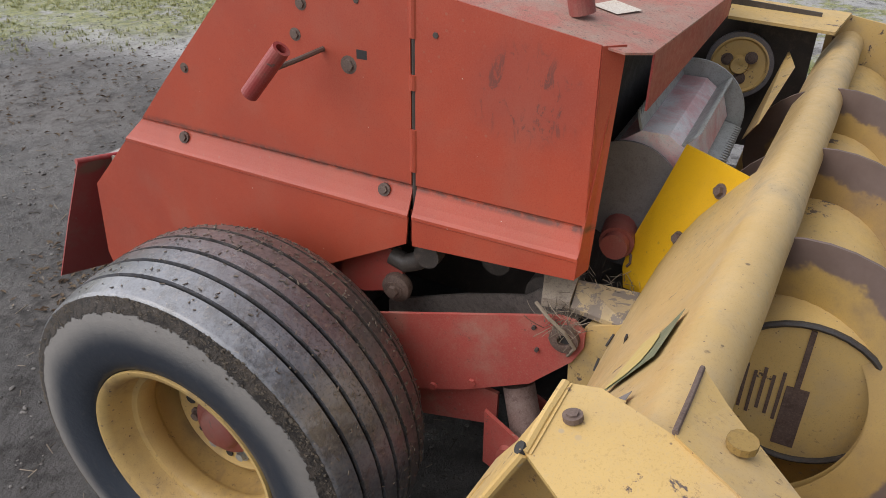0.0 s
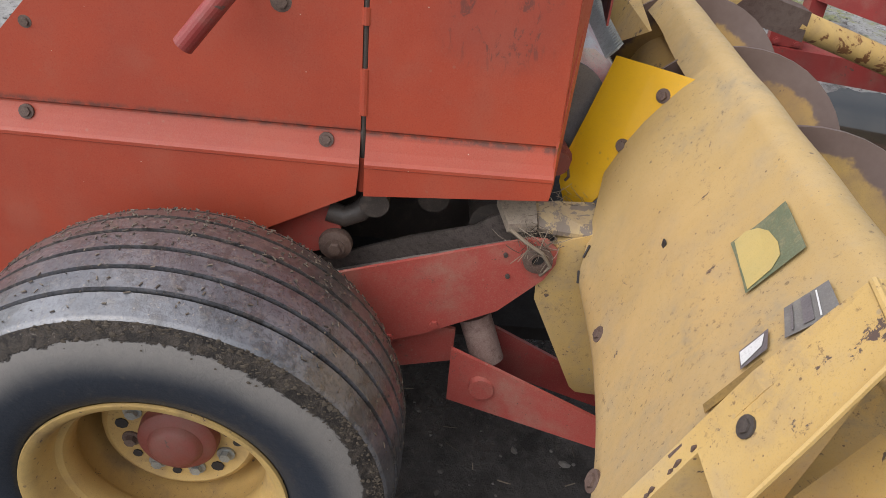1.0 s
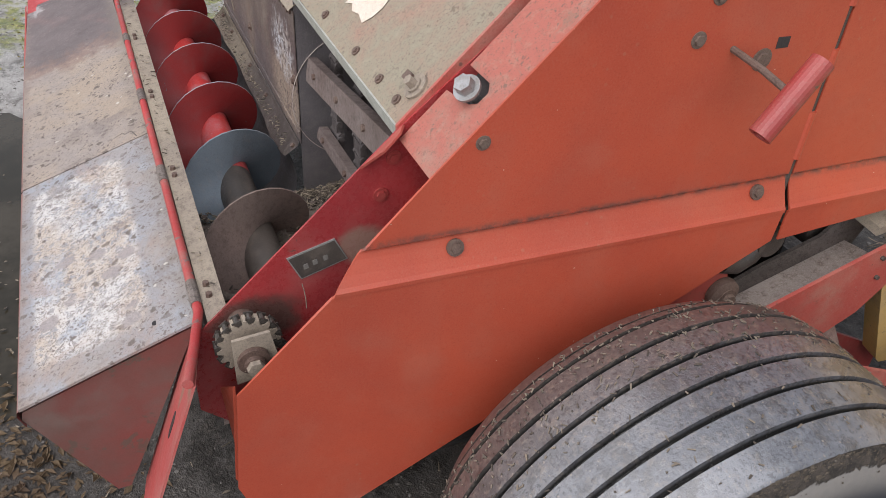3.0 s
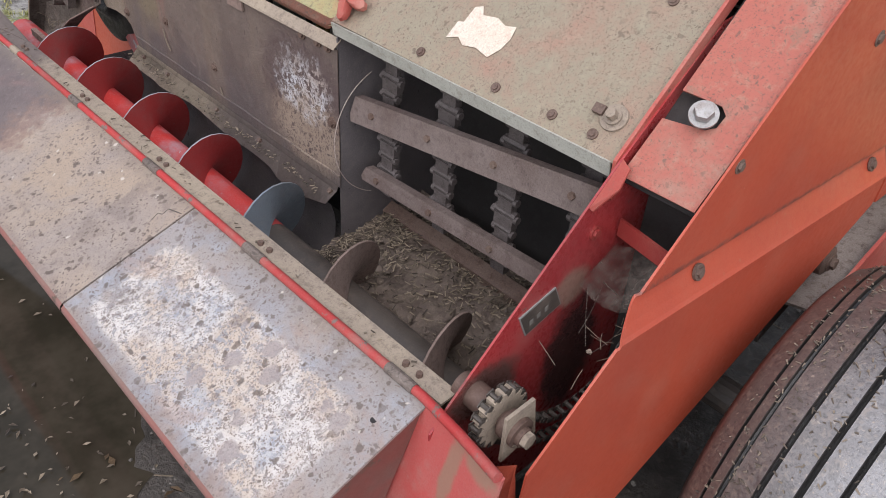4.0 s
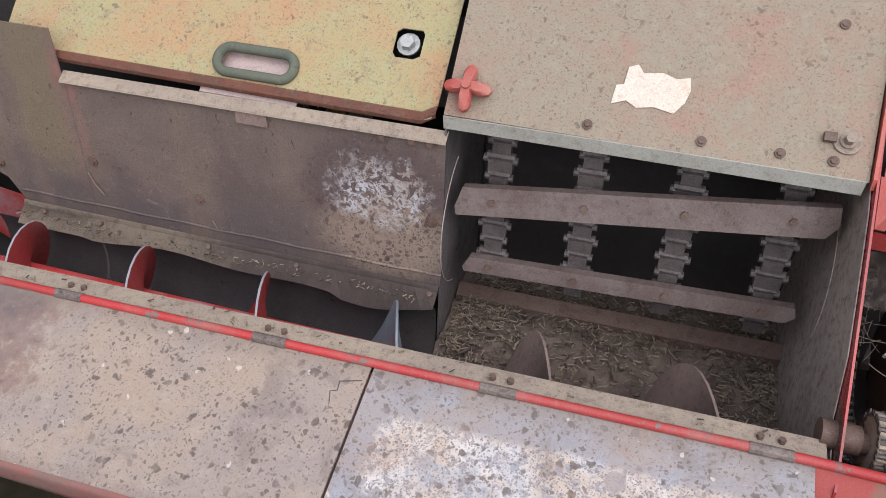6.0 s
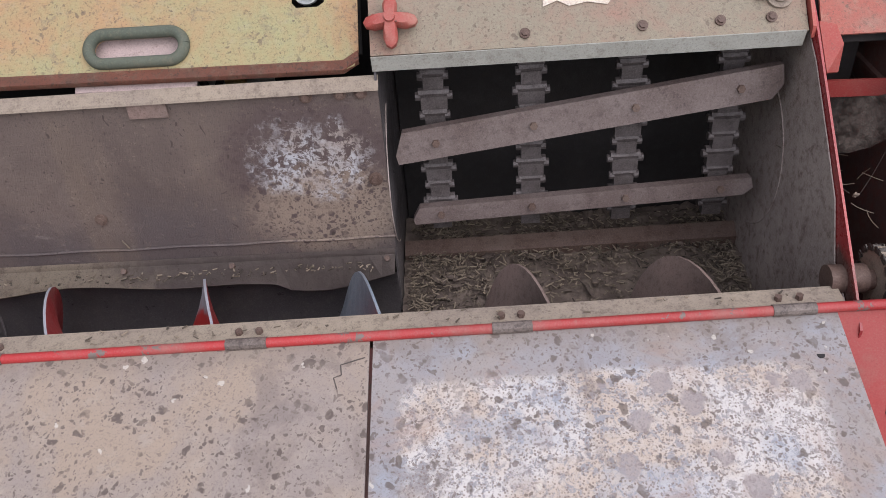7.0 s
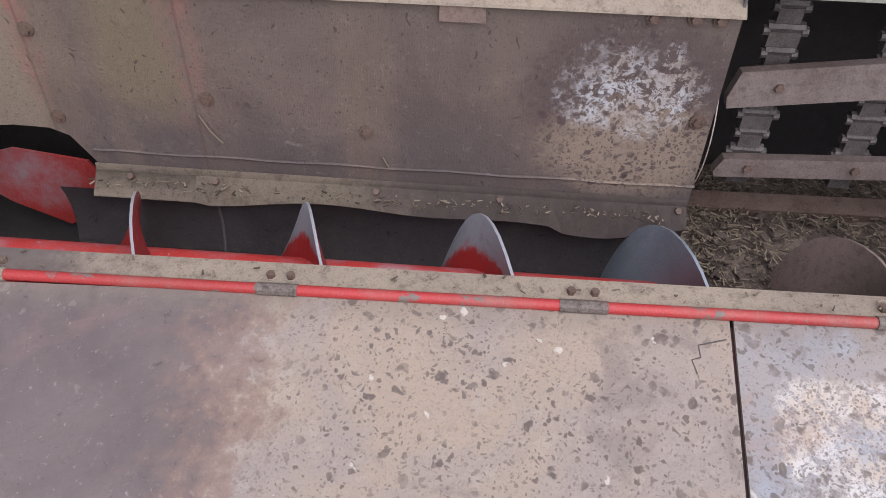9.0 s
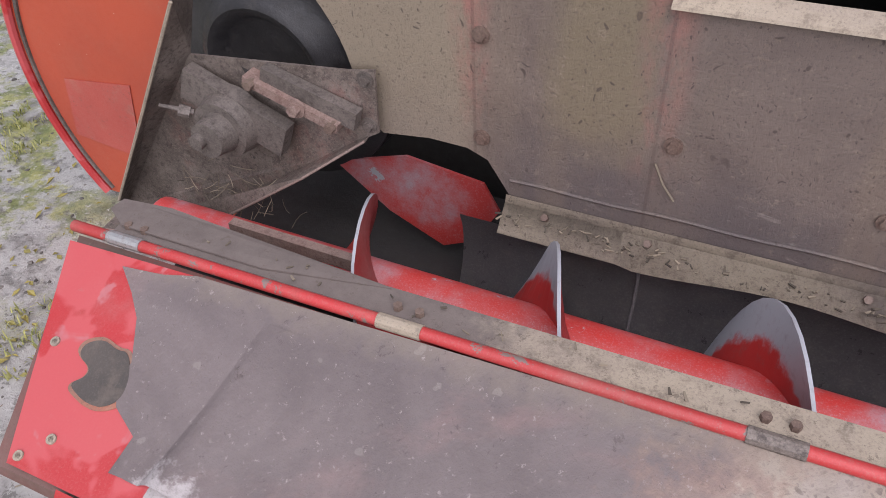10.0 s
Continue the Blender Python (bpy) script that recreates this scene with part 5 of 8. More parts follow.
part("upper_flange", soften(bm, 0.002), DUSTY, back)
bm = bmesh.new()
box(bm, -1.365, -1.295, -0.3625, -0.357, 0.902, 0.930)
part("flange_tab", soften(bm, 0.002), BACK_TAB, back)
for x, z, r in ((-1.487, 0.690, 0.008), (-1.756, 0.736, 0.0085), (-0.94, 0.749, 0.009), (-1.046, 0.924, 0.008), (-0.985, 0.926, 0.008), (-0.948, 0.926, 0.008), (-2.030, 0.847, 0.0085), (-2.030, 0.682, 0.0085)):
    bolt("plate_bolt", (x, -0.356, z), (0, -1, 0), r, RUST, back, 0.008)
for x in (-1.922, -1.765, -1.472, -1.25, -0.935):
    bolt("flange_bolt", (x, -0.372, 0.572), (0, -0.7, 0.7), 0.0065, RUST, back, 0.005, False)
for pts in (((-1.775, -0.36, 0.705), (-1.76, -0.362, 0.675), (-1.742, -0.361, 0.65)), ((-1.46, -0.36, 0.64), (-1.45, -0.36, 0.62))):
    bm = bmesh.new()
    hose(bm, pts, 0.0018, 5)
    part("straw_stalk", bm, STRAW, back)

# space behind the back plate: near-black sheet painted as its unlit depth
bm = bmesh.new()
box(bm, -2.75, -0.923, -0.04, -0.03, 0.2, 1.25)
part("inner_shade_sheet", bm, DARK, machine)
# orange lid beyond the back plate, with an oval rubber grommet
bm = bmesh.new()


def oz(y):
    return 0.985 + 1.03 * (y + 0.32)


oc = V(-1.341, -0.299, oz(-0.299))
wc = V(-1.036, -0.238, oz(-0.238))
e1, e2 = V(1, 0, 0), V(0, 0.697, 0.717)


def oval(c, half, r, n=40):
    """Outline of a stadium-shaped opening in the lid."""
    return [c + e1 * ((half if math.cos(a) > 0 else -half) + r * math.cos(a)) + e2 * r * math.sin(a) for a in [2 * math.pi * (i + 0.5) / n for i in range(n)]]


lid2 = [(-0.975, -0.342), (-0.955, -0.336), (-0.947, -0.318), (-0.945, -0.05), (-1.95, -0.05), (-1.95, -0.336), (-1.5, -0.339)]
hole = oval(oc, 0.056, 0.021)
window = [wc + e1 * x + e2 * z for x, z in ((-0.028, 0.026), (-0.018, 0.034), (0.024, 0.034), (0.030, 0.026), (0.030, -0.020), (0.018, -0.028), (-0.020, -0.028), (-0.028, -0.018))]
loops = []
for pts in ([V(x, y, oz(y)) for x, y in lid2], hole, window):
    vs = [bm.verts.new(p) for p in pts]
    loops += [bm.edges.new((vs[i], vs[(i + 1) % len(vs)])) for i in range(len(vs))]
bmesh.ops.triangle_fill(bm, use_beauty=True, use_dissolve=False, edges=loops)
bmesh.ops.recalc_face_normals(bm, faces=bm.faces)
bmesh.ops.solidify(bm, geom=bm.faces[:], thickness=0.004)
olid = part("side_lid", bm, ORANGE_LID, machine, "orange sheet lid stained green and yellow")
bm = bmesh.new()
rows = []
for x, y in ((-0.947, -0.330), (-0.975, -0.342), (-1.5, -0.339), (-1.95, -0.336)):
    z = oz(y)
    rows.append([bm.verts.new((x, y + dy, z + dz)) for dy, dz in ((0.012, 0.0145), (0.004, 0.008), (-0.001, 0.002), (0.0, -0.004), (0.003, -0.008))])
for a, b in zip(rows, rows[1:]):
    for i in range(4):
        bm.faces.new((a[i], b[i], b[i + 1], a[i + 1]))
bmesh.ops.solidify(bm, geom=bm.faces[:], thickness=0.003)
part("lid_edge", bm, LID_EDGE, olid, "rolled orange-red lid edge", True)
bm = bmesh.new()
ring = oval(oc + V(0, -0.002, 0.004), 0.058, 0.0275, 48)
hose(bm, ring + ring[:1], 0.0105, 10)
grom = part("grommet", bm, GREEN_RUBBER, olid, "grey-green oval rubber grommet", True)
bm = bmesh.new()
slab(bm, [oc + V(x, y, z) for x, y, z in ((-0.12, -0.035, -0.062), (0.10, -0.035, -0.062), (0.10, 0.05, 0.020), (-0.12, 0.05, 0.020))], (0, 0.003, -0.003))
part("inner_duct", bm, PALE_PINK, olid, "pale pink dusty sheet below the grommet")
# near-black sheet gives the lid window its shaded depth
bm = bmesh.new()
slab(bm, [wc + V(x, y, z) for x, y, z in ((-0.10, 0.0, -0.12), (0.085, 0.0, -0.12), (0.085, 0.12, 0.03), (-0.10, 0.12, 0.03))], (0, 0.003, -0.003))
part("window_backing", bm, DARK, olid)
bolt("window_bolt", wc + V(-0.004, 0.018, -0.006), (0, -0.7, 0.7), 0.016, GALV, olid, 0.018)
# made-up pale sheet and struts for an unidentified pale thing behind the slit under the lid
bm = bmesh.new()
box(bm, -1.46, -1.14, -0.175, -0.17, 0.70, 0.90)
guard = part("inner_pale_sheet", bm, PALE_LIP, machine, "pale sheet added for an unidentified pale thing inside the body")
for x0, x1 in ((-1.33, -1.24), (-1.22, -1.28)):
    bm = bmesh.new()
    hose(bm, [(x0, -0.19, 0.72), (x1, -0.19, 0.90)], 0.008, 6)
    part("strut", bm, DARK, guard)
bm = bmesh.new()
box(bm, -1.235, -1.195, -0.19, -0.176, 0.70, 0.90)
part("yellow_tab", bm, WORN_YELLOW, guard)
# ---- feed tray ----
def hy(x):
    return -0.708 + 0.0017 * x


def rz(x):
    """Height of the hinge rod, which rises towards the throat."""
    return 0.6868 + 0.0192 * x


def tz(y, x=-0.95):
    return 0.6555 + 0.36 * (y + 0.72) + 0.016 * (x + 0.95)


tray = new("feed_tray")
tray.parent = machine
tagged(tray, "sloping feed tray of splashed bare plate over red steel")
bm = bmesh.new()
prof = [(-0.716, 0.650), (-1.010, 0.544), (-1.014, 0.528), (-0.905, 0.305), (-0.882, 0.305)]
slab(bm, [(-0.212, y, z) for y, z in prof], (-2.20, 0, 0))
for v in bm.verts:
    if v.co.x < -1 and (v.co.y > -0.73 or v.co.z < 0.4):
        v.co.x -= 0.095
for v in bm.verts:
    if v.co.z > 0.45:
        v.co.z += 0.016 * (v.co.x + 0.95)
part("tray_base", soften(bm, 0.004, 2), TRAY_RED, tray, "worn red folded tray base")


def plate_sheet(pts, name, label, material=None, push=0.005):
    bm = bmesh.new()
    slab(bm, [(x, y, tz(y, x) + 0.001) for x, y in pts], (0, 0.36 * -push, push))
    return part(name, soften(bm, 0.0015), material or TRAY, tray, label)


plate_sheet([(-0.207, -0.706), (-0.207, -1.012), (-0.931, -1.010), (-0.930, -0.709)], "tray_plate", "white-scaled bare steel tray plate")
left = [(-0.9355, -0.709), (-0.9365, -1.010), (-1.6, -1.012), (-2.19, -1.005), (-2.186, -0.955), (-2.235, -0.93), (-2.285, -0.905), (-2.305, -0.878), (-2.30, -0.852), (-2.33, -0.80), (-2.36, -0.772), (-2.397, -0.744), (-2.33, -0.738), (-2.28, -0.726), (-1.6, -0.714)]
plate_sheet(left, "tray_plate", "tan and brown splashed tray plate with torn corner")
# shallow fold across the torn corner
bm = bmesh.new()
rows = []
for i in range(15):
    f = i / 14
    y = -0.758 - 0.215 * f
    x = -2.158 - 0.044 * f + 0.006 * math.sin(math.pi * f)
    lift = 0.0035 + 0.011 * f ** 0.8
    rows.append([bm.verts.new((x + dx, y, tz(y, x) + 0.0056 + lift * k)) for dx, k in ((-0.080 + 0.035 * f, 0.0), (-0.045 + 0.02 * f, 0.16), (-0.012, 0.02), (0.0, 0.06), (0.008, 0.55), (0.017, 0.95), (0.030, 1.0), (0.055, 0.70), (0.090, 0.30), (0.140, -0.02))])
for a, b in zip(rows, rows[1:]):
    for k in range(9):
        bm.faces.new((a[k], a[k + 1], b[k + 1], b[k]))
part("corner_fold", bm, TRAY, tray, "", True)
bm = bmesh.new()
patch = [(-2.368, -0.902), (-2.350, -0.888), (-2.352, -0.876), (-2.378, -0.868), (-2.380, -0.853), (-2.366, -0.843), (-2.351, -0.84), (-2.33, -0.846), (-2.312, -0.843), (-2.29, -0.87), (-2.285, -0.897), (-2.303, -0.913), (-2.325, -0.915), (-2.345, -0.911)]
for k in range(2):
    patch = [(p[0] * (1 - f) + q[0] * f, p[1] * (1 - f) + q[1] * f) for p, q in zip(patch, patch[1:] + patch[:1]) for f in (0.25, 0.75)]
slab(bm, [(x, y, tz(y, x) + 0.0056) for x, y in patch], (0, -0.0004, 0.001))
part("rust_patch", bm, GREASE, tray, "bare dark patch")
bm = bmesh.new()
halo = [(-2.333 + 1.13 * (x + 2.333) + 0.003 * noise.noise((x * 60, y * 60, 2)), -0.878 + 1.13 * (y + 0.878)) for x, y in patch]
slab(bm, [(x, y, tz(y, x) + 0.0046) for x, y in halo], (0, -0.0004, 0.001))
part("patch_edge", bm, LID_EDGE, tray, "orange rust edge of the bare patch")
for x, y in ((-2.345, -0.965), (-2.425, -0.862), (-2.375, -0.995)):
    bolt("tray_rivet", (x, y, tz(y, x) + 0.004), (0, -0.34, 0.94), 0.0045, DUSTY, tray, 0.003, True)
plate_sheet([(-2.10, -0.722), (-2.10, -1.006), (-2.386, -1.006), (-2.505, -0.732)], "tray_end", "polished bright red tray end", BRIGHT_RED, 0.003)
# turned-down lips of the two plates
for xa, xb, mat, drop in ((-0.9375, -1.78, LIP, 0.060), (-1.78, -2.30, BRIGHT_RED, 0.055), (-0.207, -0.931, LIP, 0.022)):
    bm = bmesh.new()
    nn = 40
    rows = []
    for i in range(nn + 1):
        x = xa + (xb - xa) * i / nn
        dz = drop * (1 + 0.18 * noise.noise((x * 7, 1, 2)))
        rows.append([bm.verts.new((x, y, z)) for y, z in ((-1.010, tz(-1.010, x) + 0.0055), (-1.0165, tz(-1.010, x) - 0.001), (-1.0185, tz(-1.010, x) - 0.010), (-1.0185 + 0.40 * dz, tz(-1.010, x) - 0.016 - dz))])
    for a, b in zip(rows, rows[1:]):
        for k in range(3):
            bm.faces.new((a[k], a[k + 1], b[k + 1], b[k]))
    part("plate_lip", bm, mat, tray, "dirt-filmed turned-down plate edge", True)
# crack in the plate
bm = bmesh.new()
ck = [(-0.942, -0.742), (-0.965, -0.748), (-0.980, -0.752), (-0.978, -0.768), (-0.990, -0.772), (-0.984, -0.79)]
hose(bm, [(x, y, tz(y, x) + 0.0058) for x, y in ck], 0.0016, 5)
part("plate_crack", bm, GREASE, tray)
bm = bmesh.new()
tube(bm, (-0.253, -0.779, tz(-0.779, -0.253) + 0.0015), (-0.253, -0.7795, tz(-0.779, -0.253) + 0.0068), 0.006, n=10)
part("plate_hole", bm, DARK, tray)
bm = bmesh.new()
slab(bm, [(-0.9365, -1.013, 0.548), (-0.93, -1.013, 0.548), (-0.85, -0.985, 0.492), (-0.862, -0.983, 0.485), (-0.93, -1.009, 0.535)], (0, -0.004, 0))
part("torn_tab", bm, RUST, tray)
# angle strip and hinge rod along the rear edge
bm = bmesh.new()
a0, a1 = -2.45, -0.19
slab(bm, [(a0, hy(a0) + 0.010, rz(a0) + 0.001), (a1, hy(a1) + 0.010, rz(a1)), (a1, hy(a1) + 0.046, rz(a1) + 0.004), (a0, hy(a0) + 0.054, rz(a0) + 0.003)], (0, 0, -0.005))
slab(bm, [(a0, hy(a0) + 0.054, rz(a0) + 0.003), (a1, hy(a1) + 0.046, rz(a1) + 0.004), (a1, hy(a1) + 0.046, 0.60), (a0, hy(a0) + 0.054, 0.58)], (0, -0.004, 0))
strip = part("tray_angle", soften(bm, 0.0015), ANGLE, tray, "dust-covered angle strip")
bm = bmesh.new()
slab(bm, [(-2.487, -0.665, 0.6425), (-2.440, hy(-2.44) + 0.020, rz(-2.44) + 0.0075), (-2.20, hy(-2.2) + 0.020, rz(-2.2) + 0.0055), (-2.02, hy(-2.02) + 0.050, rz(-2.02) + 0.0050), (-2.14, -0.650, 0.6475), (-2.27, -0.641, 0.645), (-2.40, -0.632, 0.6435), (-2.484, -0.640, 0.6425)], (0, 0, -0.003))
part("strip_flap", soften(bm, 0.001), ANGLE, strip)
bm = bmesh.new()
hose(bm, [(x, hy(x), rz(x)) for x in (-2.513, -2.0, -1.5, -1.0, -0.6, -0.22)] + [(-0.12, -0.728, 0.701), (-0.022, -0.750, 0.717)], 0.0085, 10)
rodp = part("hinge_rod", bm, ROD_RED, tray, "red hinge rod", True)
for xa, xb in ((-2.445, -2.387), (-2.016, -1.957), (-1.590, -1.532), (-1.166, -1.10), (-0.741, -0.678), (-0.306, -0.240)):
    bm = bmesh.new()
    tube(bm, (xa, hy(xa), rz(xa)), (xb, hy(xb), rz(xb)), 0.0100, n=12)
    cl = part("hinge_clip", bm, BRACKET if xa > -1.9 else DUSTY if xa > -2.3 else BRIGHT_STEEL, tray, "bare steel hinge clip")
    for f in (0.25, 0.75):
        x = xa + (xb - xa) * f
        bolt("clip_bolt", (x, hy(x) + 0.024, rz(x) + 0.003), (0, 0, 1), 0.0065, RUST, cl, 0.006, False)
# end plate with slot
bm = bmesh.new()


def on_end(x, z, lift=0.0):
    """Point on the end plate, which leans out towards its foot."""
    return V(x, -0.785 - 0.2315 * (x + 0.115) + 0.3754 * (z - 0.544) - lift, z)


slab(bm, [on_end(-0.250, 0.665), on_end(-0.199, 0.686), on_end(-0.017, 0.711), on_end(0.001, 0.522), on_end(0.015, 0.33), on_end(-0.25, 0.27)], (0, 0.005, 0.002))
ends = part("end_plate", soften(bm, 0.002), END_RED, machine, "scuffed red slotted end plate with a dust streak")
bm = bmesh.new()
ring = [(-0.115 + 0.0125 * math.cos(a) + 0.08 * (0.013 if math.sin(a) > 0 else -0.013), 0.5425 + (0.013 if math.sin(a) > 0 else -0.013) + 0.0125 * math.sin(a)) for a in [2 * math.pi * i / 24 for i in range(24)]]
slab(bm, [on_end(x, z, 0.001) for x, z in ring], (0, 0.003, 0))
part("slot_hole", bm, DARK, ends)
# drive shaft, sprocket and chain between divider and side panel
bm = bmesh.new()
tube(bm, (-0.20, -0.645, 0.687), (-0.062, -0.645, 0.680), 0.017, n=16)
tube(bm, (-0.20, -0.645, 0.687), (-0.14, -0.645, 0.686), 0.024, n=16)
tube(bm, (-0.10, -0.645, 0.685), (-0.07, -0.645, 0.683), 0.026, n=16)
shaft = part("drive_shaft", bm, RUST, machine, "dusty steel drive shaft", True)
bm = bmesh.new()
tube(bm, (-0.071, -0.645, 0.681), (-0.052, -0.645, 0.681), 0.015, 0.014, n=6)
tube(bm, (-0.076, -0.645, 0.681), (-0.071, -0.645, 0.681), 0.022, n=16)
part("shaft_nut", bm, DUSTY, shaft)
bm = bmesh.new()
slab(bm, [(-0.083, -0.675, 0.728), (-0.083, -0.615, 0.732), (-0.083, -0.60, 0.65), (-0.083, -0.675, 0.635)], (0.006, 0, 0))
part("bearing_plate", soften(bm, 0.003), DUSTY, shaft)
bm = bmesh.new()
teeth = 16
prof = []
for i in range(teeth * 4):
    a = 2 * math.pi * i / (teeth * 4)
    r = 0.052 if i % 4 in (0, 1) else 0.043
    prof.append((-0.126, -0.645 + r * math.cos(a), 0.685 + r * math.sin(a)))
slab(bm, prof, (0.018, 0, 0))
part("sprocket", bm, DUSTY, shaft, "dusty chain sprocket")
chain = new("drive_chain")
chain.parent = machine
tagged(chain, "greasy roller chain")
bm = bmesh.new()
for sx in (-0.0095, 0.0075):
    box(bm, sx, sx + 0.002, -0.005, 0.005, -0.0075, 0.0075)
tube(bm, (-0.0105, 0, 0.0), (0.0105, 0, 0.0), 0.0045, n=8)
mesh_link = part("roller", bm, CHAIN, chain)
path = []
for knots in (((-0.095, -0.262, 0.785), (-0.099, -0.33, 0.68), (-0.103, -0.42, 0.598), (-0.111, -0.53, 0.602), (-0.117, -0.603, 0.680)),
              ((-0.120, -0.665, 0.648), (-0.118, -0.58, 0.575), (-0.110, -0.47, 0.535), (-0.104, -0.36, 0.575), (-0.099, -0.27, 0.690))):
    if path:
        for i in range(12):
            a = math.radians(-12 + 262 * i / 11)
            path.append(V(-0.119, -0.645 + 0.050 * math.cos(a), 0.685 + 0.050 * math.sin(a)))
    n = 24
    for i in range(n):
        f = 4 * i / (n - 1)
        k = min(3, int(f))
        f -= k
        q = [Vector(knots[min(4, max(0, k + d))]) for d in (-1, 0, 1, 2)]
        path.append(0.5 * (2 * q[1] + (q[2] - q[0]) * f + (2 * q[0] - 5 * q[1] + 4 * q[2] - q[3]) * f ** 2 + (3 * q[1] - q[0] - 3 * q[2] + q[3]) * f ** 3))
for i, p in enumerate(path):
    dd = (path[min(i + 1, len(path) - 1)] - path[max(i - 1, 0)]).normalized()
    mm = Matrix.Translation(p) @ Matrix([[1, 0, 0, 0], [0, dd.z, dd.y, 0], [0, -dd.y, dd.z, 0], [0, 0, 0, 1]])
    if i == 0:
        mesh_link.matrix_basis = mm
    else:
        o = new("roller", mesh_link.data)
        o.parent = chain
        o.matrix_basis = mm
bm = bmesh.new()
slab(bm, [(-0.168, -0.338, 0.890), (-0.035, -0.385, 0.908), (-0.035, -0.385, 0.878), (-0.168, -0.338, 0.858)], (0, 0.006, 0))
part("cross_brace", soften(bm, 0.002), DEEP_RED, machine, "red cross brace")
bm = bmesh.new()
sag = []
for i in range(17):
    row = []
    for j in range(7):
        u, v = i / 16, j / 6
        row.append(bm.verts.new((-0.163 + 0.13 * u, -0.425 - 0.03 * u + 0.085 * v, 0.800 + 0.045 * u + 0.045 * v - 0.022 * math.sin(math.pi * u) * (1 - v) + 0.004 * noise.noise((i * 0.6, j * 0.6, 2)))))
    sag.append(row)
for a, b in zip(sag, sag[1:]):
    for j in range(6):
        bm.faces.new((a[j], a[j + 1], b[j + 1], b[j]))
part("cobweb", bm, COBWEB, machine, "dusty grey cobweb film", True)
for k, (p, q) in enumerate((((-0.15, -0.42, 0.80), (-0.10, -0.47, 0.735)), ((-0.04, -0.45, 0.84), (-0.085, -0.475, 0.735)), ((-0.13, -0.41, 0.81), (-0.125, -0.46, 0.74)))):
    bm = bmesh.new()
    p, q = Vector(p), Vector(q)
    hose(bm, [p.lerp(q, f / 6) + V(0, 0, -0.012 * math.sin(math.pi * f / 6)) for f in range(7)], 0.0007, 5)
    part("cobweb_strand", bm, COBWEB, machine)
bm = bmesh.new()
bmesh.ops.create_icosphere(bm, subdivisions=2, radius=0.0045, matrix=Matrix.Translation((-0.09, -0.474, 0.733)))
for v in bm.verts:
    v.co += v.normal * 0.004 * noise.noise(v.co * 300)
part("web_tuft", bm, DUSTY, machine)
# shaded inside of the chain case, painted as near-black back and floor
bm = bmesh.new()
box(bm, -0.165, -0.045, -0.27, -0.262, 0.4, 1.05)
part("case_shade_back", bm, DARK, machine)
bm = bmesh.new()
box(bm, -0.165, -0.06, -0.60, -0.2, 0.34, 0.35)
part("case_shade_floor", bm, DARK, machine)

# ---- far end of the auger: bearing bracket, pulley and round shield ----
bm = bmesh.new()
slab(bm, [(-2.191, -0.372, 0.772), (-2.196, -0.372, 0.662), (-2.232, -0.375, 0.641), (-2.31, -0.39, 0.592), (-2.60, -0.40, 0.392), (-2.82, -0.40, 0.345), (-2.548, -0.385, 0.740), (-2.240, -0.374, 0.764)], (0, -0.005, 0))
bracket = part("bearing_bracket", soften(bm, 0.002), BRACKET, machine, "dirt-caked triangular bearing bracket")
bm = bmesh.new()
slab(bm, [(-2.215, -0.377, 0.650), (-2.31, -0.395, 0.590), (-2.60, -0.405, 0.388), (-2.82, -0.405, 0.341), (-2.82, -0.47, 0.337), (-2.60, -0.475, 0.384), (-2.31, -0.442, 0.586), (-2.215, -0.390, 0.648)], (0, 0, 0.004))
part("bracket_lip", bm, BRACKET, bracket)
# edge highlight of the lip, laid on as a thin paler rod
bm = bmesh.new()
hose(bm, [(-2.215, -0.391, 0.651), (-2.31, -0.444, 0.589), (-2.60, -0.477, 0.387), (-2.81, -0.472, 0.341)], 0.0024, 6)
part("bracket_highlight", bm, BACK_TAB, bracket, "pale rod painted as the bracket's edge highlight")
for x, z, w in ((-2.432, 0.727, 0.018), (-2.30, 0.684, 0.022)):
    bm = bmesh.new()
    box(bm, -w, w, -0.002, 0.0, -0.010, 0.010, Matrix.Translation((x, -0.384, z)) @ pose(0, 0, 0, 0, 20, 0))
    part("slot_hole", soften(bm, 0.0015), DARK, bracket)
bm = bmesh.new()
slab(bm, [(-2.478, -0.382, 0.890), (-2.466, -0.455, 0.872), (-2.754, -0.455, 0.421), (-2.815, -0.402, 0.342), (-2.530, -0.386, 0.742)], (-0.004, 0, 0))
part("end_sheet", bm, BRACKET, machine, "dirty sheet at the end of the body")
bm = bmesh.new()
hose(bm, [(-2.467, -0.457, 0.870), (-2.610, -0.457, 0.646), (-2.756, -0.457, 0.421)], 0.003, 6)
part("sheet_edge", bm, DUSTY, machine)
bm = bmesh.new()
c = V(-2.45, -0.40, 0.650)
tube(bm, c, c + V(0, -0.050, 0), 0.060, 0.050, n=24)
tube(bm, c + V(0, -0.050, 0), c + V(0, -0.085, 0.003), 0.036, 0.030, n=20)
tube(bm, c + V(-0.012, -0.085, 0.003), c + V(-0.012, -0.098, 0.003), 0.013, n=12)
bear = part("bearing", soften(bm, 0.004, 2), GRIME, bracket, "dirt-caked flange bearing", True)
bm = bmesh.new()
box(bm, -0.098, 0.098, -0.026, 0.0, -0.030, 0.030, Matrix.Translation(c + V(0.012, 0.0, 0.022)) @ pose(0, 0, 0, 0, 22, 0))
part("bearing_flange", soften(bm, 0.012, 4), GRIME, bear, "", True)
bm = bmesh.new()
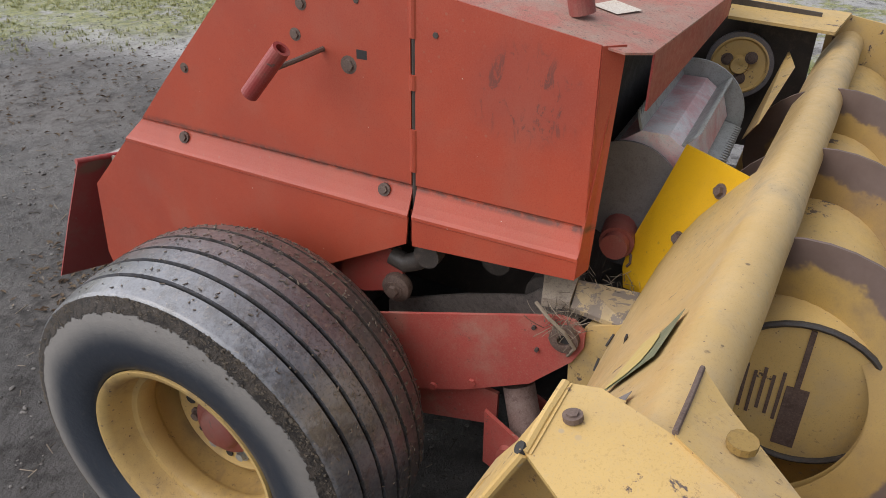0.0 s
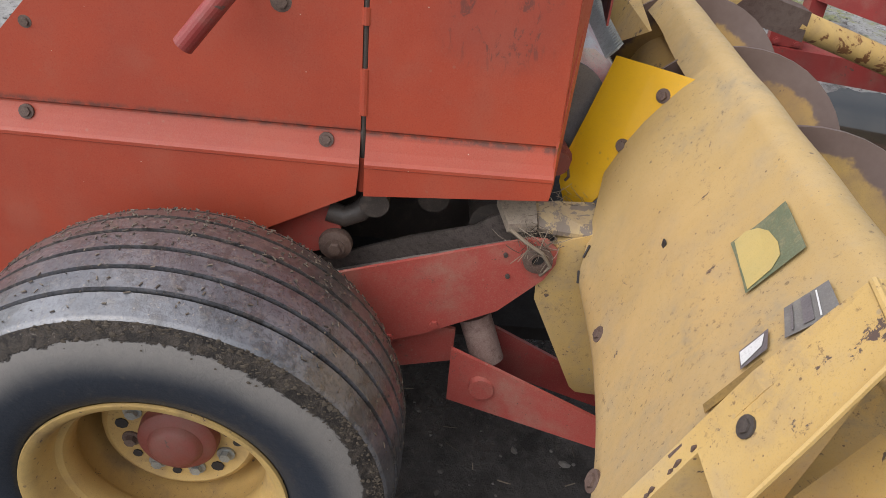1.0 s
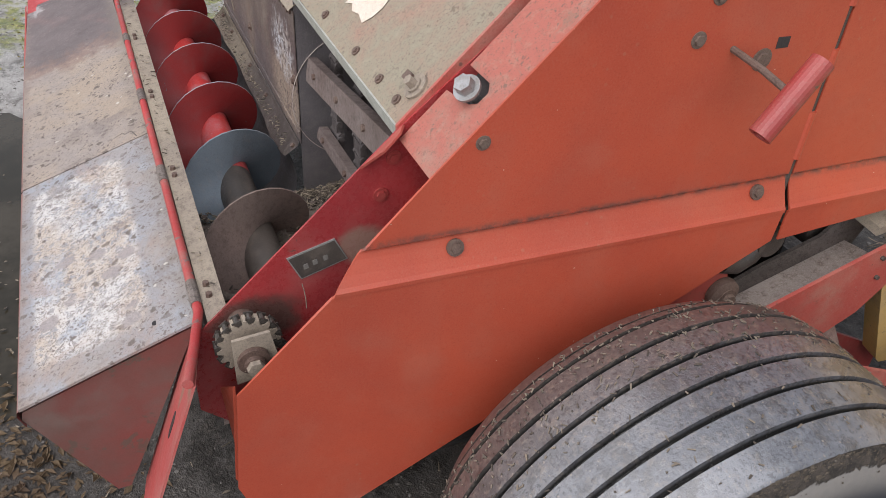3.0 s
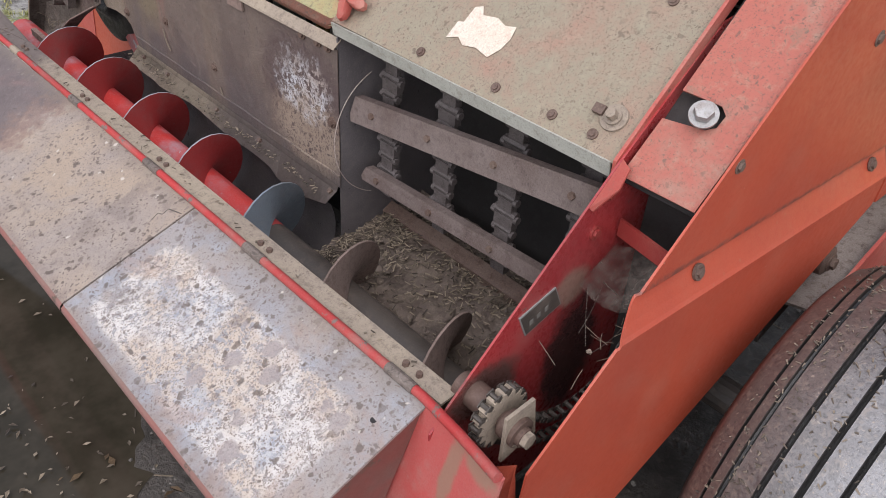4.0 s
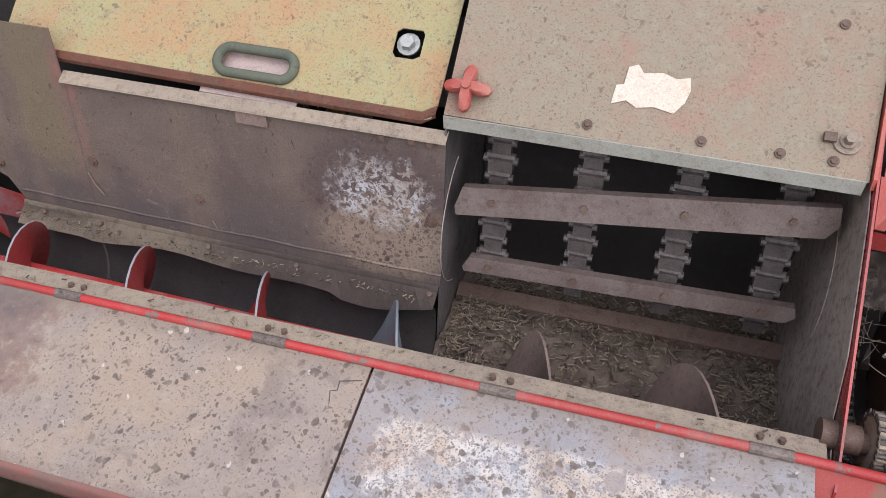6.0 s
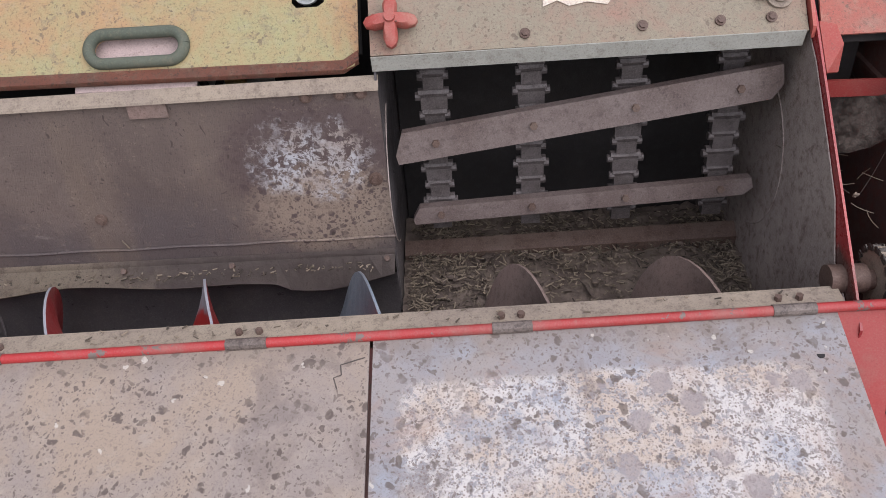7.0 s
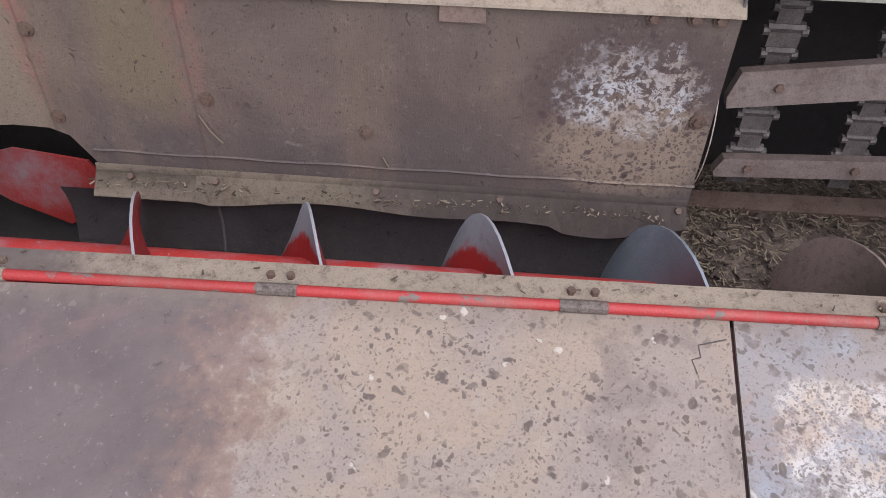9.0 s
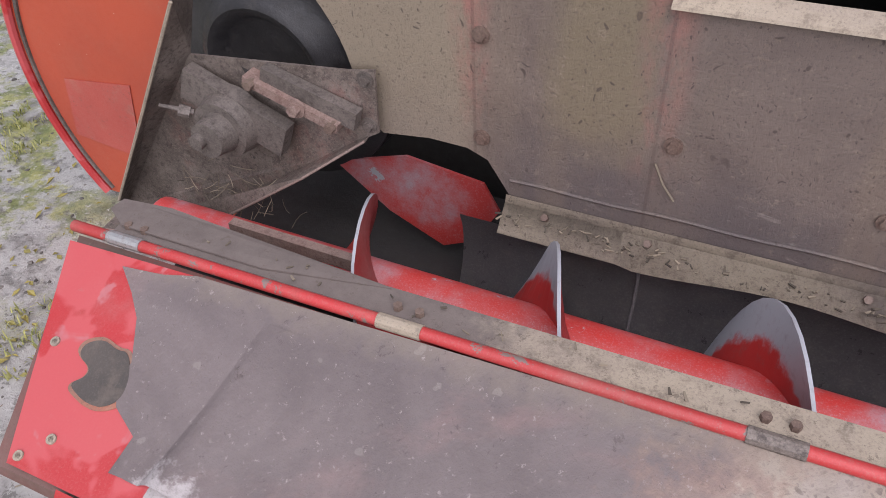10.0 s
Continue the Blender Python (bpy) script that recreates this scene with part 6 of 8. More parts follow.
box(bm, -0.092, 0.080, -0.030, 0.0, -0.008, 0.008, Matrix.Translation((-2.322, -0.386, 0.705)) @ pose(0, 0, 0, 0, 18, 0))
part("tension_strip", soften(bm, 0.003, 2), RUSTY_PINK, bracket, "rusty adjusting strip")
for x, z in ((-2.395, 0.730), (-2.255, 0.684)):
    bolt("strip_bolt", (x, -0.414, z), (0, -1, 0), 0.009, RUST, bracket, 0.012, False)
bm = bmesh.new()
box(bm, -0.085, 0.085, -0.020, 0.0, -0.016, 0.016, Matrix.Translation((-2.300, -0.385, 0.716)) @ pose(0, 0, 0, 0, 16, 0))
part("tension_bar", soften(bm, 0.004, 2), GRIME, bracket, "rusty belt tension bar")
for x, z in ((-2.207, 0.755), (-2.210, 0.675)):
    bolt("bracket_bolt", (x, -0.378, z), (0, -1, 0), 0.009, GRIME, bracket, 0.010)
bolt("tension_bolt", (-2.315, -0.416, 0.704), (0, -1, 0), 0.011, RUSTY_PINK, bracket, 0.014)
bm = bmesh.new()
tube(bm, (-2.50, -0.445, 0.672), (-2.545, -0.470, 0.690), 0.005, 0.003, n=8)
tube(bm, (-2.505, -0.448, 0.672), (-2.520, -0.456, 0.679), 0.010, n=8)
part("grease_nipple", bm, GRIME, bear)
bm = bmesh.new()
lathe(bm, [(0.012, 0.0), (0.012, 0.085), (0.004, 0.098), (-0.010, 0.108), (-0.014, 0.120), (-0.008, 0.134), (0.010, 0.146), (0.020, 0.170), (0.018, 0.205), (0.030, 0.235), (0.09, 0.240), (0.10, 0.0)], (-2.476, -0.27, 0.660), (0, 1, 0), 48)
part("drive_pulley", bm, WHEEL_BLACK, machine, "black dusty drive wheel", True)
bm = bmesh.new()
n = 40
cc = V(-2.80, -0.10, 0.383)
ring = [cc + V(0.594 * math.cos(a), 0, 0.594 * math.sin(a)) for a in [math.radians(80 + 136 * i / n) for i in range(n + 1)]]
slab(bm, [*ring, cc + V(0.10, 0, -0.35)], (0, 0.005, 0))
shield = part("round_shield", bm, ORANGE_RED, machine, "round orange-red belt shield")
bm = bmesh.new()
hose(bm, [p + V(0, -0.006, 0) for p in ring], 0.012, 8)
part("shield_rim", bm, BRIGHT_RED, shield, "", True)
bm = bmesh.new()
hose(bm, [cc + (p - cc) * 0.955 + V(0, -0.003, 0) for p in ring], 0.006, 6)
part("shield_groove", bm, GRIME, shield, "", True)
bm = bmesh.new()
slab(bm, [(-3.273, -0.103, 0.389), (-3.05, -0.103, 0.415), (-3.10, -0.103, 0.19), (-3.313, -0.103, 0.215)], (0, 0.002, 0))
part("shield_patch", bm, PINK_RED, shield)
# blower mouth behind the arched opening
bm = bmesh.new()
slab(bm, [(-2.385, -0.245, 0.470), (-2.225, -0.25, 0.525), (-2.075, -0.25, 0.505), (-2.045, -0.25, 0.45), (-2.095, -0.25, 0.365), (-2.16, -0.25, 0.332), (-2.272, -0.25, 0.385)], (0, 0.006, 0))
part("blower_paddle", soften(bm, 0.003), TUBE_RED, machine, "scoured red steel blower paddle")

# ---- wheel ----
WX, WY, WZ = 0.275, -0.006, 0.376
GROW = 1.055
wheel = new("wheel")
wheel.parent = machine
tagged(wheel, "wide ribbed implement tyre on yellow steel rim")
HALF = 0.176
rows = [(-0.150, 0.205), (-0.175, 0.225), (-0.194, 0.275), (-0.197, 0.320), (-0.190, 0.335), (-0.183, 0.350)]
ribs = 7
for i in range(ribs):
    a = -HALF + 2 * HALF * i / ribs
    b = -HALF + 2 * HALF * (i + 1) / ribs
    for f in ((0.0, 0.075, 0.105, 0.47, 0.50, 0.55, 0.58, 0.895, 0.925, 1.0) if i == 0 else (0.0, 0.075, 0.105, 0.895, 0.925, 1.0)):
        x = a + (b - a) * f
        crown = 0.407 - (0.020 * (x / HALF) ** 2.4 if x > 0 else 0.052 * (abs(x) / HALF) ** 2.8)
        edge = (i == 0 and f == 0.0) or (i == ribs - 1 and f == 1.0)
        rows.append((x, crown - (0.014 if f in (0.50, 0.55) else 0.016 if f in (0.0, 1.0) and not edge else (0.013 if f in (0.075, 0.925) and not (i == 0 and f < 0.5) and not (i == ribs - 1 and f > 0.5) else 0.0))))
rows_t = [(x, r * GROW if r > 0.3 else r) for x, r in rows + [(HALF + 0.004, 0.382)]]
bm = bmesh.new()
lathe(bm, rows_t, (WX, WY, WZ), (1, 0, 0), 112)
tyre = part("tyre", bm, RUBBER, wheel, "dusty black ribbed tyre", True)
bm = bmesh.new()
lathe(bm, [(HALF + 0.004, 0.4035), (0.187, 0.390), (0.196, 0.370), (0.202, 0.341), (0.203, 0.312), (0.198, 0.268), (0.189, 0.246), (0.180, 0.236), (0.160, 0.226), (0.13, 0.22)], (WX, WY, WZ), (1, 0, 0), 112)
part("sidewall", bm, SIDEWALL, tyre, "black sidewall with dried pale mud", True)
bm = bmesh.new()
lathe(bm, [(0.13, 0.214), (0.165, 0.222), (0.180, 0.234), (0.186, 0.232), (0.184, 0.222), (0.170, 0.209), (0.135, 0.203), (0.122, 0.196), (0.118, 0.184), (0.108, 0.178), (0.075, 0.176), (0.066, 0.182), (0.058, 0.186), (0.02, 0.186), (-0.045, 0.184), (-0.055, 0.172), (-0.045, 0.158), (-0.01, 0.154), (0.018, 0.152), (0.030, 0.145), (0.034, 0.136), (0.030, 0.128), (0.028, 0.118), (0.03, 0.04)], (WX, WY, WZ), (1, 0, 0), 80)
rim = part("rim", bm, RIM_YELLOW, wheel, "yellow steel rim", True)
bm = bmesh.new()
rr = lathe(bm, [(0.026, 0.077), (0.052, 0.074), (0.060, 0.066), (0.063, 0.052), (0.072, 0.047), (0.079, 0.038)], (WX, WY, WZ), (1, 0, 0), 40)
cap(bm, rr[-1])
part("hub", bm, HUB_RED, wheel, "red hub cap", True)
for i in range(8):
    a = 2 * math.pi * (i + 0.3) / 8
    p = V(WX + 0.030, WY + 0.098 * math.cos(a), WZ + 0.098 * math.sin(a))
    bolt("wheel_nut", p, (1, 0, 0), 0.0120, GALV if i % 4 else RUST, rim, 0.014)
    a += math.pi / 8
    p = V(WX + 0.0295, WY + 0.110 * math.cos(a), WZ + 0.110 * math.sin(a))
    bm = bmesh.new()
    tube(bm, p, p + V(0.0025, 0, 0), 0.0095 if i % 3 else 0.013, n=8)
    part("rim_hole", bm, DARK, rim)
bm = bmesh.new()
tube(bm, (-0.5, WY, WZ), (WX + 0.02, WY, WZ), 0.038, n=16)
part("axle", bm, GREASE, machine)

# ---- lift arm and brackets behind the wheel ----
bm = bmesh.new()
slab(bm, [(0.05, 0.20, 0.575), (0.05, 0.646, 0.713), (0.05, 0.68, 0.712), (0.05, 0.703, 0.69), (0.05, 0.704, 0.655), (0.05, 0.685, 0.615), (0.05, 0.60, 0.525), (0.05, 0.45, 0.449), (0.05, 0.20, 0.36)], (-0.008, 0, 0))
arm = part("lift_arm", soften(bm, 0.002), PINK_RED, machine, "faded red channel lift arm")
bm = bmesh.new()
slab(bm, [(-0.055, 0.20, 0.548), (-0.055, 0.403, 0.626), (-0.055, 0.542, 0.666), (-0.055, 0.570, 0.690), (-0.055, 0.610, 0.707), (-0.055, 0.69, 0.70), (-0.055, 0.60, 0.53), (-0.055, 0.20, 0.38)], (-0.008, 0, 0))
part("arm_cheek", soften(bm, 0.002), GRIME, arm, "grimy far cheek of the channel arm")
bm = bmesh.new()
slab(bm, [(0.041, 0.20, 0.535), (0.041, 0.62, 0.655), (-0.054, 0.62, 0.640), (-0.054, 0.20, 0.515)], (0, 0.002, -0.008))
part("arm_web", soften(bm, 0.002), LINER, arm, "dust-covered channel floor")
bm = bmesh.new()
lathe(bm, [(0.0, 0.013), (0.0, 0.030), (0.016, 0.030), (0.018, 0.022), (0.018, 0.013), (0.0, 0.013)], (0.046, 0.665, 0.668), (1, 0, 0), 24)
part("pin_boss", bm, RUST, arm, "rusty pin boss", True)
bm = bmesh.new()
tube(bm, (0.03, 0.665, 0.668), (0.055, 0.665, 0.668), 0.014, n=14)
part("pin", bm, DARK, arm)
for y, z in ((0.47, 0.478), (0.375, 0.432), (0.60, 0.672), (0.61, 0.62)):
    bolt("arm_bolt", (0.051, y, z), (1, 0, 0), 0.010 if z < 0.5 else 0.005, PINK_RED if z < 0.5 else GREASE, arm, 0.006, False)
bm = bmesh.new()
hose(bm, [(0.055, 0.60, 0.735), (0.07, 0.635, 0.715), (0.072, 0.668, 0.695), (0.066, 0.69, 0.66), (0.055, 0.675, 0.63)], 0.004, 6)
part("wire_tie", bm, STRAW, arm, "twist of dry twine")
bm = bmesh.new()
slab(bm, [(0.02, 0.25, 0.48), (0.02, 0.52, 0.44), (0.02, 0.52, 0.35), (0.02, 0.30, 0.30)], (-0.01, 0, 0))
part("frame_web", soften(bm, 0.002), PINK_RED, machine)
# upper knuckle by the panel
bm = bmesh.new()
slab(bm, [(-0.035, 0.10, 0.655), (-0.035, 0.20, 0.72), (-0.035, 0.25, 0.715), (-0.035, 0.262, 0.66), (-0.035, 0.24, 0.61), (-0.035, 0.16, 0.585), (-0.035, 0.10, 0.585)], (0.02, 0, 0))
kn = part("knuckle", soften(bm, 0.014, 3), STAINED_RED, machine, "red cast lift knuckle", True)
bm = bmesh.new()
lathe(bm, [(0.0, 0.0), (0.0, 0.032), (0.012, 0.036), (0.024, 0.034), (0.03, 0.022), (0.031, 0.0)], (-0.022, 0.252, 0.628), (1, 0, 0), 20)
part("knuckle_boss", bm, RUST, kn, "", True)
bolt("knuckle_bolt", (0.008, 0.252, 0.628), (1, 0, 0), 0.014, RUST, kn, 0.012)
bm = bmesh.new()
hose(bm, [(-0.02, 0.235, 0.70), (-0.018, 0.27, 0.69), (-0.018, 0.30, 0.705), (-0.02, 0.325, 0.735), (-0.022, 0.332, 0.775)], 0.022, 12)
tube(bm, (-0.03, 0.33, 0.735), (0.002, 0.33, 0.735), 0.030, n=18)
part("knuckle_hook", bm, GREASE, kn, "", True)
# lower link
bm = bmesh.new()
slab(bm, [(0.075, 0.512, 0.432), (0.112, 0.62, 0.408), (0.197, 0.87, 0.348), (0.212, 0.915, 0.318), (0.210, 0.91, 0.272), (0.075, 0.514, 0.282)], (-0.010, 0, 0))
low = part("lower_link", soften(bm, 0.002), PINK_RED, machine, "dull red tapered lower link")
# inner link in deeper red, which paints in the shadow it stands in
bm = bmesh.new()
slab(bm, [(-0.03, 0.58, 0.430), (-0.03, 0.626, 0.407), (-0.03, 0.824, 0.297), (-0.03, 0.90, 0.25), (-0.03, 0.90, 0.18), (-0.03, 0.58, 0.30)], (-0.010, 0, 0))
part("inner_link", soften(bm, 0.002), DEEP_RED, low)
bm = bmesh.new()
tube(bm, (0.08, 0.588, 0.352), (0.112, 0.584, 0.352), 0.030, 0.027, n=20)
part("link_pivot", soften(bm, 0.003), PINK_RED, low, "", True)
bm = bmesh.new()
tube(bm, (0.0, 0.56, 0.47), (0.035, 0.60, 0.37), 0.036, n=16)
part("link_spacer", bm, RUSTY_PINK, low, "", True)
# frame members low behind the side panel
# added pan that keeps light off the ground under the body
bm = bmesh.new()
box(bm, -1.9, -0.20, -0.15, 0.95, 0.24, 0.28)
part("light_block_pan", soften(bm, 0.006), DARK, machine, "dark pan added to block light under the body")
bm = bmesh.new()
box(bm, -0.45, -0.35, 0.0, 0.75, 0.42, 0.56)
part("frame_rail", soften(bm, 0.006), GREASE, machine)
bm = bmesh.new()
tube(bm, (-0.30, 0.45, 0.70), (-0.10, 0.45, 0.70), 0.035, n=14)
tube(bm, (-0.30, 0.58, 0.66), (-0.08, 0.58, 0.66), 0.05, n=14)
part("gear_hub", bm, GREASE, machine, "", True)

# ---- rotor, knife drum and pulley behind the side panel ----
bm = bmesh.new()
lathe(bm, [(0.0, 0.0), (0.0, 0.112), (0.006, 0.112), (0.006, 0.0)], (-0.20, 0.69, 0.885), (1, 0, 0), 40)
disc = part("rotor_disc", bm, ROTOR_GREY, machine, "grey steel rotor disc", True)
bm = bmesh.new()
tube(bm, (-0.20, 0.69, 0.80), (-0.13, 0.70, 0.80), 0.036, n=16)
tube(bm, (-0.13, 0.70, 0.80), (-0.11, 0.70, 0.80), 0.028, n=16)
part("rotor_bearing", bm, HUB_RED, disc, "", True)
drum = new("knife_drum")
drum.parent = machine
tagged(drum, "scoured red drum with toothed knife bars")
bm = bmesh.new()
tube(bm, (-0.62, 0.728, 0.932), (-0.215, 0.728, 0.932), 0.088, n=10)
part("drum_body", bm, SCOURED, drum)
bm = bmesh.new()
lathe(bm, [(0.0, 0.02), (0.0, 0.125), (0.006, 0.125), (0.006, 0.02)], (-0.63, 0.728, 0.932), (1, 0, 0), 36)
part("drum_end", bm, GALV, drum, "", True)
for k in range(6):
    a = math.radians(48 + 60 * k)
    u = V(0, math.cos(a), math.sin(a))
    t = V(0, -math.sin(a), math.cos(a))
    bm = bmesh.new()
    o = V(-0.62, 0.728, 0.932)
    pts = [o + u * 0.08]
    n = 28
    for i in range(n):
        pts.append(o + V(0.40 * i / n, 0, 0) + u * 0.110)
        pts.append(o + V(0.40 * (i + 0.5) / n, 0, 0) + u * 0.129)
    pts += [o + V(0.40, 0, 0) + u * 0.113, o + V(0.40, 0, 0) + u * 0.08]
    slab(bm, pts, t * 0.005)
    part("knife_bar", bm, GALV, drum, "bright toothed knife bar")
bm = bmesh.new()
lathe(bm, [(0.0, 0.0), (0.0, 0.072), (0.012, 0.078), (0.03, 0.078), (0.034, 0.072), (0.026, 0.066), (0.022, 0.026), (0.034, 0.022), (0.034, 0.008), (0.03, 0.0)], (-0.98, 0.785, 0.958), (1, 0.15, 0.1), 40)
pul = part("belt_pulley", bm, WORN_YELLOW, machine, "yellow belt pulley", True)
bm = bmesh.new()
lathe(bm, [(0.004, 0.070), (0.004, 0.088), (0.031, 0.088), (0.031, 0.076)], (-0.98, 0.785, 0.958), (1, 0.15, 0.1), 40)
part("belt", bm, BLACKENED, pul)
for k in range(3):
    a = math.radians(40 + 120 * k)
    bolt("pulley_bolt", (-0.954, 0.789 + 0.036 * math.cos(a), 0.961 + 0.036 * math.sin(a)), (1, 0.15, 0.1), 0.011, RUST, pul, 0.01)
# near-black sheet added for the shaded depth behind the drum
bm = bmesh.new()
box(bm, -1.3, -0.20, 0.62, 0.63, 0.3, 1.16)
part("rear_shade_sheet", bm, DARK, machine)
bm = bmesh.new()
slab(bm, [(-1.05, 0.64, 1.12), (-1.05, 0.96, 1.10), (-1.05, 0.96, 0.70), (-1.05, 0.64, 0.70)], (-0.006, 0, 0))
part("pulley_backing", bm, GREASE, machine)

# ---- yellow rear trough with its own auger ----
hop = thing("yellow_trough", "faded yellow rear auger trough with rolled edge", "farm machine part")


WALL_Z = [0.555, 0.570, 0.585, 0.60, 0.615, 0.63, 0.645, 0.66, 0.683, 0.74, 0.80, 0.87, 0.92, 0.965, 1.0]
WALL_Y = [0.850, 0.815, 0.792, 0.773, 0.760, 0.751, 0.745, 0.744, 0.751, 0.772, 0.795, 0.823, 0.850, 0.882, 0.906]


def wall_y(z):
    """Front wall of the trough: leaning back above, rounding under below."""
    for k in range(len(WALL_Z) - 1):
        if z <= WALL_Z[k + 1] or k == len(WALL_Z) - 2:
            f = (z - WALL_Z[k]) / (WALL_Z[k + 1] - WALL_Z[k])
            return WALL_Y[k] + f * (WALL_Y[k + 1] - WALL_Y[k])


def taper(x):
    return 0.40 * max(0.0, x - 0.25) ** 2


def rim_ring(x, first, last, count):
    """Arc of the rolled edge at x, from the front over the top to the back."""
    yc, zc = 0.982 - 0.051 * x, 1.034 + 0.029 * x
    out = []
    for k in range(count):
        a = math.radians(first + (last - first) * k / (count - 1))
        out.append((x, yc + 0.040 * math.cos(a), zc + 0.040 * math.sin(a)))
    return out


def sheet(bm, cols, thick):
    for a, b in zip(cols, cols[1:]):
        for k in range(len(a) - 1):
            bm.faces.new((a[k], b[k], b[k + 1], a[k + 1]))
    bmesh.ops.recalc_face_normals(bm, faces=bm.faces)
    bmesh.ops.solidify(bm, geom=bm.faces[:], thickness=thick)


bm = bmesh.new()
cols = []
nx = 36
for i in range(nx + 1):
    f = i / nx
    col = []
    for z in WALL_Z:
        x_left = -0.088 if z > 0.80 else (-0.088 + 0.138 * (0.80 - z) / 0.10 if z > 0.70 else 0.05 + 0.9 * (0.70 - z))
        x = x_left + (0.735 - x_left) * f
        y = wall_y(z) - taper(x) + 0.003 * noise.noise((x * 4, z * 4, 5)) + 0.004 * noise.noise((x * 1.5, z * 1.5, 9))
        col.append(bm.verts.new((x, y, z)))
    for p in rim_ring(x, 150, -25, 14):
        q = noise.noise((p[0] * 5, p[1] * 8, 3)) * 0.002
        col.append(bm.verts.new((p[0], p[1] + q, p[2] + q)))
    cols.append(col)
sheet(bm, cols, 0.004)
wall = part("front_wall", bm, TROUGH_YELLOW, hop, "faded yellow curved front wall with rolled edge", True)
# rolled edge going on beyond the bright plate
bm = bmesh.new()
cols = []
for i in range(21):
    x = -0.088 - 1.064 * i / 20
    base = rim_ring(x, 150, -25, 14)
    q = 0.002 * noise.noise((x * 6, 0, 4))
    low = (x, base[0][1] - 0.026, base[0][2] - 0.046 + 0.012 * noise.noise((x * 3, 2, 1)))
    cols.append([bm.verts.new((p[0], p[1] + q, p[2] + q)) for p in [low] + base])
sheet(bm, cols, 0.004)
part("rolled_edge", bm, TROUGH_YELLOW, hop, "rolled yellow top edge", True)


def on_wall(x, z, lift=0.004):
    if z <= 1.0:
        y = wall_y(z) - taper(x)
    else:
        y0 = wall_y(1.0) - taper(x)
        q = rim_ring(x, 150, 0, 2)[0]
        y = y0 + (q[1] - y0) * (z - 1.0) / (q[2] - 1.0)
    return V(x, y - lift * 0.87, z + 0.48 * lift)


# end box section with slot
bm = bmesh.new()
pro = [(0.905, 1.128), (0.862, 1.128), (0.785, 1.0), (0.712, 0.83), (0.655, 0.70), (0.615, 0.56), (0.82, 0.52), (0.84, 0.70), (0.875, 0.90), (0.90, 1.05)]
slab(bm, [(0.716, y, z) for y, z in pro], (0.032, 0, 0.001))
endbox = part("end_box", soften(bm, 0.006, 2), WORN_YELLOW, hop, "chipped yellow end channel")
bm = bmesh.new()
slab(bm, [(0.734, 0.853, 1.142), (0.819, 0.848, 1.130), (0.842, 0.742, 0.905), (0.7495, 0.742, 0.905)], (0, 0.006, 0.002))
head = part("channel_head", soften(bm, 0.003), WORN_YELLOW, endbox)
bm = bmesh.new()
slab(bm, [(0.734, 0.8535, 1.1425), (0.727, 0.884, 1.1425), (0.755, 0.956, 1.140), (0.800, 1.030, 1.134), (0.905, 1.045, 1.118), (0.880, 0.930, 1.122), (0.819, 0.8485, 1.1305)], (0, 0.002, -0.006))
part("channel_top", soften(bm, 0.003), WORN_YELLOW, head)
bm = bmesh.new()
hose(bm, [(0.7335, 0.853, 1.141), (0.775, 0.8495, 1.136), (0.819, 0.847, 1.129)], 0.005, 8)
hose(bm, [(0.819, 0.847, 1.129), (0.832, 0.795, 1.02), (0.842, 0.741, 0.905)], 0.0045, 8)
part("channel_bead", bm, WORN_YELLOW, head, "", True)
bm = bmesh.new()
tube(bm, (0.812, 0.850, 1.124), (0.8165, 0.842, 1.132), 0.006, n=10)
part("corner_hole", bm, DARK, head)
bm = bmesh.new()
slab(bm, [(0.750, y, z) for y, z in ((0.93, 0.955), (0.85, 0.80), (0.77, 0.62), (0.72, 0.47), (0.74, 0.46), (0.945, 0.955))], (0.090, 0, 0))
part("channel_web", soften(bm, 0.003), WORN_YELLOW, endbox)
bm = bmesh.new()
slab(bm, [(0.838, y, z) for y, z in ((0.79, 0.90), (0.655, 0.60), (0.76, 0.55), (0.93, 0.92))], (0.004, 0, 0))
part("channel_side", soften(bm, 0.001), WORN_YELLOW, endbox)
bm = bmesh.new()
slab(bm, [on_wall(0.680, 0.908, 0.004), on_wall(0.697, 0.912, 0.004), on_wall(0.692, 0.982, 0.004), on_wall(0.672, 0.978, 0.004)], (0, -0.001, 0.0005))
part("end_slot", bm, SLOT_BROWN, endbox, "dark slot in the wall")
bm = bmesh.new()
hose(bm, [on_wall(0.722, 0.862 + 0.028 * k, 0.003) for k in range(7)], 0.0035, 6)
part("edge_weld", bm, RUST, endbox)
bolt("end_bolt", (0.768, 0.772, 0.968), (0.0, -0.92, 0.38), 0.009, GREASE, endbox, 0.006)
bolt("end_bolt", (0.770, 0.872, 1.139), (0, -0.2, 1), 0.006, RUST, endbox, 0.005)
for k, f in enumerate((0.02, 0.13, 0.22, 0.36, 0.42, 0.66, 0.74, 0.93)):
    bm = bmesh.new()
    p = V(0.742 + 0.002 * math.sin(k * 7), 0.684 + 0.062 * f, 0.765 + 0.145 * f)
    bmesh.ops.create_icosphere(bm, subdivisions=2, radius=1.0)
    for v in bm.verts:
        v.co *= 1 + 0.4 * noise.noise(v.co * 2.2 + V(k, 0, 0))
        v.co = V(v.co.x * 0.002, v.co.y * 0.0035, v.co.z * (0.006 + 0.004 * math.sin(k * 5) ** 2)) + p
    part("edge_weld", bm, RUST, endbox)
bm = bmesh.new()
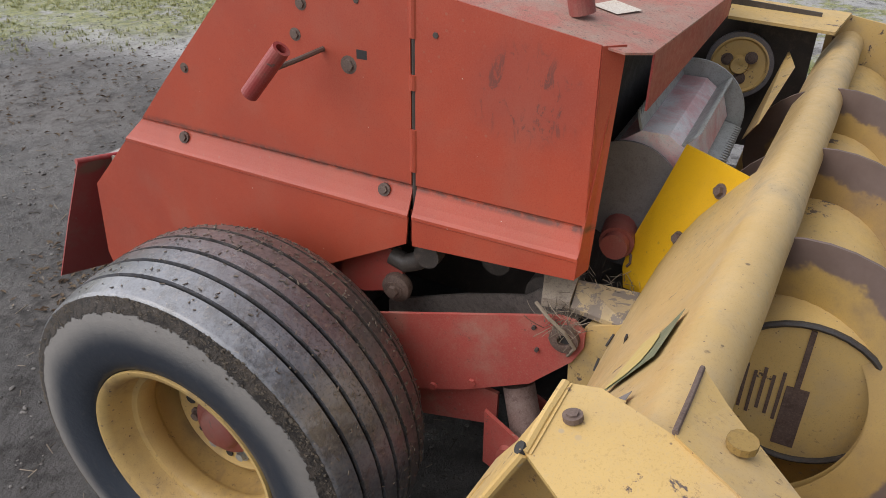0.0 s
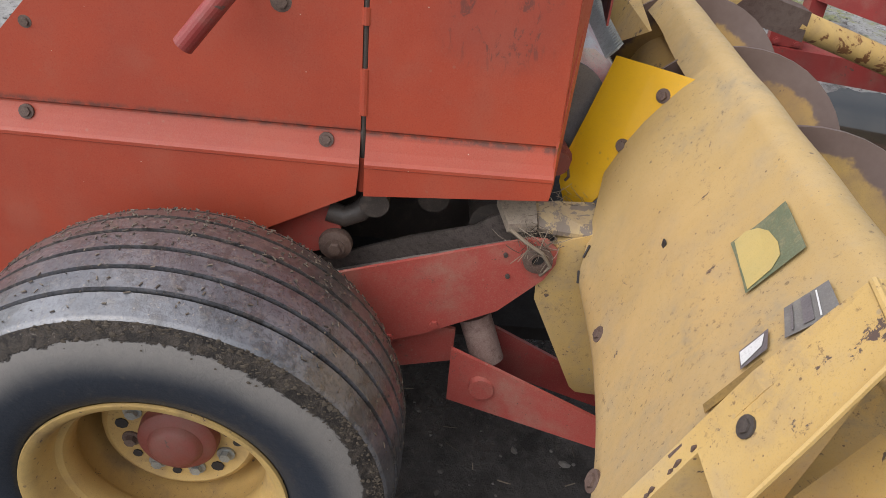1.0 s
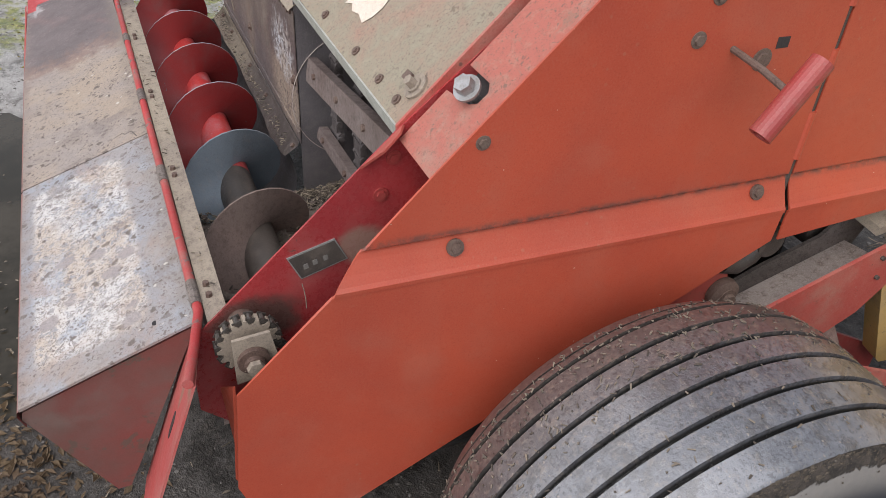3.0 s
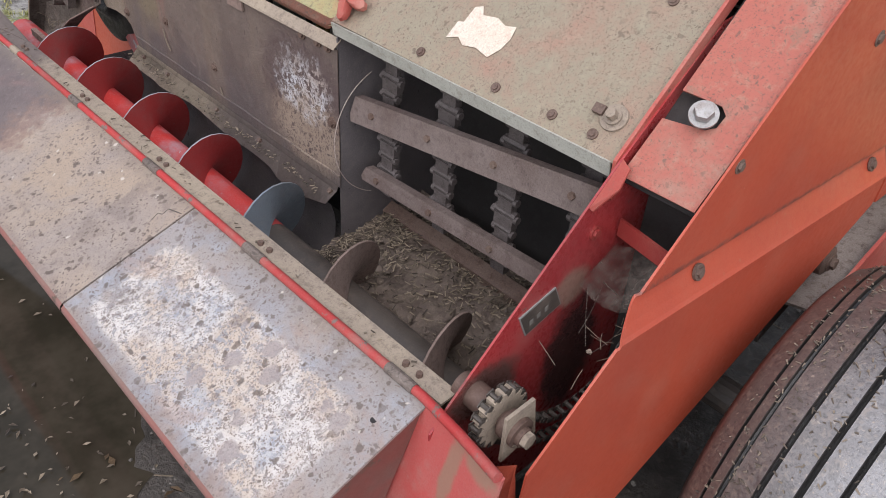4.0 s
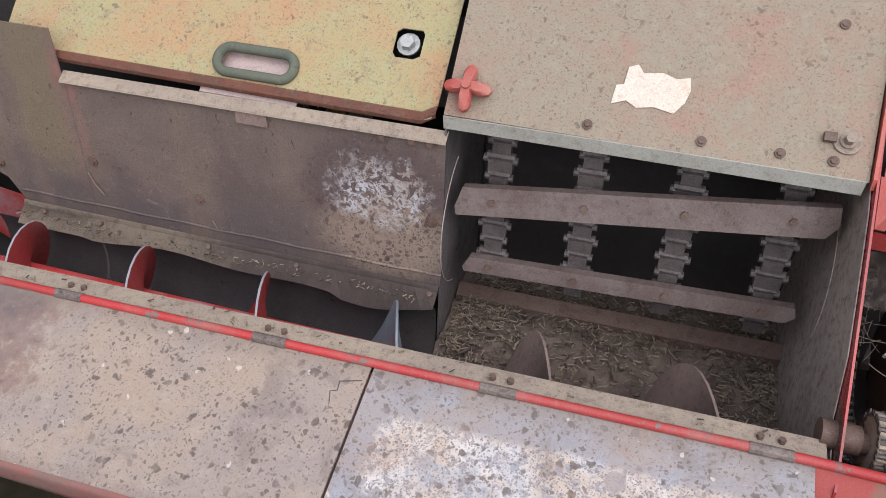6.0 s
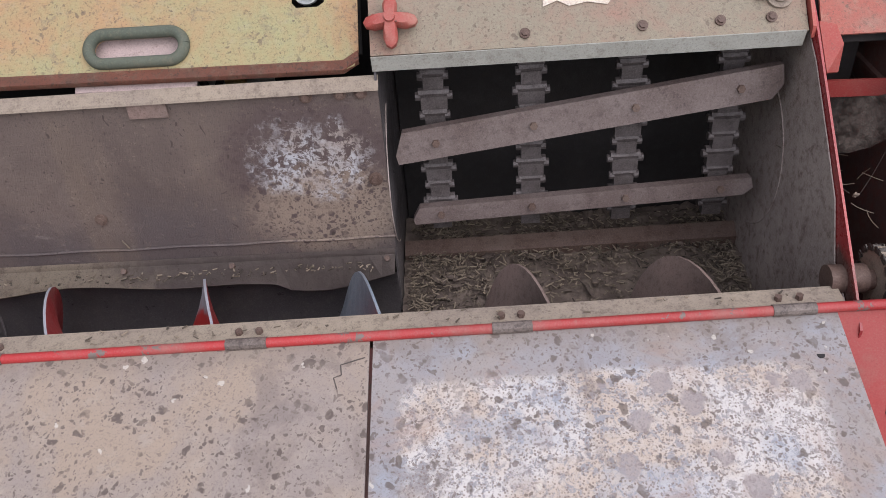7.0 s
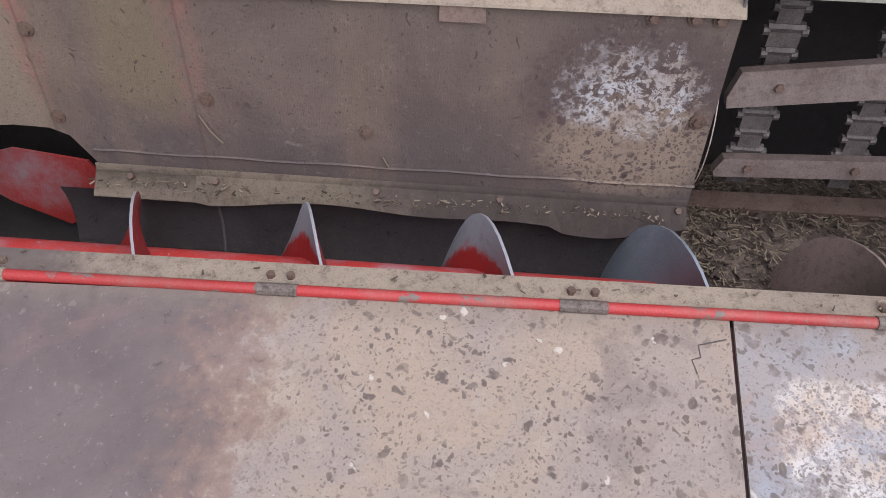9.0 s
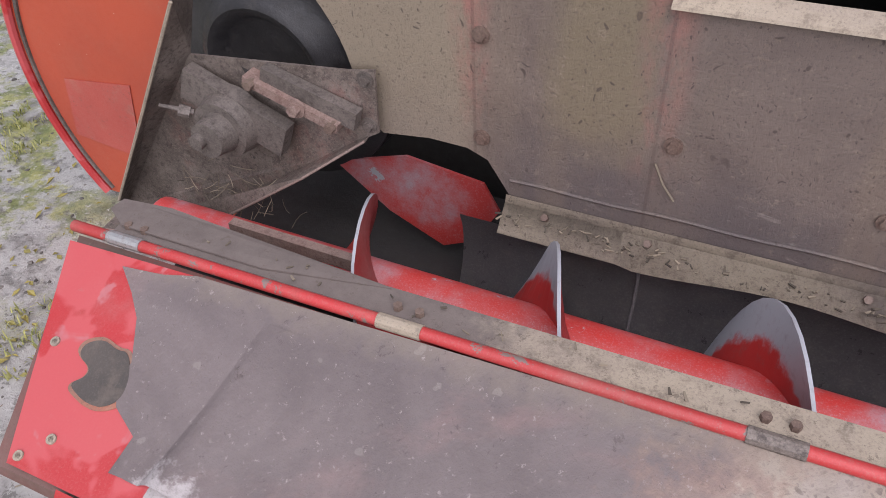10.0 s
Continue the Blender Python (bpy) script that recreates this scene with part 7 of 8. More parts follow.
slab(bm, [(0.628, 0.957, 1.122), (0.757, 0.954, 1.1435), (0.806, 1.032, 1.136), (0.770, 1.070, 1.118), (0.668, 0.987, 1.118)], (0, 0.001, -0.005))
gusset = part("end_gusset", soften(bm, 0.0015), WORN_YELLOW, endbox)
bm = bmesh.new()
hose(bm, [(0.632, 0.9565, 1.124), (0.69, 0.9555, 1.134), (0.755, 0.9535, 1.144)], 0.0028, 6)
part("gusset_weld", bm, RUST, gusset)
bm = bmesh.new()
tube(bm, (0.731, 1.005, 1.131), (0.731, 1.005, 1.1385), 0.013, n=12)
part("gusset_hole", bm, SLOT_BROWN, gusset)


# decals on the front wall
def decal(name, pts, material, parent, lift, label=""):
    """A thin label that follows the bend of the wall, from its corner points in order round it."""
    bm = bmesh.new()
    cx, cz = sum(p[0] for p in pts) / len(pts), sum(p[1] for p in pts) / len(pts)
    n = len(pts)
    for k in range(n):
        a, b = pts[k], pts[(k + 1) % n]
        grid = []
        for r in range(5):
            row = []
            for q in range(6):
                x, z = a[0] + (b[0] - a[0]) * q / 5, a[1] + (b[1] - a[1]) * q / 5
                row.append(bm.verts.new(on_wall(cx + (x - cx) * r / 4, cz + (z - cz) * r / 4, lift)))
            grid.append(row)
        for r in range(4):
            for q in range(5):
                vs = [grid[r][q], grid[r][q + 1], grid[r + 1][q + 1], grid[r + 1][q]]
                bm.faces.new(vs)
    bmesh.ops.remove_doubles(bm, verts=bm.verts[:], dist=0.0001)
    bmesh.ops.dissolve_degenerate(bm, edges=bm.edges[:], dist=0.0001)
    bmesh.ops.recalc_face_normals(bm, faces=bm.faces)
    bmesh.ops.solidify(bm, geom=bm.faces[:], thickness=0.0006)
    return part(name, bm, material, parent, label)


dec = decal("decal", [(0.408, 0.962), (0.533, 0.966), (0.533, 1.044), (0.424, 1.046)], GREEN_DECAL, wall, 0.006, "scratched green and yellow square decal")
decal("decal_shape", [(0.414, 0.968), (0.412, 0.985), (0.425, 1.000), (0.450, 1.012), (0.485, 1.018), (0.512, 1.016), (0.526, 1.002), (0.530, 0.970), (0.47, 0.967)], DECAL_YELLOW, dec, 0.0078)
dec = decal("decal", [(0.612, 1.006), (0.665, 1.004), (0.667, 1.050), (0.610, 1.050)], GREY_DECAL, wall, 0.006, "small grey printed decal")
for a, b, mat in ((0.010, 0.012, BLACKENED), (0.020, 0.029, BLACKENED), (0.034, 0.0355, WHITE)):
    decal("print_bar", [(0.616, 1.003 + a), (0.660, 1.001 + a), (0.660, 1.001 + b), (0.616, 1.003 + b)], mat, dec, 0.0078)
dec = decal("decal", [(0.634, 0.953), (0.668, 0.955), (0.664, 0.986), (0.630, 0.988)], BLACKENED, wall, 0.006, "small peeling black and white decal")
decal("decal_shape", [(0.639, 0.955), (0.664, 0.957), (0.654, 0.981), (0.636, 0.984)], WHITE, dec, 0.0078)
for x, z, r in ((0.294, 0.683, 0.010), (0.60, 0.665, 0.012)):
    bolt("wall_bolt", on_wall(x, z, 0.002), (0, -0.93, 0.36), r, RUST, wall, 0.008)
bm = bmesh.new()
p = on_wall(0.279, 0.870, 0.003)
box(bm, p.x - 0.006, p.x + 0.006, p.y - 0.001, p.y + 0.002, p.z - 0.007, p.z + 0.007)
part("wall_hole", bm, DARK, wall)
bm = bmesh.new()
hose(bm, [on_wall(0.36 + 0.003 * (i - 2) ** 2, 0.78 - 0.02 * i, 0.002) for i in range(6)], 0.0009, 5)
part("wall_scratch", bm, WHITE, wall)
for pts in (((0.062, 0.715), (0.07, 0.69)), ((0.085, 0.668), (0.105, 0.652))):
    bm = bmesh.new()
    hose(bm, [on_wall(x, z, 0.003) for x, z in pts], 0.0025, 5)
    part("weld_gap", bm, DARK, wall)
# bright yellow closing plate, slightly dished
bm = bmesh.new()
edge = [(-0.191, 0.798, 1.014), (-0.137, 0.863, 1.017), (-0.076, 0.931, 1.020), (-0.086, 0.870, 0.918), (-0.080, 0.822, 0.814), (-0.073, 0.799, 0.760), (-0.076, 0.781, 0.730), (-0.119, 0.733, 0.708), (-0.143, 0.721, 0.743), (-0.159, 0.727, 0.796), (-0.174, 0.761, 0.898)]
slab(bm, edge, (0.0035, -0.0032, 0.0016))
yp = part("closing_plate", soften(bm, 0.0015), NEW_YELLOW, hop, "bright yellow bolted closing plate")
for p in ((-0.097, 0.881, 0.974), (-0.095, 0.824, 0.861)):
    bolt("plate_bolt", p, (0.70, -0.64, 0.32), 0.010, RUST, yp, 0.012)
bm = bmesh.new()
hose(bm, [(-0.146, 0.724, 0.779), (-0.137, 0.732, 0.775), (-0.129, 0.734, 0.762), (-0.130, 0.728, 0.752)], 0.003, 6)
part("plate_tear", bm, RUST, yp)
# side bracket with its flat cap
bm = bmesh.new()
slab(bm, [(0.040, 0.79, 0.735), (0.040, 0.70, 0.70), (0.037, 0.673, 0.60), (0.037, 0.676, 0.555), (0.032, 0.795, 0.305), (0.032, 0.812, 0.289), (0.036, 0.93, 0.280), (0.040, 1.02, 0.30), (0.045, 1.02, 0.62)], (-0.05, 0.01, 0))
br = part("side_bracket", soften(bm, 0.006, 2), WORN_YELLOW, hop, "yellow side bracket")
bm = bmesh.new()
slab(bm, [(-0.035, 0.656, 0.752), (-0.058, 0.782, 0.745), (0.045, 0.795, 0.724), (0.022, 0.662, 0.722)], (0, 0.001, -0.010))
part("bracket_cap", soften(bm, 0.003), CAP_PAINT, br, "worn yellow and bare steel cap plate")
bm = bmesh.new()
slab(bm, [(-0.05, 0.58, 0.745), (-0.045, 0.655, 0.762), (0.02, 0.658, 0.732), (0.02, 0.60, 0.725)], (0, 0, -0.02))
part("cap_latch", soften(bm, 0.006, 2), DUSTY, br)
bm = bmesh.new()
slab(bm, [(0.285, 0.865, 0.56), (0.285, 0.865, 0.40), (0.285, 0.905, 0.25), (0.285, 0.98, 0.235), (0.285, 0.98, 0.56)], (0.05, 0, 0))
part("skid_bracket", soften(bm, 0.006, 2), CAP_PAINT, hop)
bm = bmesh.new()
lathe(bm, [(0.0, 0.03), (0.0, 0.10), (0.03, 0.135), (0.10, 0.135), (0.13, 0.10), (0.13, 0.03)], (0.42, 0.93, 0.20), (1, 0.1, 0), 32)
part("gauge_wheel", bm, DUSTY, hop, "dull grey gauge wheel", True)
# rear wall and floor of the trough
RY, RZ = 1.072, 0.86
bm = bmesh.new()
prof = [(RY + 0.222 * math.cos(a), RZ - 0.012 + 0.222 * math.sin(a)) for a in [math.radians(195 + 160 * i / 18) for i in range(19)]]
cols = []
for x in (0.735, 0.2, -0.4, -1.15):
    cols.append([bm.verts.new((x, y, z)) for y, z in prof])
for a, b in zip(cols, cols[1:]):
    for k in range(len(a) - 1):
        bm.faces.new((a[k], b[k], b[k + 1], a[k + 1]))
bmesh.ops.solidify(bm, geom=bm.faces[:], thickness=0.005)
part("trough_floor", bm, YELLOW, hop, "yellow trough floor", True)
bm = bmesh.new()
tube(bm, (-1.14, RY, RZ - 0.03), (0.235, RY, RZ - 0.03), 0.125, n=36)
core = part("rear_auger_tube", bm, WORN_YELLOW, hop, "yellow auger drum", True)
bm = bmesh.new()
hose(bm, [(0.237, RY + 0.123 * math.cos(a), RZ - 0.03 + 0.123 * math.sin(a)) for a in [2 * math.pi * i / 36 for i in range(37)]], 0.005, 6)
part("drum_lip", bm, GREASE, core)
bm = bmesh.new()
box(bm, 0.232, 0.239, RY - 0.006, RY + 0.002, RZ - 0.02, RZ + 0.085)
box(bm, 0.232, 0.238, RY - 0.016, RY + 0.016, RZ - 0.13, RZ - 0.02)
for k in range(6):
    box(bm, 0.232, 0.2372, RY - 0.090 + 0.013 * k, RY - 0.085 + 0.013 * k, RZ - 0.075 - 0.006 * (k % 3), RZ - 0.008 + 0.010 * (k % 2))
part("drum_seam", bm, RUST, core, "rusty seam and scratches on the drum end")
bm = bmesh.new()
helix(bm, -0.70, 0.41, RY, RZ - 0.012, 0.09, 0.206, 0.37, 3.948, -1, 0.006, 40)
part("rear_flighting", bm, FLIGHT_WEAR, core, "yellow flighting worn bare brown at its edge", True)
bm = bmesh.new()
slab(bm, [(-1.15, 0.98, 1.09), (-1.15, 1.07, 1.075), (-1.15, 1.34, 1.035), (-1.15, 1.40, 1.00), (-1.15, 1.405, 0.90), (-1.15, 1.36, 0.85), (-1.15, 1.30, 0.78), (-1.15, 1.2, 0.64), (-1.15, 0.98, 0.6)], (-0.008, 0, 0))
far = part("far_cheek", soften(bm, 0.003), WORN_YELLOW, hop, "chipped yellow end cheek")
for y, z in ((1.166, 0.992), (1.355, 0.925)):
    bm = bmesh.new()
    tube(bm, (-1.15, y, z), (-1.145, y, z), 0.022, n=16)
    part("cheek_hole", bm, GREASE, far)
bm = bmesh.new()
slab(bm, [(-1.14, 0.72, 1.10), (-1.14, 1.03, 1.09), (-0.92, 1.0, 1.085), (-0.92, 0.74, 1.095)], (0, 0, -0.008))
part("cheek_strap", soften(bm, 0.002), WORN_YELLOW, far)
bm = bmesh.new()
slab(bm, [(-0.36, 0.90, 1.015), (-0.75, 0.93, 1.03), (-1.0, 0.90, 1.0), (-0.62, 0.86, 0.88)], (0, 0.004, 0.003))
part("inner_strap", bm, WORN_YELLOW, hop)

# ---- second red machine in the background ----
imp = thing("drawbar_machine", "red steel drawbar of another machine with rusty yellow arm", "farm machine")
def bar(bm, p0, p1, depth, height):
    """Box bar whose lower front edge runs from p0 to p1; depth goes away to -x."""
    p0, p1 = Vector(p0), Vector(p1)
    side = V(0, 0, 1).cross(p1 - p0).normalized()
    slab(bm, [p0, p0 + side * depth, p0 + side * depth + V(0, 0, height), p0 + V(0, 0, height)], p1 - p0)


bm = bmesh.new()
bar(bm, (-3.05, 1.0, 0.12), (-2.21, 3.85, 0.12), 0.16, 0.14)
beam = part("beam", soften(bm, 0.008, 2), DEEP_RED, imp, "faded red box beam")
bm = bmesh.new()
bar(bm, (-2.715, 2.22, 0.264), (-2.665, 2.39, 0.264), 0.12, 0.09)
part("arm_mount", soften(bm, 0.006), DEEP_RED, imp)
for y in (2.25, 2.35):
    bolt("mount_bolt", (-2.70 + 0.29 * (y - 2.22), y, 0.29), (1, -0.29, 0.1), 0.013, DEEP_RED, beam, 0.012)
bm = bmesh.new()
bar(bm, (-4.68, 1.91, 0.36), (-2.0, 3.40, 0.36), 0.10, 0.30)
upper = part("upper_beam", soften(bm, 0.008, 2), DEEP_RED, imp, "tall faded red side rail")
bm = bmesh.new()
bar(bm, (-4.66, 1.90, 0.665), (-1.98, 3.39, 0.665), 0.05, 0.025)
part("rail_lip", bm, PINK_RED, upper)
bm = bmesh.new()
tube(bm, (-2.29, 2.13, 0.51), (-2.31, 2.95, 0.26), 0.062, n=18)
armb = part("swing_arm", bm, FLAKED_YELLOW, imp, "rust-flaked yellow tube arm", True)
bm = bmesh.new()
bar(bm, (-2.23, 1.72, 0.55), (-2.23, 2.16, 0.435), 0.13, 0.14)
part("arm_sleeve", soften(bm, 0.012, 2), RUST, armb, "bare brown square sleeve")
for p in ((-3.0, 1.4), (-2.38, 3.6)):
    bm = bmesh.new()
    box(bm, p[0] - 0.08, p[0] + 0.08, p[1] - 0.08, p[1] + 0.08, -0.06, 0.13)
    part("stand", soften(bm, 0.008), DEEP_RED, imp)
bm = bmesh.new()
box(bm, -3.4, -3.3, 2.66, 2.76, -0.06, 0.37)
part("stand", soften(bm, 0.008), DEEP_RED, imp)
for k, (a, b) in enumerate((((-2.2, 2.03, 0.012), (-1.2, 2.82, 0.012)), ((-2.0, 1.98, 0.012), (-1.0, 2.85, 0.012)))):
    rod = thing("steel_rod", "pale bare steel rod lying on the wet yard", "rod")
    bm = bmesh.new()
    a, b = Vector(a), Vector(b)
    hose(bm, [a.lerp(b, i / 8) + V(0, 0.01 * math.sin(i), 0) for i in range(9)], 0.011, 10)
    part("rod", bm, DUSTY, rod, "", True)


# ---- loose stuff ----
def scatter(name, spots, material, label, category, size, round_axis=None, seed=1):
    rnd = random.Random(seed)
    verts, faces = [], []
    for x, y, z in spots:
        a = rnd.uniform(0, math.pi)
        l, w = rnd.uniform(*size), rnd.uniform(0.0008, 0.0019)
        tilt = rnd.uniform(-0.25, 0.25)
        u = V(math.cos(a), math.sin(a), tilt) * l / 2
        s = V(-math.sin(a), math.cos(a), 0) * w
        n = V(0, 0, 0.0016)
        if round_axis:
            out = V(0, y - round_axis[0], z - round_axis[1]).normalized()
            u = (V(math.cos(a), 0, 0) + V(0, -out.z, out.y) * math.sin(a) + out * tilt * 0.25) * l / 2
            s = out.cross(u).normalized() * w
            n = out * 0.0012
        b = len(verts)
        p = V(x, y, z + 0.002)
        for q in (p - u - s, p + u - s * 0.6, p + u + s * 0.6, p - u + s):
            verts.append(q)
        for q in (p - u - s, p + u - s * 0.6, p + u + s * 0.6, p - u + s):
            verts.append(q + n)
        faces += [(b, b + 3, b + 2, b + 1), (b + 4, b + 5, b + 6, b + 7), (b, b + 1, b + 5, b + 4), (b + 1, b + 2, b + 6, b + 5), (b + 2, b + 3, b + 7, b + 6), (b + 3, b, b + 4, b + 7)]
    me = bpy.data.meshes.new(name)
    me.from_pydata(verts, [], faces)
    me.materials.append(material)
    return tagged(new(name, me), label, category, kind="stuff")


rnd = random.Random(5)
spots = []
while len(spots) < 3600:
    x, y = rnd.uniform(-0.90, -0.19), rnd.uniform(-0.66, -0.12)
    j = (y + 0.69) / 0.60
    if rnd.random() < 0.10 + 0.9 * max(0, j - 0.50) + 0.5 * max(0.0, abs(x + 0.55) - 0.17) / 0.18 and noise.noise((x * 9, y * 9, 3)) > rnd.uniform(-0.6, 0.25):
        spots.append((x, y, 0.444 + 0.10 * max(0, (j - 0.45)) ** 1.5 + 0.10 * max(0, 0.22 - j) ** 1.2 + rnd.uniform(0, 0.008)))
scatter("chaff", spots, STRAW, "chopped straw chaff lying on the throat floor", "chaff", (0.004, 0.021))
spots = []
for i in range(900):
    a, x = rnd.uniform(math.radians(-10), math.radians(190)), rnd.uniform(0.11, 0.27) if rnd.random() < 0.7 else rnd.uniform(0.11, 0.44)
    r = 0.429 - (0.021 * ((x - WX) / HALF) ** 2.4 if x > WX else 0.054 * (abs(x - WX) / HALF) ** 2.8)
    spots.append((x, WY + r * math.cos(a), WZ + r * math.sin(a) - 0.001))
scatter("straw_bits", spots, tread_straw_material(), "small straw bits stuck on the tyre tread", "straw", (0.002, 0.011), (WY, WZ), seed=3)


def wisps(name, count, centre, spread, length, label, seed, flat=0.4):
    """Tangled thin stalks round a place."""
    rnd = random.Random(seed)
    bm = bmesh.new()
    for i in range(count):
        p = V(*[centre[k] + rnd.gauss(0, spread[k]) for k in range(3)])
        d = V(rnd.uniform(-1, 1), rnd.uniform(-1, 1), rnd.uniform(-flat, flat)).normalized()
        bend = V(rnd.uniform(-1, 1), rnd.uniform(-1, 1), rnd.uniform(-1, 1)) * 0.35
        n = rnd.uniform(*length)
        hose(bm, [p + d * n * (k / 3 - 0.5) + bend * n * (k / 3 - 0.5) ** 2 for k in range(4)], rnd.uniform(0.0004, 0.0008), 4)
    me = bpy.data.meshes.new(name)
    bm.to_mesh(me)
    bm.free()
    me.materials.append(STRAW)
    return tagged(new(name, me), label, "straw", kind="stuff")


wisps("straw_nest", 110, (0.045, 0.655, 0.70), (0.016, 0.022, 0.018), (0.02, 0.06), "small tangle of dry stalks round the arm pin", 11, 0.9)
wisps("straw_wisps", 40, (-0.06, 0.72, 0.742), (0.03, 0.05, 0.004), (0.02, 0.05), "loose stalks lying by the bracket cap", 12)
wisps("straw_wisps", 46, (-0.10, -0.30, 0.72), (0.035, 0.12, 0.03), (0.02, 0.07), "loose stalks caught in the chain case", 13)

wisps("straw_wisps", 60, (-2.49, -0.43, 0.50), (0.05, 0.012, 0.03), (0.015, 0.05), "rotten stalks caught on the bearing bracket", 14, 0.8)

rnd = random.Random(21)
base = bmesh.new()
bmesh.ops.create_icosphere(base, subdivisions=1, radius=1)
bv, bf = [v.co.copy() for v in base.verts], [[v.index for v in f.verts] for f in base.faces]
base.free()
verts, faces = [], []
for i in range(2600):
    a = rnd.uniform(0, 2 * math.pi)
    if noise.noise((math.cos(a) * 4, math.sin(a) * 4, 2)) + rnd.uniform(-0.5, 0.5) < -0.25:
        continue
    r = 0.404 - abs(rnd.gauss(0, 0.013))
    x = WX + 0.180 + (0.404 - r) * 0.50
    sz = rnd.uniform(0.0008, 0.0022) if rnd.random() < 0.85 else rnd.uniform(0.002, 0.0048)
    o = V(x, WY + r * math.cos(a), WZ + r * math.sin(a))
    b = len(verts)
    for c in bv:
        verts.append(o + V(c.x * sz * 0.4, c.y * sz * 1.3, c.z * sz) * rnd.uniform(0.5, 1.4))
    faces += [[b + k for k in f] for f in bf]
me = bpy.data.meshes.new("mud_clumps")
me.from_pydata(verts, [], faces)
me.materials.append(MUD)
tagged(new("mud_clumps", me), "dried dark mud clumps on the tyre shoulder", "mud", kind="stuff")
rnd = random.Random(33)
verts, faces = [], []
while len(faces) < 420 * len(bf):
    x, y = rnd.uniform(-0.90, -0.19), rnd.uniform(-0.64, -0.14)
    if rnd.random() > 0.25 + 0.75 * max(0, -(x + 0.55) / 0.35) or noise.noise((x * 7, y * 7, 8)) < -0.1:
        continue
    j = (y + 0.69) / 0.60
    z = 0.446 + 0.10 * max(0, (j - 0.45)) ** 1.5 + 0.10 * max(0, 0.22 - j) ** 1.2
    sz = rnd.uniform(0.002, 0.005) if rnd.random() < 0.8 else rnd.uniform(0.005, 0.011)
    long, turn = rnd.uniform(0.8, 2.4), rnd.uniform(0, math.pi)
    b = len(verts)
    for c in bv:
        k = rnd.uniform(0.6, 1.3) * sz
        verts.append(V(x + k * (long * c.x * math.cos(turn) - c.y * math.sin(turn)), y + k * (long * c.x * math.sin(turn) + c.y * math.cos(turn)), z + 0.7 * k * c.z))
    faces += [[b + q for q in f] for f in bf]
for x, y, turn, long in ((-0.845, -0.40, 0.9, 0.020), (-0.80, -0.33, 0.3, 0.012), (-0.42, -0.20, 2.6, 0.016), (-0.30, -0.30, 1.9, 0.012), (-0.62, -0.19, 0.1, 0.014)):
    b = len(verts)
    for c in bv:
        verts.append(V(x + long * c.x * math.cos(turn) - 0.004 * c.y * math.sin(turn), y + long * c.x * math.sin(turn) + 0.004 * c.y * math.cos(turn), 0.458 + 0.004 * c.z))
    faces += [[b + q for q in f] for f in bf]
me = bpy.data.meshes.new("soil_crumbs")
me.from_pydata(verts, [], faces)
me.materials.append(SOIL)
tagged(new("soil_crumbs", me), "dark crumbs of soil and rotten chaff on the throat floor", "soil", kind="stuff")
rnd = random.Random(5)
spots = [(rnd.uniform(-3, 2), rnd.uniform(-3, 2.5), 0) for i in range(1500)]
spots = [(x, y, height(x, y)) for x, y, z in spots]
scatter("straw_litter", spots, STRAW, "dull straw litter trodden into the yard", "straw", (0.01, 0.06), seed=4)
spots = []
for i in range(200):
    x = rnd.uniform(-2.0, -0.95)
    spots.append((x, -0.385 + rnd.uniform(-0.012, 0.012), 0.561 + rnd.uniform(-0.004, 0.006)))
for i in range(60):
    x = rnd.uniform(-2.3, -0.25)
    spots.append((x, hy(x) + rnd.uniform(0.012, 0.045), rz(x) + 0.005))
scatter("dust_straw", spots, STRAW, "fine chaff resting on the trough flanges", "chaff", (0.003, 0.012), seed=6)


def leaves(name, count, centre, spread, size, material, label, seed):
    """Small curled leaves and scraps lying on the ground."""
    rnd = random.Random(seed)
    verts, faces = [], []
    for i in range(count):
        x, y = rnd.gauss(centre[0], spread[0]), rnd.gauss(centre[1], spread[1])
        z = max(height(x, y), -0.013 if abs(x + 1.72) < 1.0 and abs(y + 1.36) < 0.75 else -1) + 0.003
        a, l = rnd.uniform(0, 6.28), rnd.uniform(*size)
        w, curl = l * rnd.uniform(0.35, 0.6), rnd.uniform(0.0, 0.35) * l
        u, s = V(math.cos(a), math.sin(a), rnd.uniform(-0.1, 0.2)), V(-math.sin(a), math.cos(a), rnd.uniform(-0.2, 0.2))
        b = len(verts)
        p = V(x, y, z)
        verts += [p - u * l / 2, p - s * w / 2 + V(0, 0, curl), p + u * l / 2 + V(0, 0, curl * 0.6), p + s * w / 2 + V(0, 0, curl), p + V(0, 0, 0.001)]
        faces += [(b, b + 1, b + 4), (b + 1, b + 2, b + 4), (b + 2, b + 3, b + 4), (b + 3, b, b + 4)]
    me = bpy.data.meshes.new(name)
    me.from_pydata(verts, [], faces)
    me.materials.append(material)
    return tagged(new(name, me), label, "leaves", kind="stuff")


leaves("leaf_litter", 900, (-0.55, -1.25), (0.16, 0.16), (0.010, 0.04), LEAF, "dark rotten leaves trodden into the wet yard", 31)
leaves("leaf_litter", 500, (-1.7, -3.1), (0.6, 0.5), (0.010, 0.04), LEAF, "dark leaves scattered over the yard", 34)
leaves("leaf_litter", 500, (-3.35, -0.55), (0.40, 0.45), (0.010, 0.035), YELLOW_LEAF, "yellowed leaves scattered over pale gravel", 32)
leaves("leaf_litter", 420, (-1.1, -1.35), (0.45, 0.28), (0.006, 0.024), STRAW, "pale scraps floating at the puddle's edge", 33)


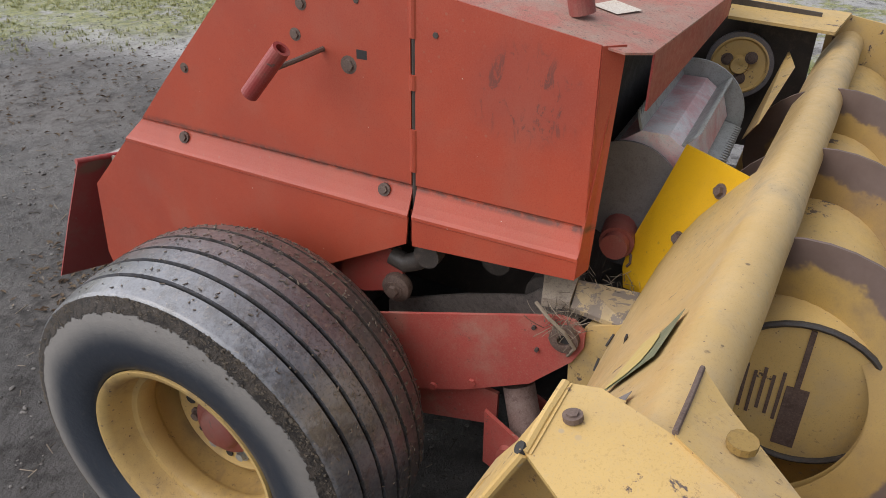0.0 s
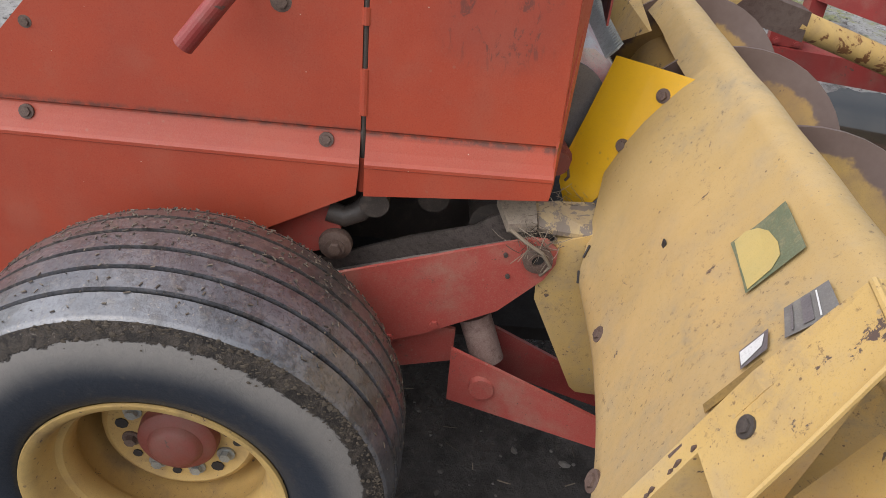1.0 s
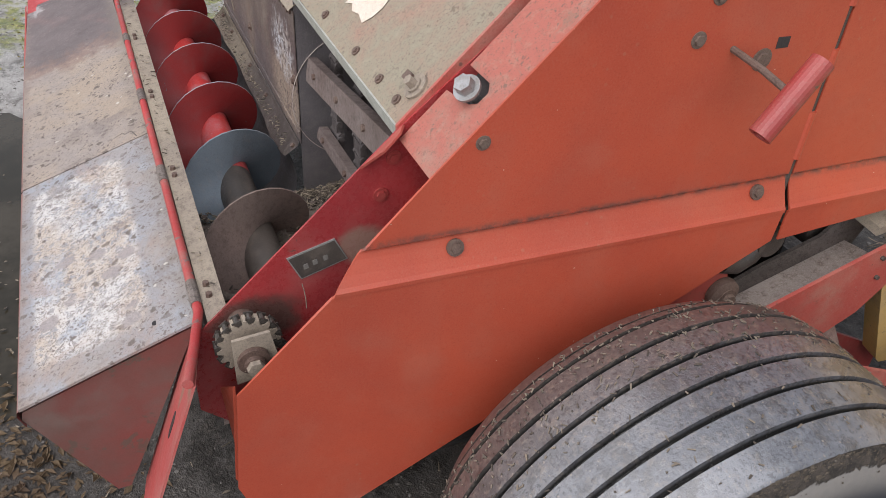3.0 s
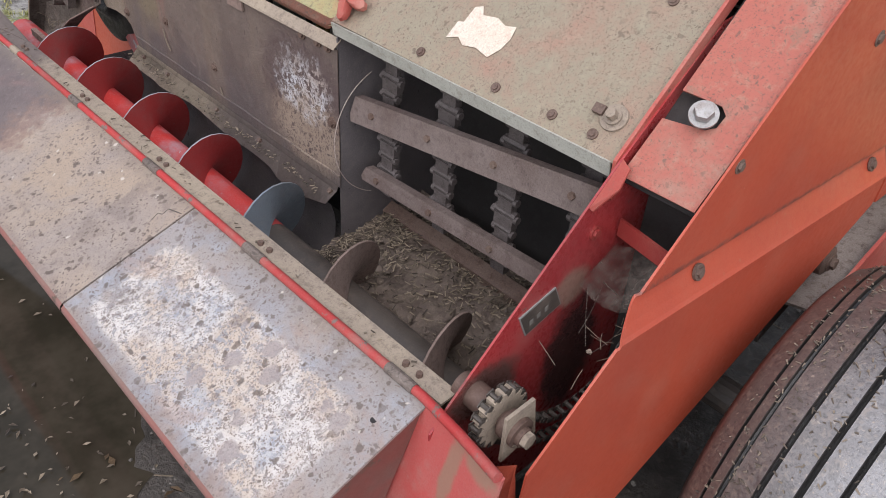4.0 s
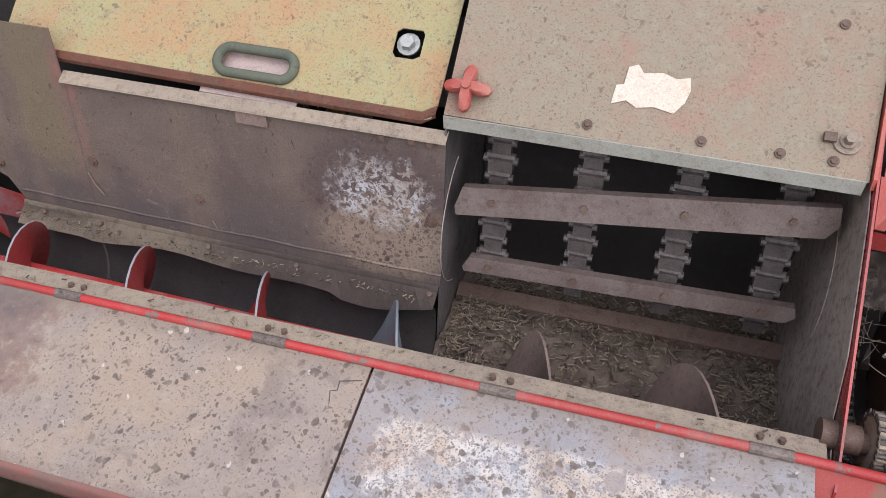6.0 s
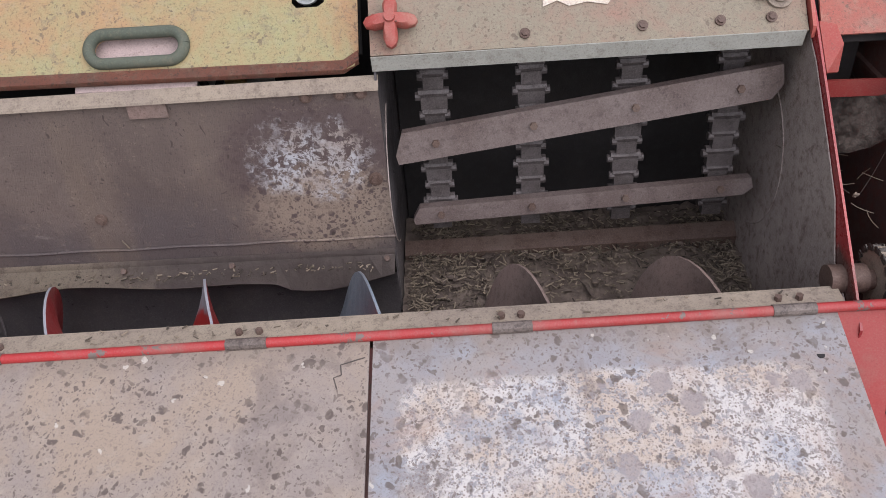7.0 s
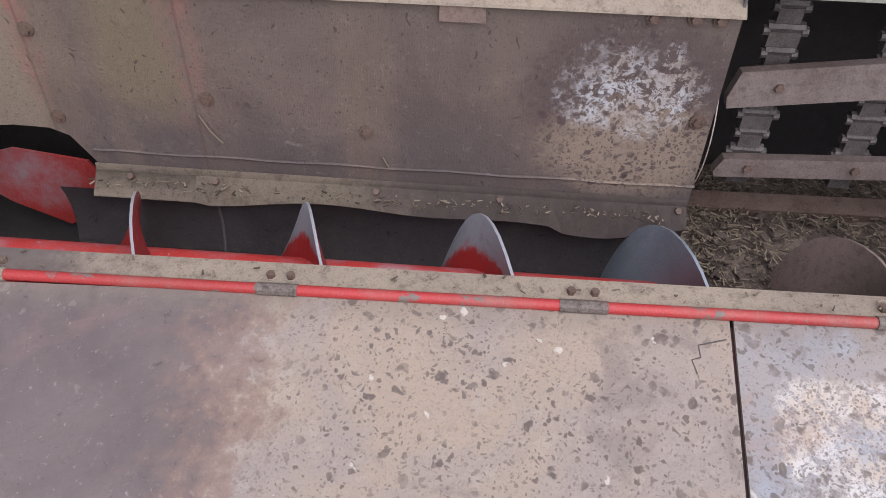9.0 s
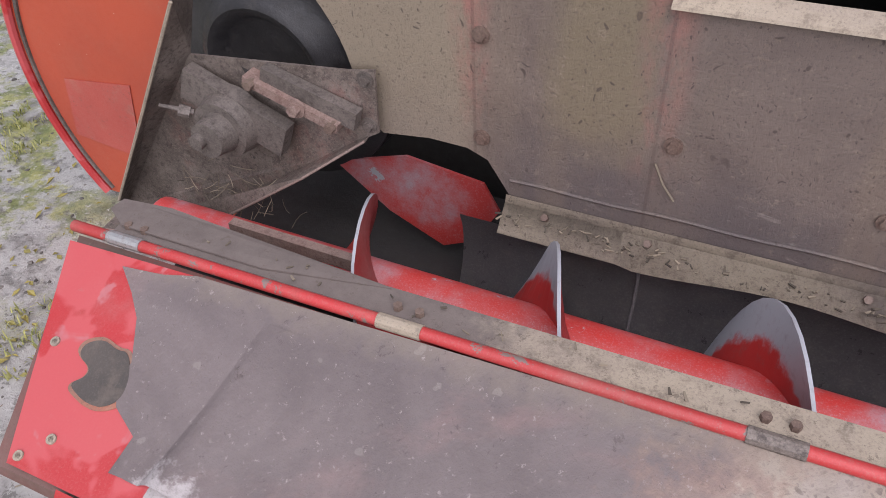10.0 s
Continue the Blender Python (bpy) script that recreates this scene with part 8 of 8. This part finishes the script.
def pebbles(name, count, area, size, seed, label):
    rnd = random.Random(seed)
    base = bmesh.new()
    bmesh.ops.create_icosphere(base, subdivisions=1, radius=1)
    bv = [v.co.copy() for v in base.verts]
    bf = [[v.index for v in f.verts] for f in base.faces]
    base.free()
    verts, faces = [], []
    for i in range(count):
        x, y = rnd.uniform(area[0], area[1]), rnd.uniform(area[2], area[3])
        s = rnd.uniform(*size) * (1 if rnd.random() < 0.85 else 1.8)
        k = V(rnd.uniform(0.7, 1.3), rnd.uniform(0.7, 1.3), rnd.uniform(0.35, 0.7)) * s
        a = rnd.uniform(0, 6.28)
        z = height(x, y)
        b = len(verts)
        for c in bv:
            q = V(c.x * k.x, c.y * k.y, c.z * k.z) * rnd.uniform(0.85, 1.1)
            verts.append((x + q.x * math.cos(a) - q.y * math.sin(a), y + q.x * math.sin(a) + q.y * math.cos(a), z + q.z + k.z * 0.25))
        faces += [[b + i for i in f] for f in bf]
    me = bpy.data.meshes.new(name)
    me.from_pydata(verts, [], faces)
    me.materials.append(STONE)
    return tagged(new(name, me), label, "gravel", kind="stuff")


pebbles("gravel", 7000, (-4.2, 1.2, -4.6, 1.4), (0.002, 0.007), 8, "loose grey gravel on the wet yard")
pebbles("gravel", 3000, (-4.5, 0.5, 0.8, 3.6), (0.003, 0.009), 9, "loose grey gravel beyond the machine")


def tufts(name, count, inside, seed, label):
    rnd = random.Random(seed)
    verts, faces = [], []
    made = 0
    while made < count:
        x, y = rnd.uniform(-7.5, 2), rnd.uniform(-7, 2)
        if not inside(x, y, rnd):
            continue
        made += 1
        z = height(x, y) if abs(x) < 12 else 0
        for k in range(rnd.randint(4, 7)):
            a, l = rnd.uniform(0, 6.28), rnd.uniform(0.008, 0.032)
            lean = rnd.uniform(0.3, 1.3)
            u = V(math.cos(a), math.sin(a), 0)
            s = V(-u.y, u.x, 0) * 0.0022
            b = len(verts)
            p = V(x + rnd.uniform(-0.015, 0.015), y + rnd.uniform(-0.015, 0.015), z)
            verts += [p - s, p + s, p + u * l * lean * 0.4 + V(0, 0, l * 0.7) + s * 0.7, p + u * l * lean * 0.4 + V(0, 0, l * 0.7) - s * 0.7, p + u * l * lean + V(0, 0, l * 0.85)]
            faces += [(b, b + 1, b + 2, b + 3), (b + 3, b + 2, b + 4)]
    me = bpy.data.meshes.new(name)
    me.from_pydata(verts, [], faces)
    me.materials.append(GRASS)
    return tagged(new(name, me), label, "grass", kind="stuff")


g = Mat("yard_grass")
GRASS = g.done(g.mix(g.node("ShaderNodeNewGeometry").outputs["Random Per Island"], (0.15, 0.17, 0.05), (0.38, 0.36, 0.13)), 0.7)


def lawn_zone(x, y, rnd):
    g = 0.72 * x + 0.70 * y
    return g < -4.6 + rnd.uniform(-0.5, 0.5) and noise.noise((x * 1.2, y * 1.2, 2)) > -0.25


def side_zone(x, y, rnd):
    return -4.6 < x < -2.9 and -1.2 < y < 1.2 and noise.noise((x * 2.2, y * 2.2, 9)) > 0.12


tufts("grass", 11000, lawn_zone, 11, "short yellow-green grass at the edge of the yard")
tufts("grass", 900, side_zone, 12, "sparse yellowish grass growing through gravel")
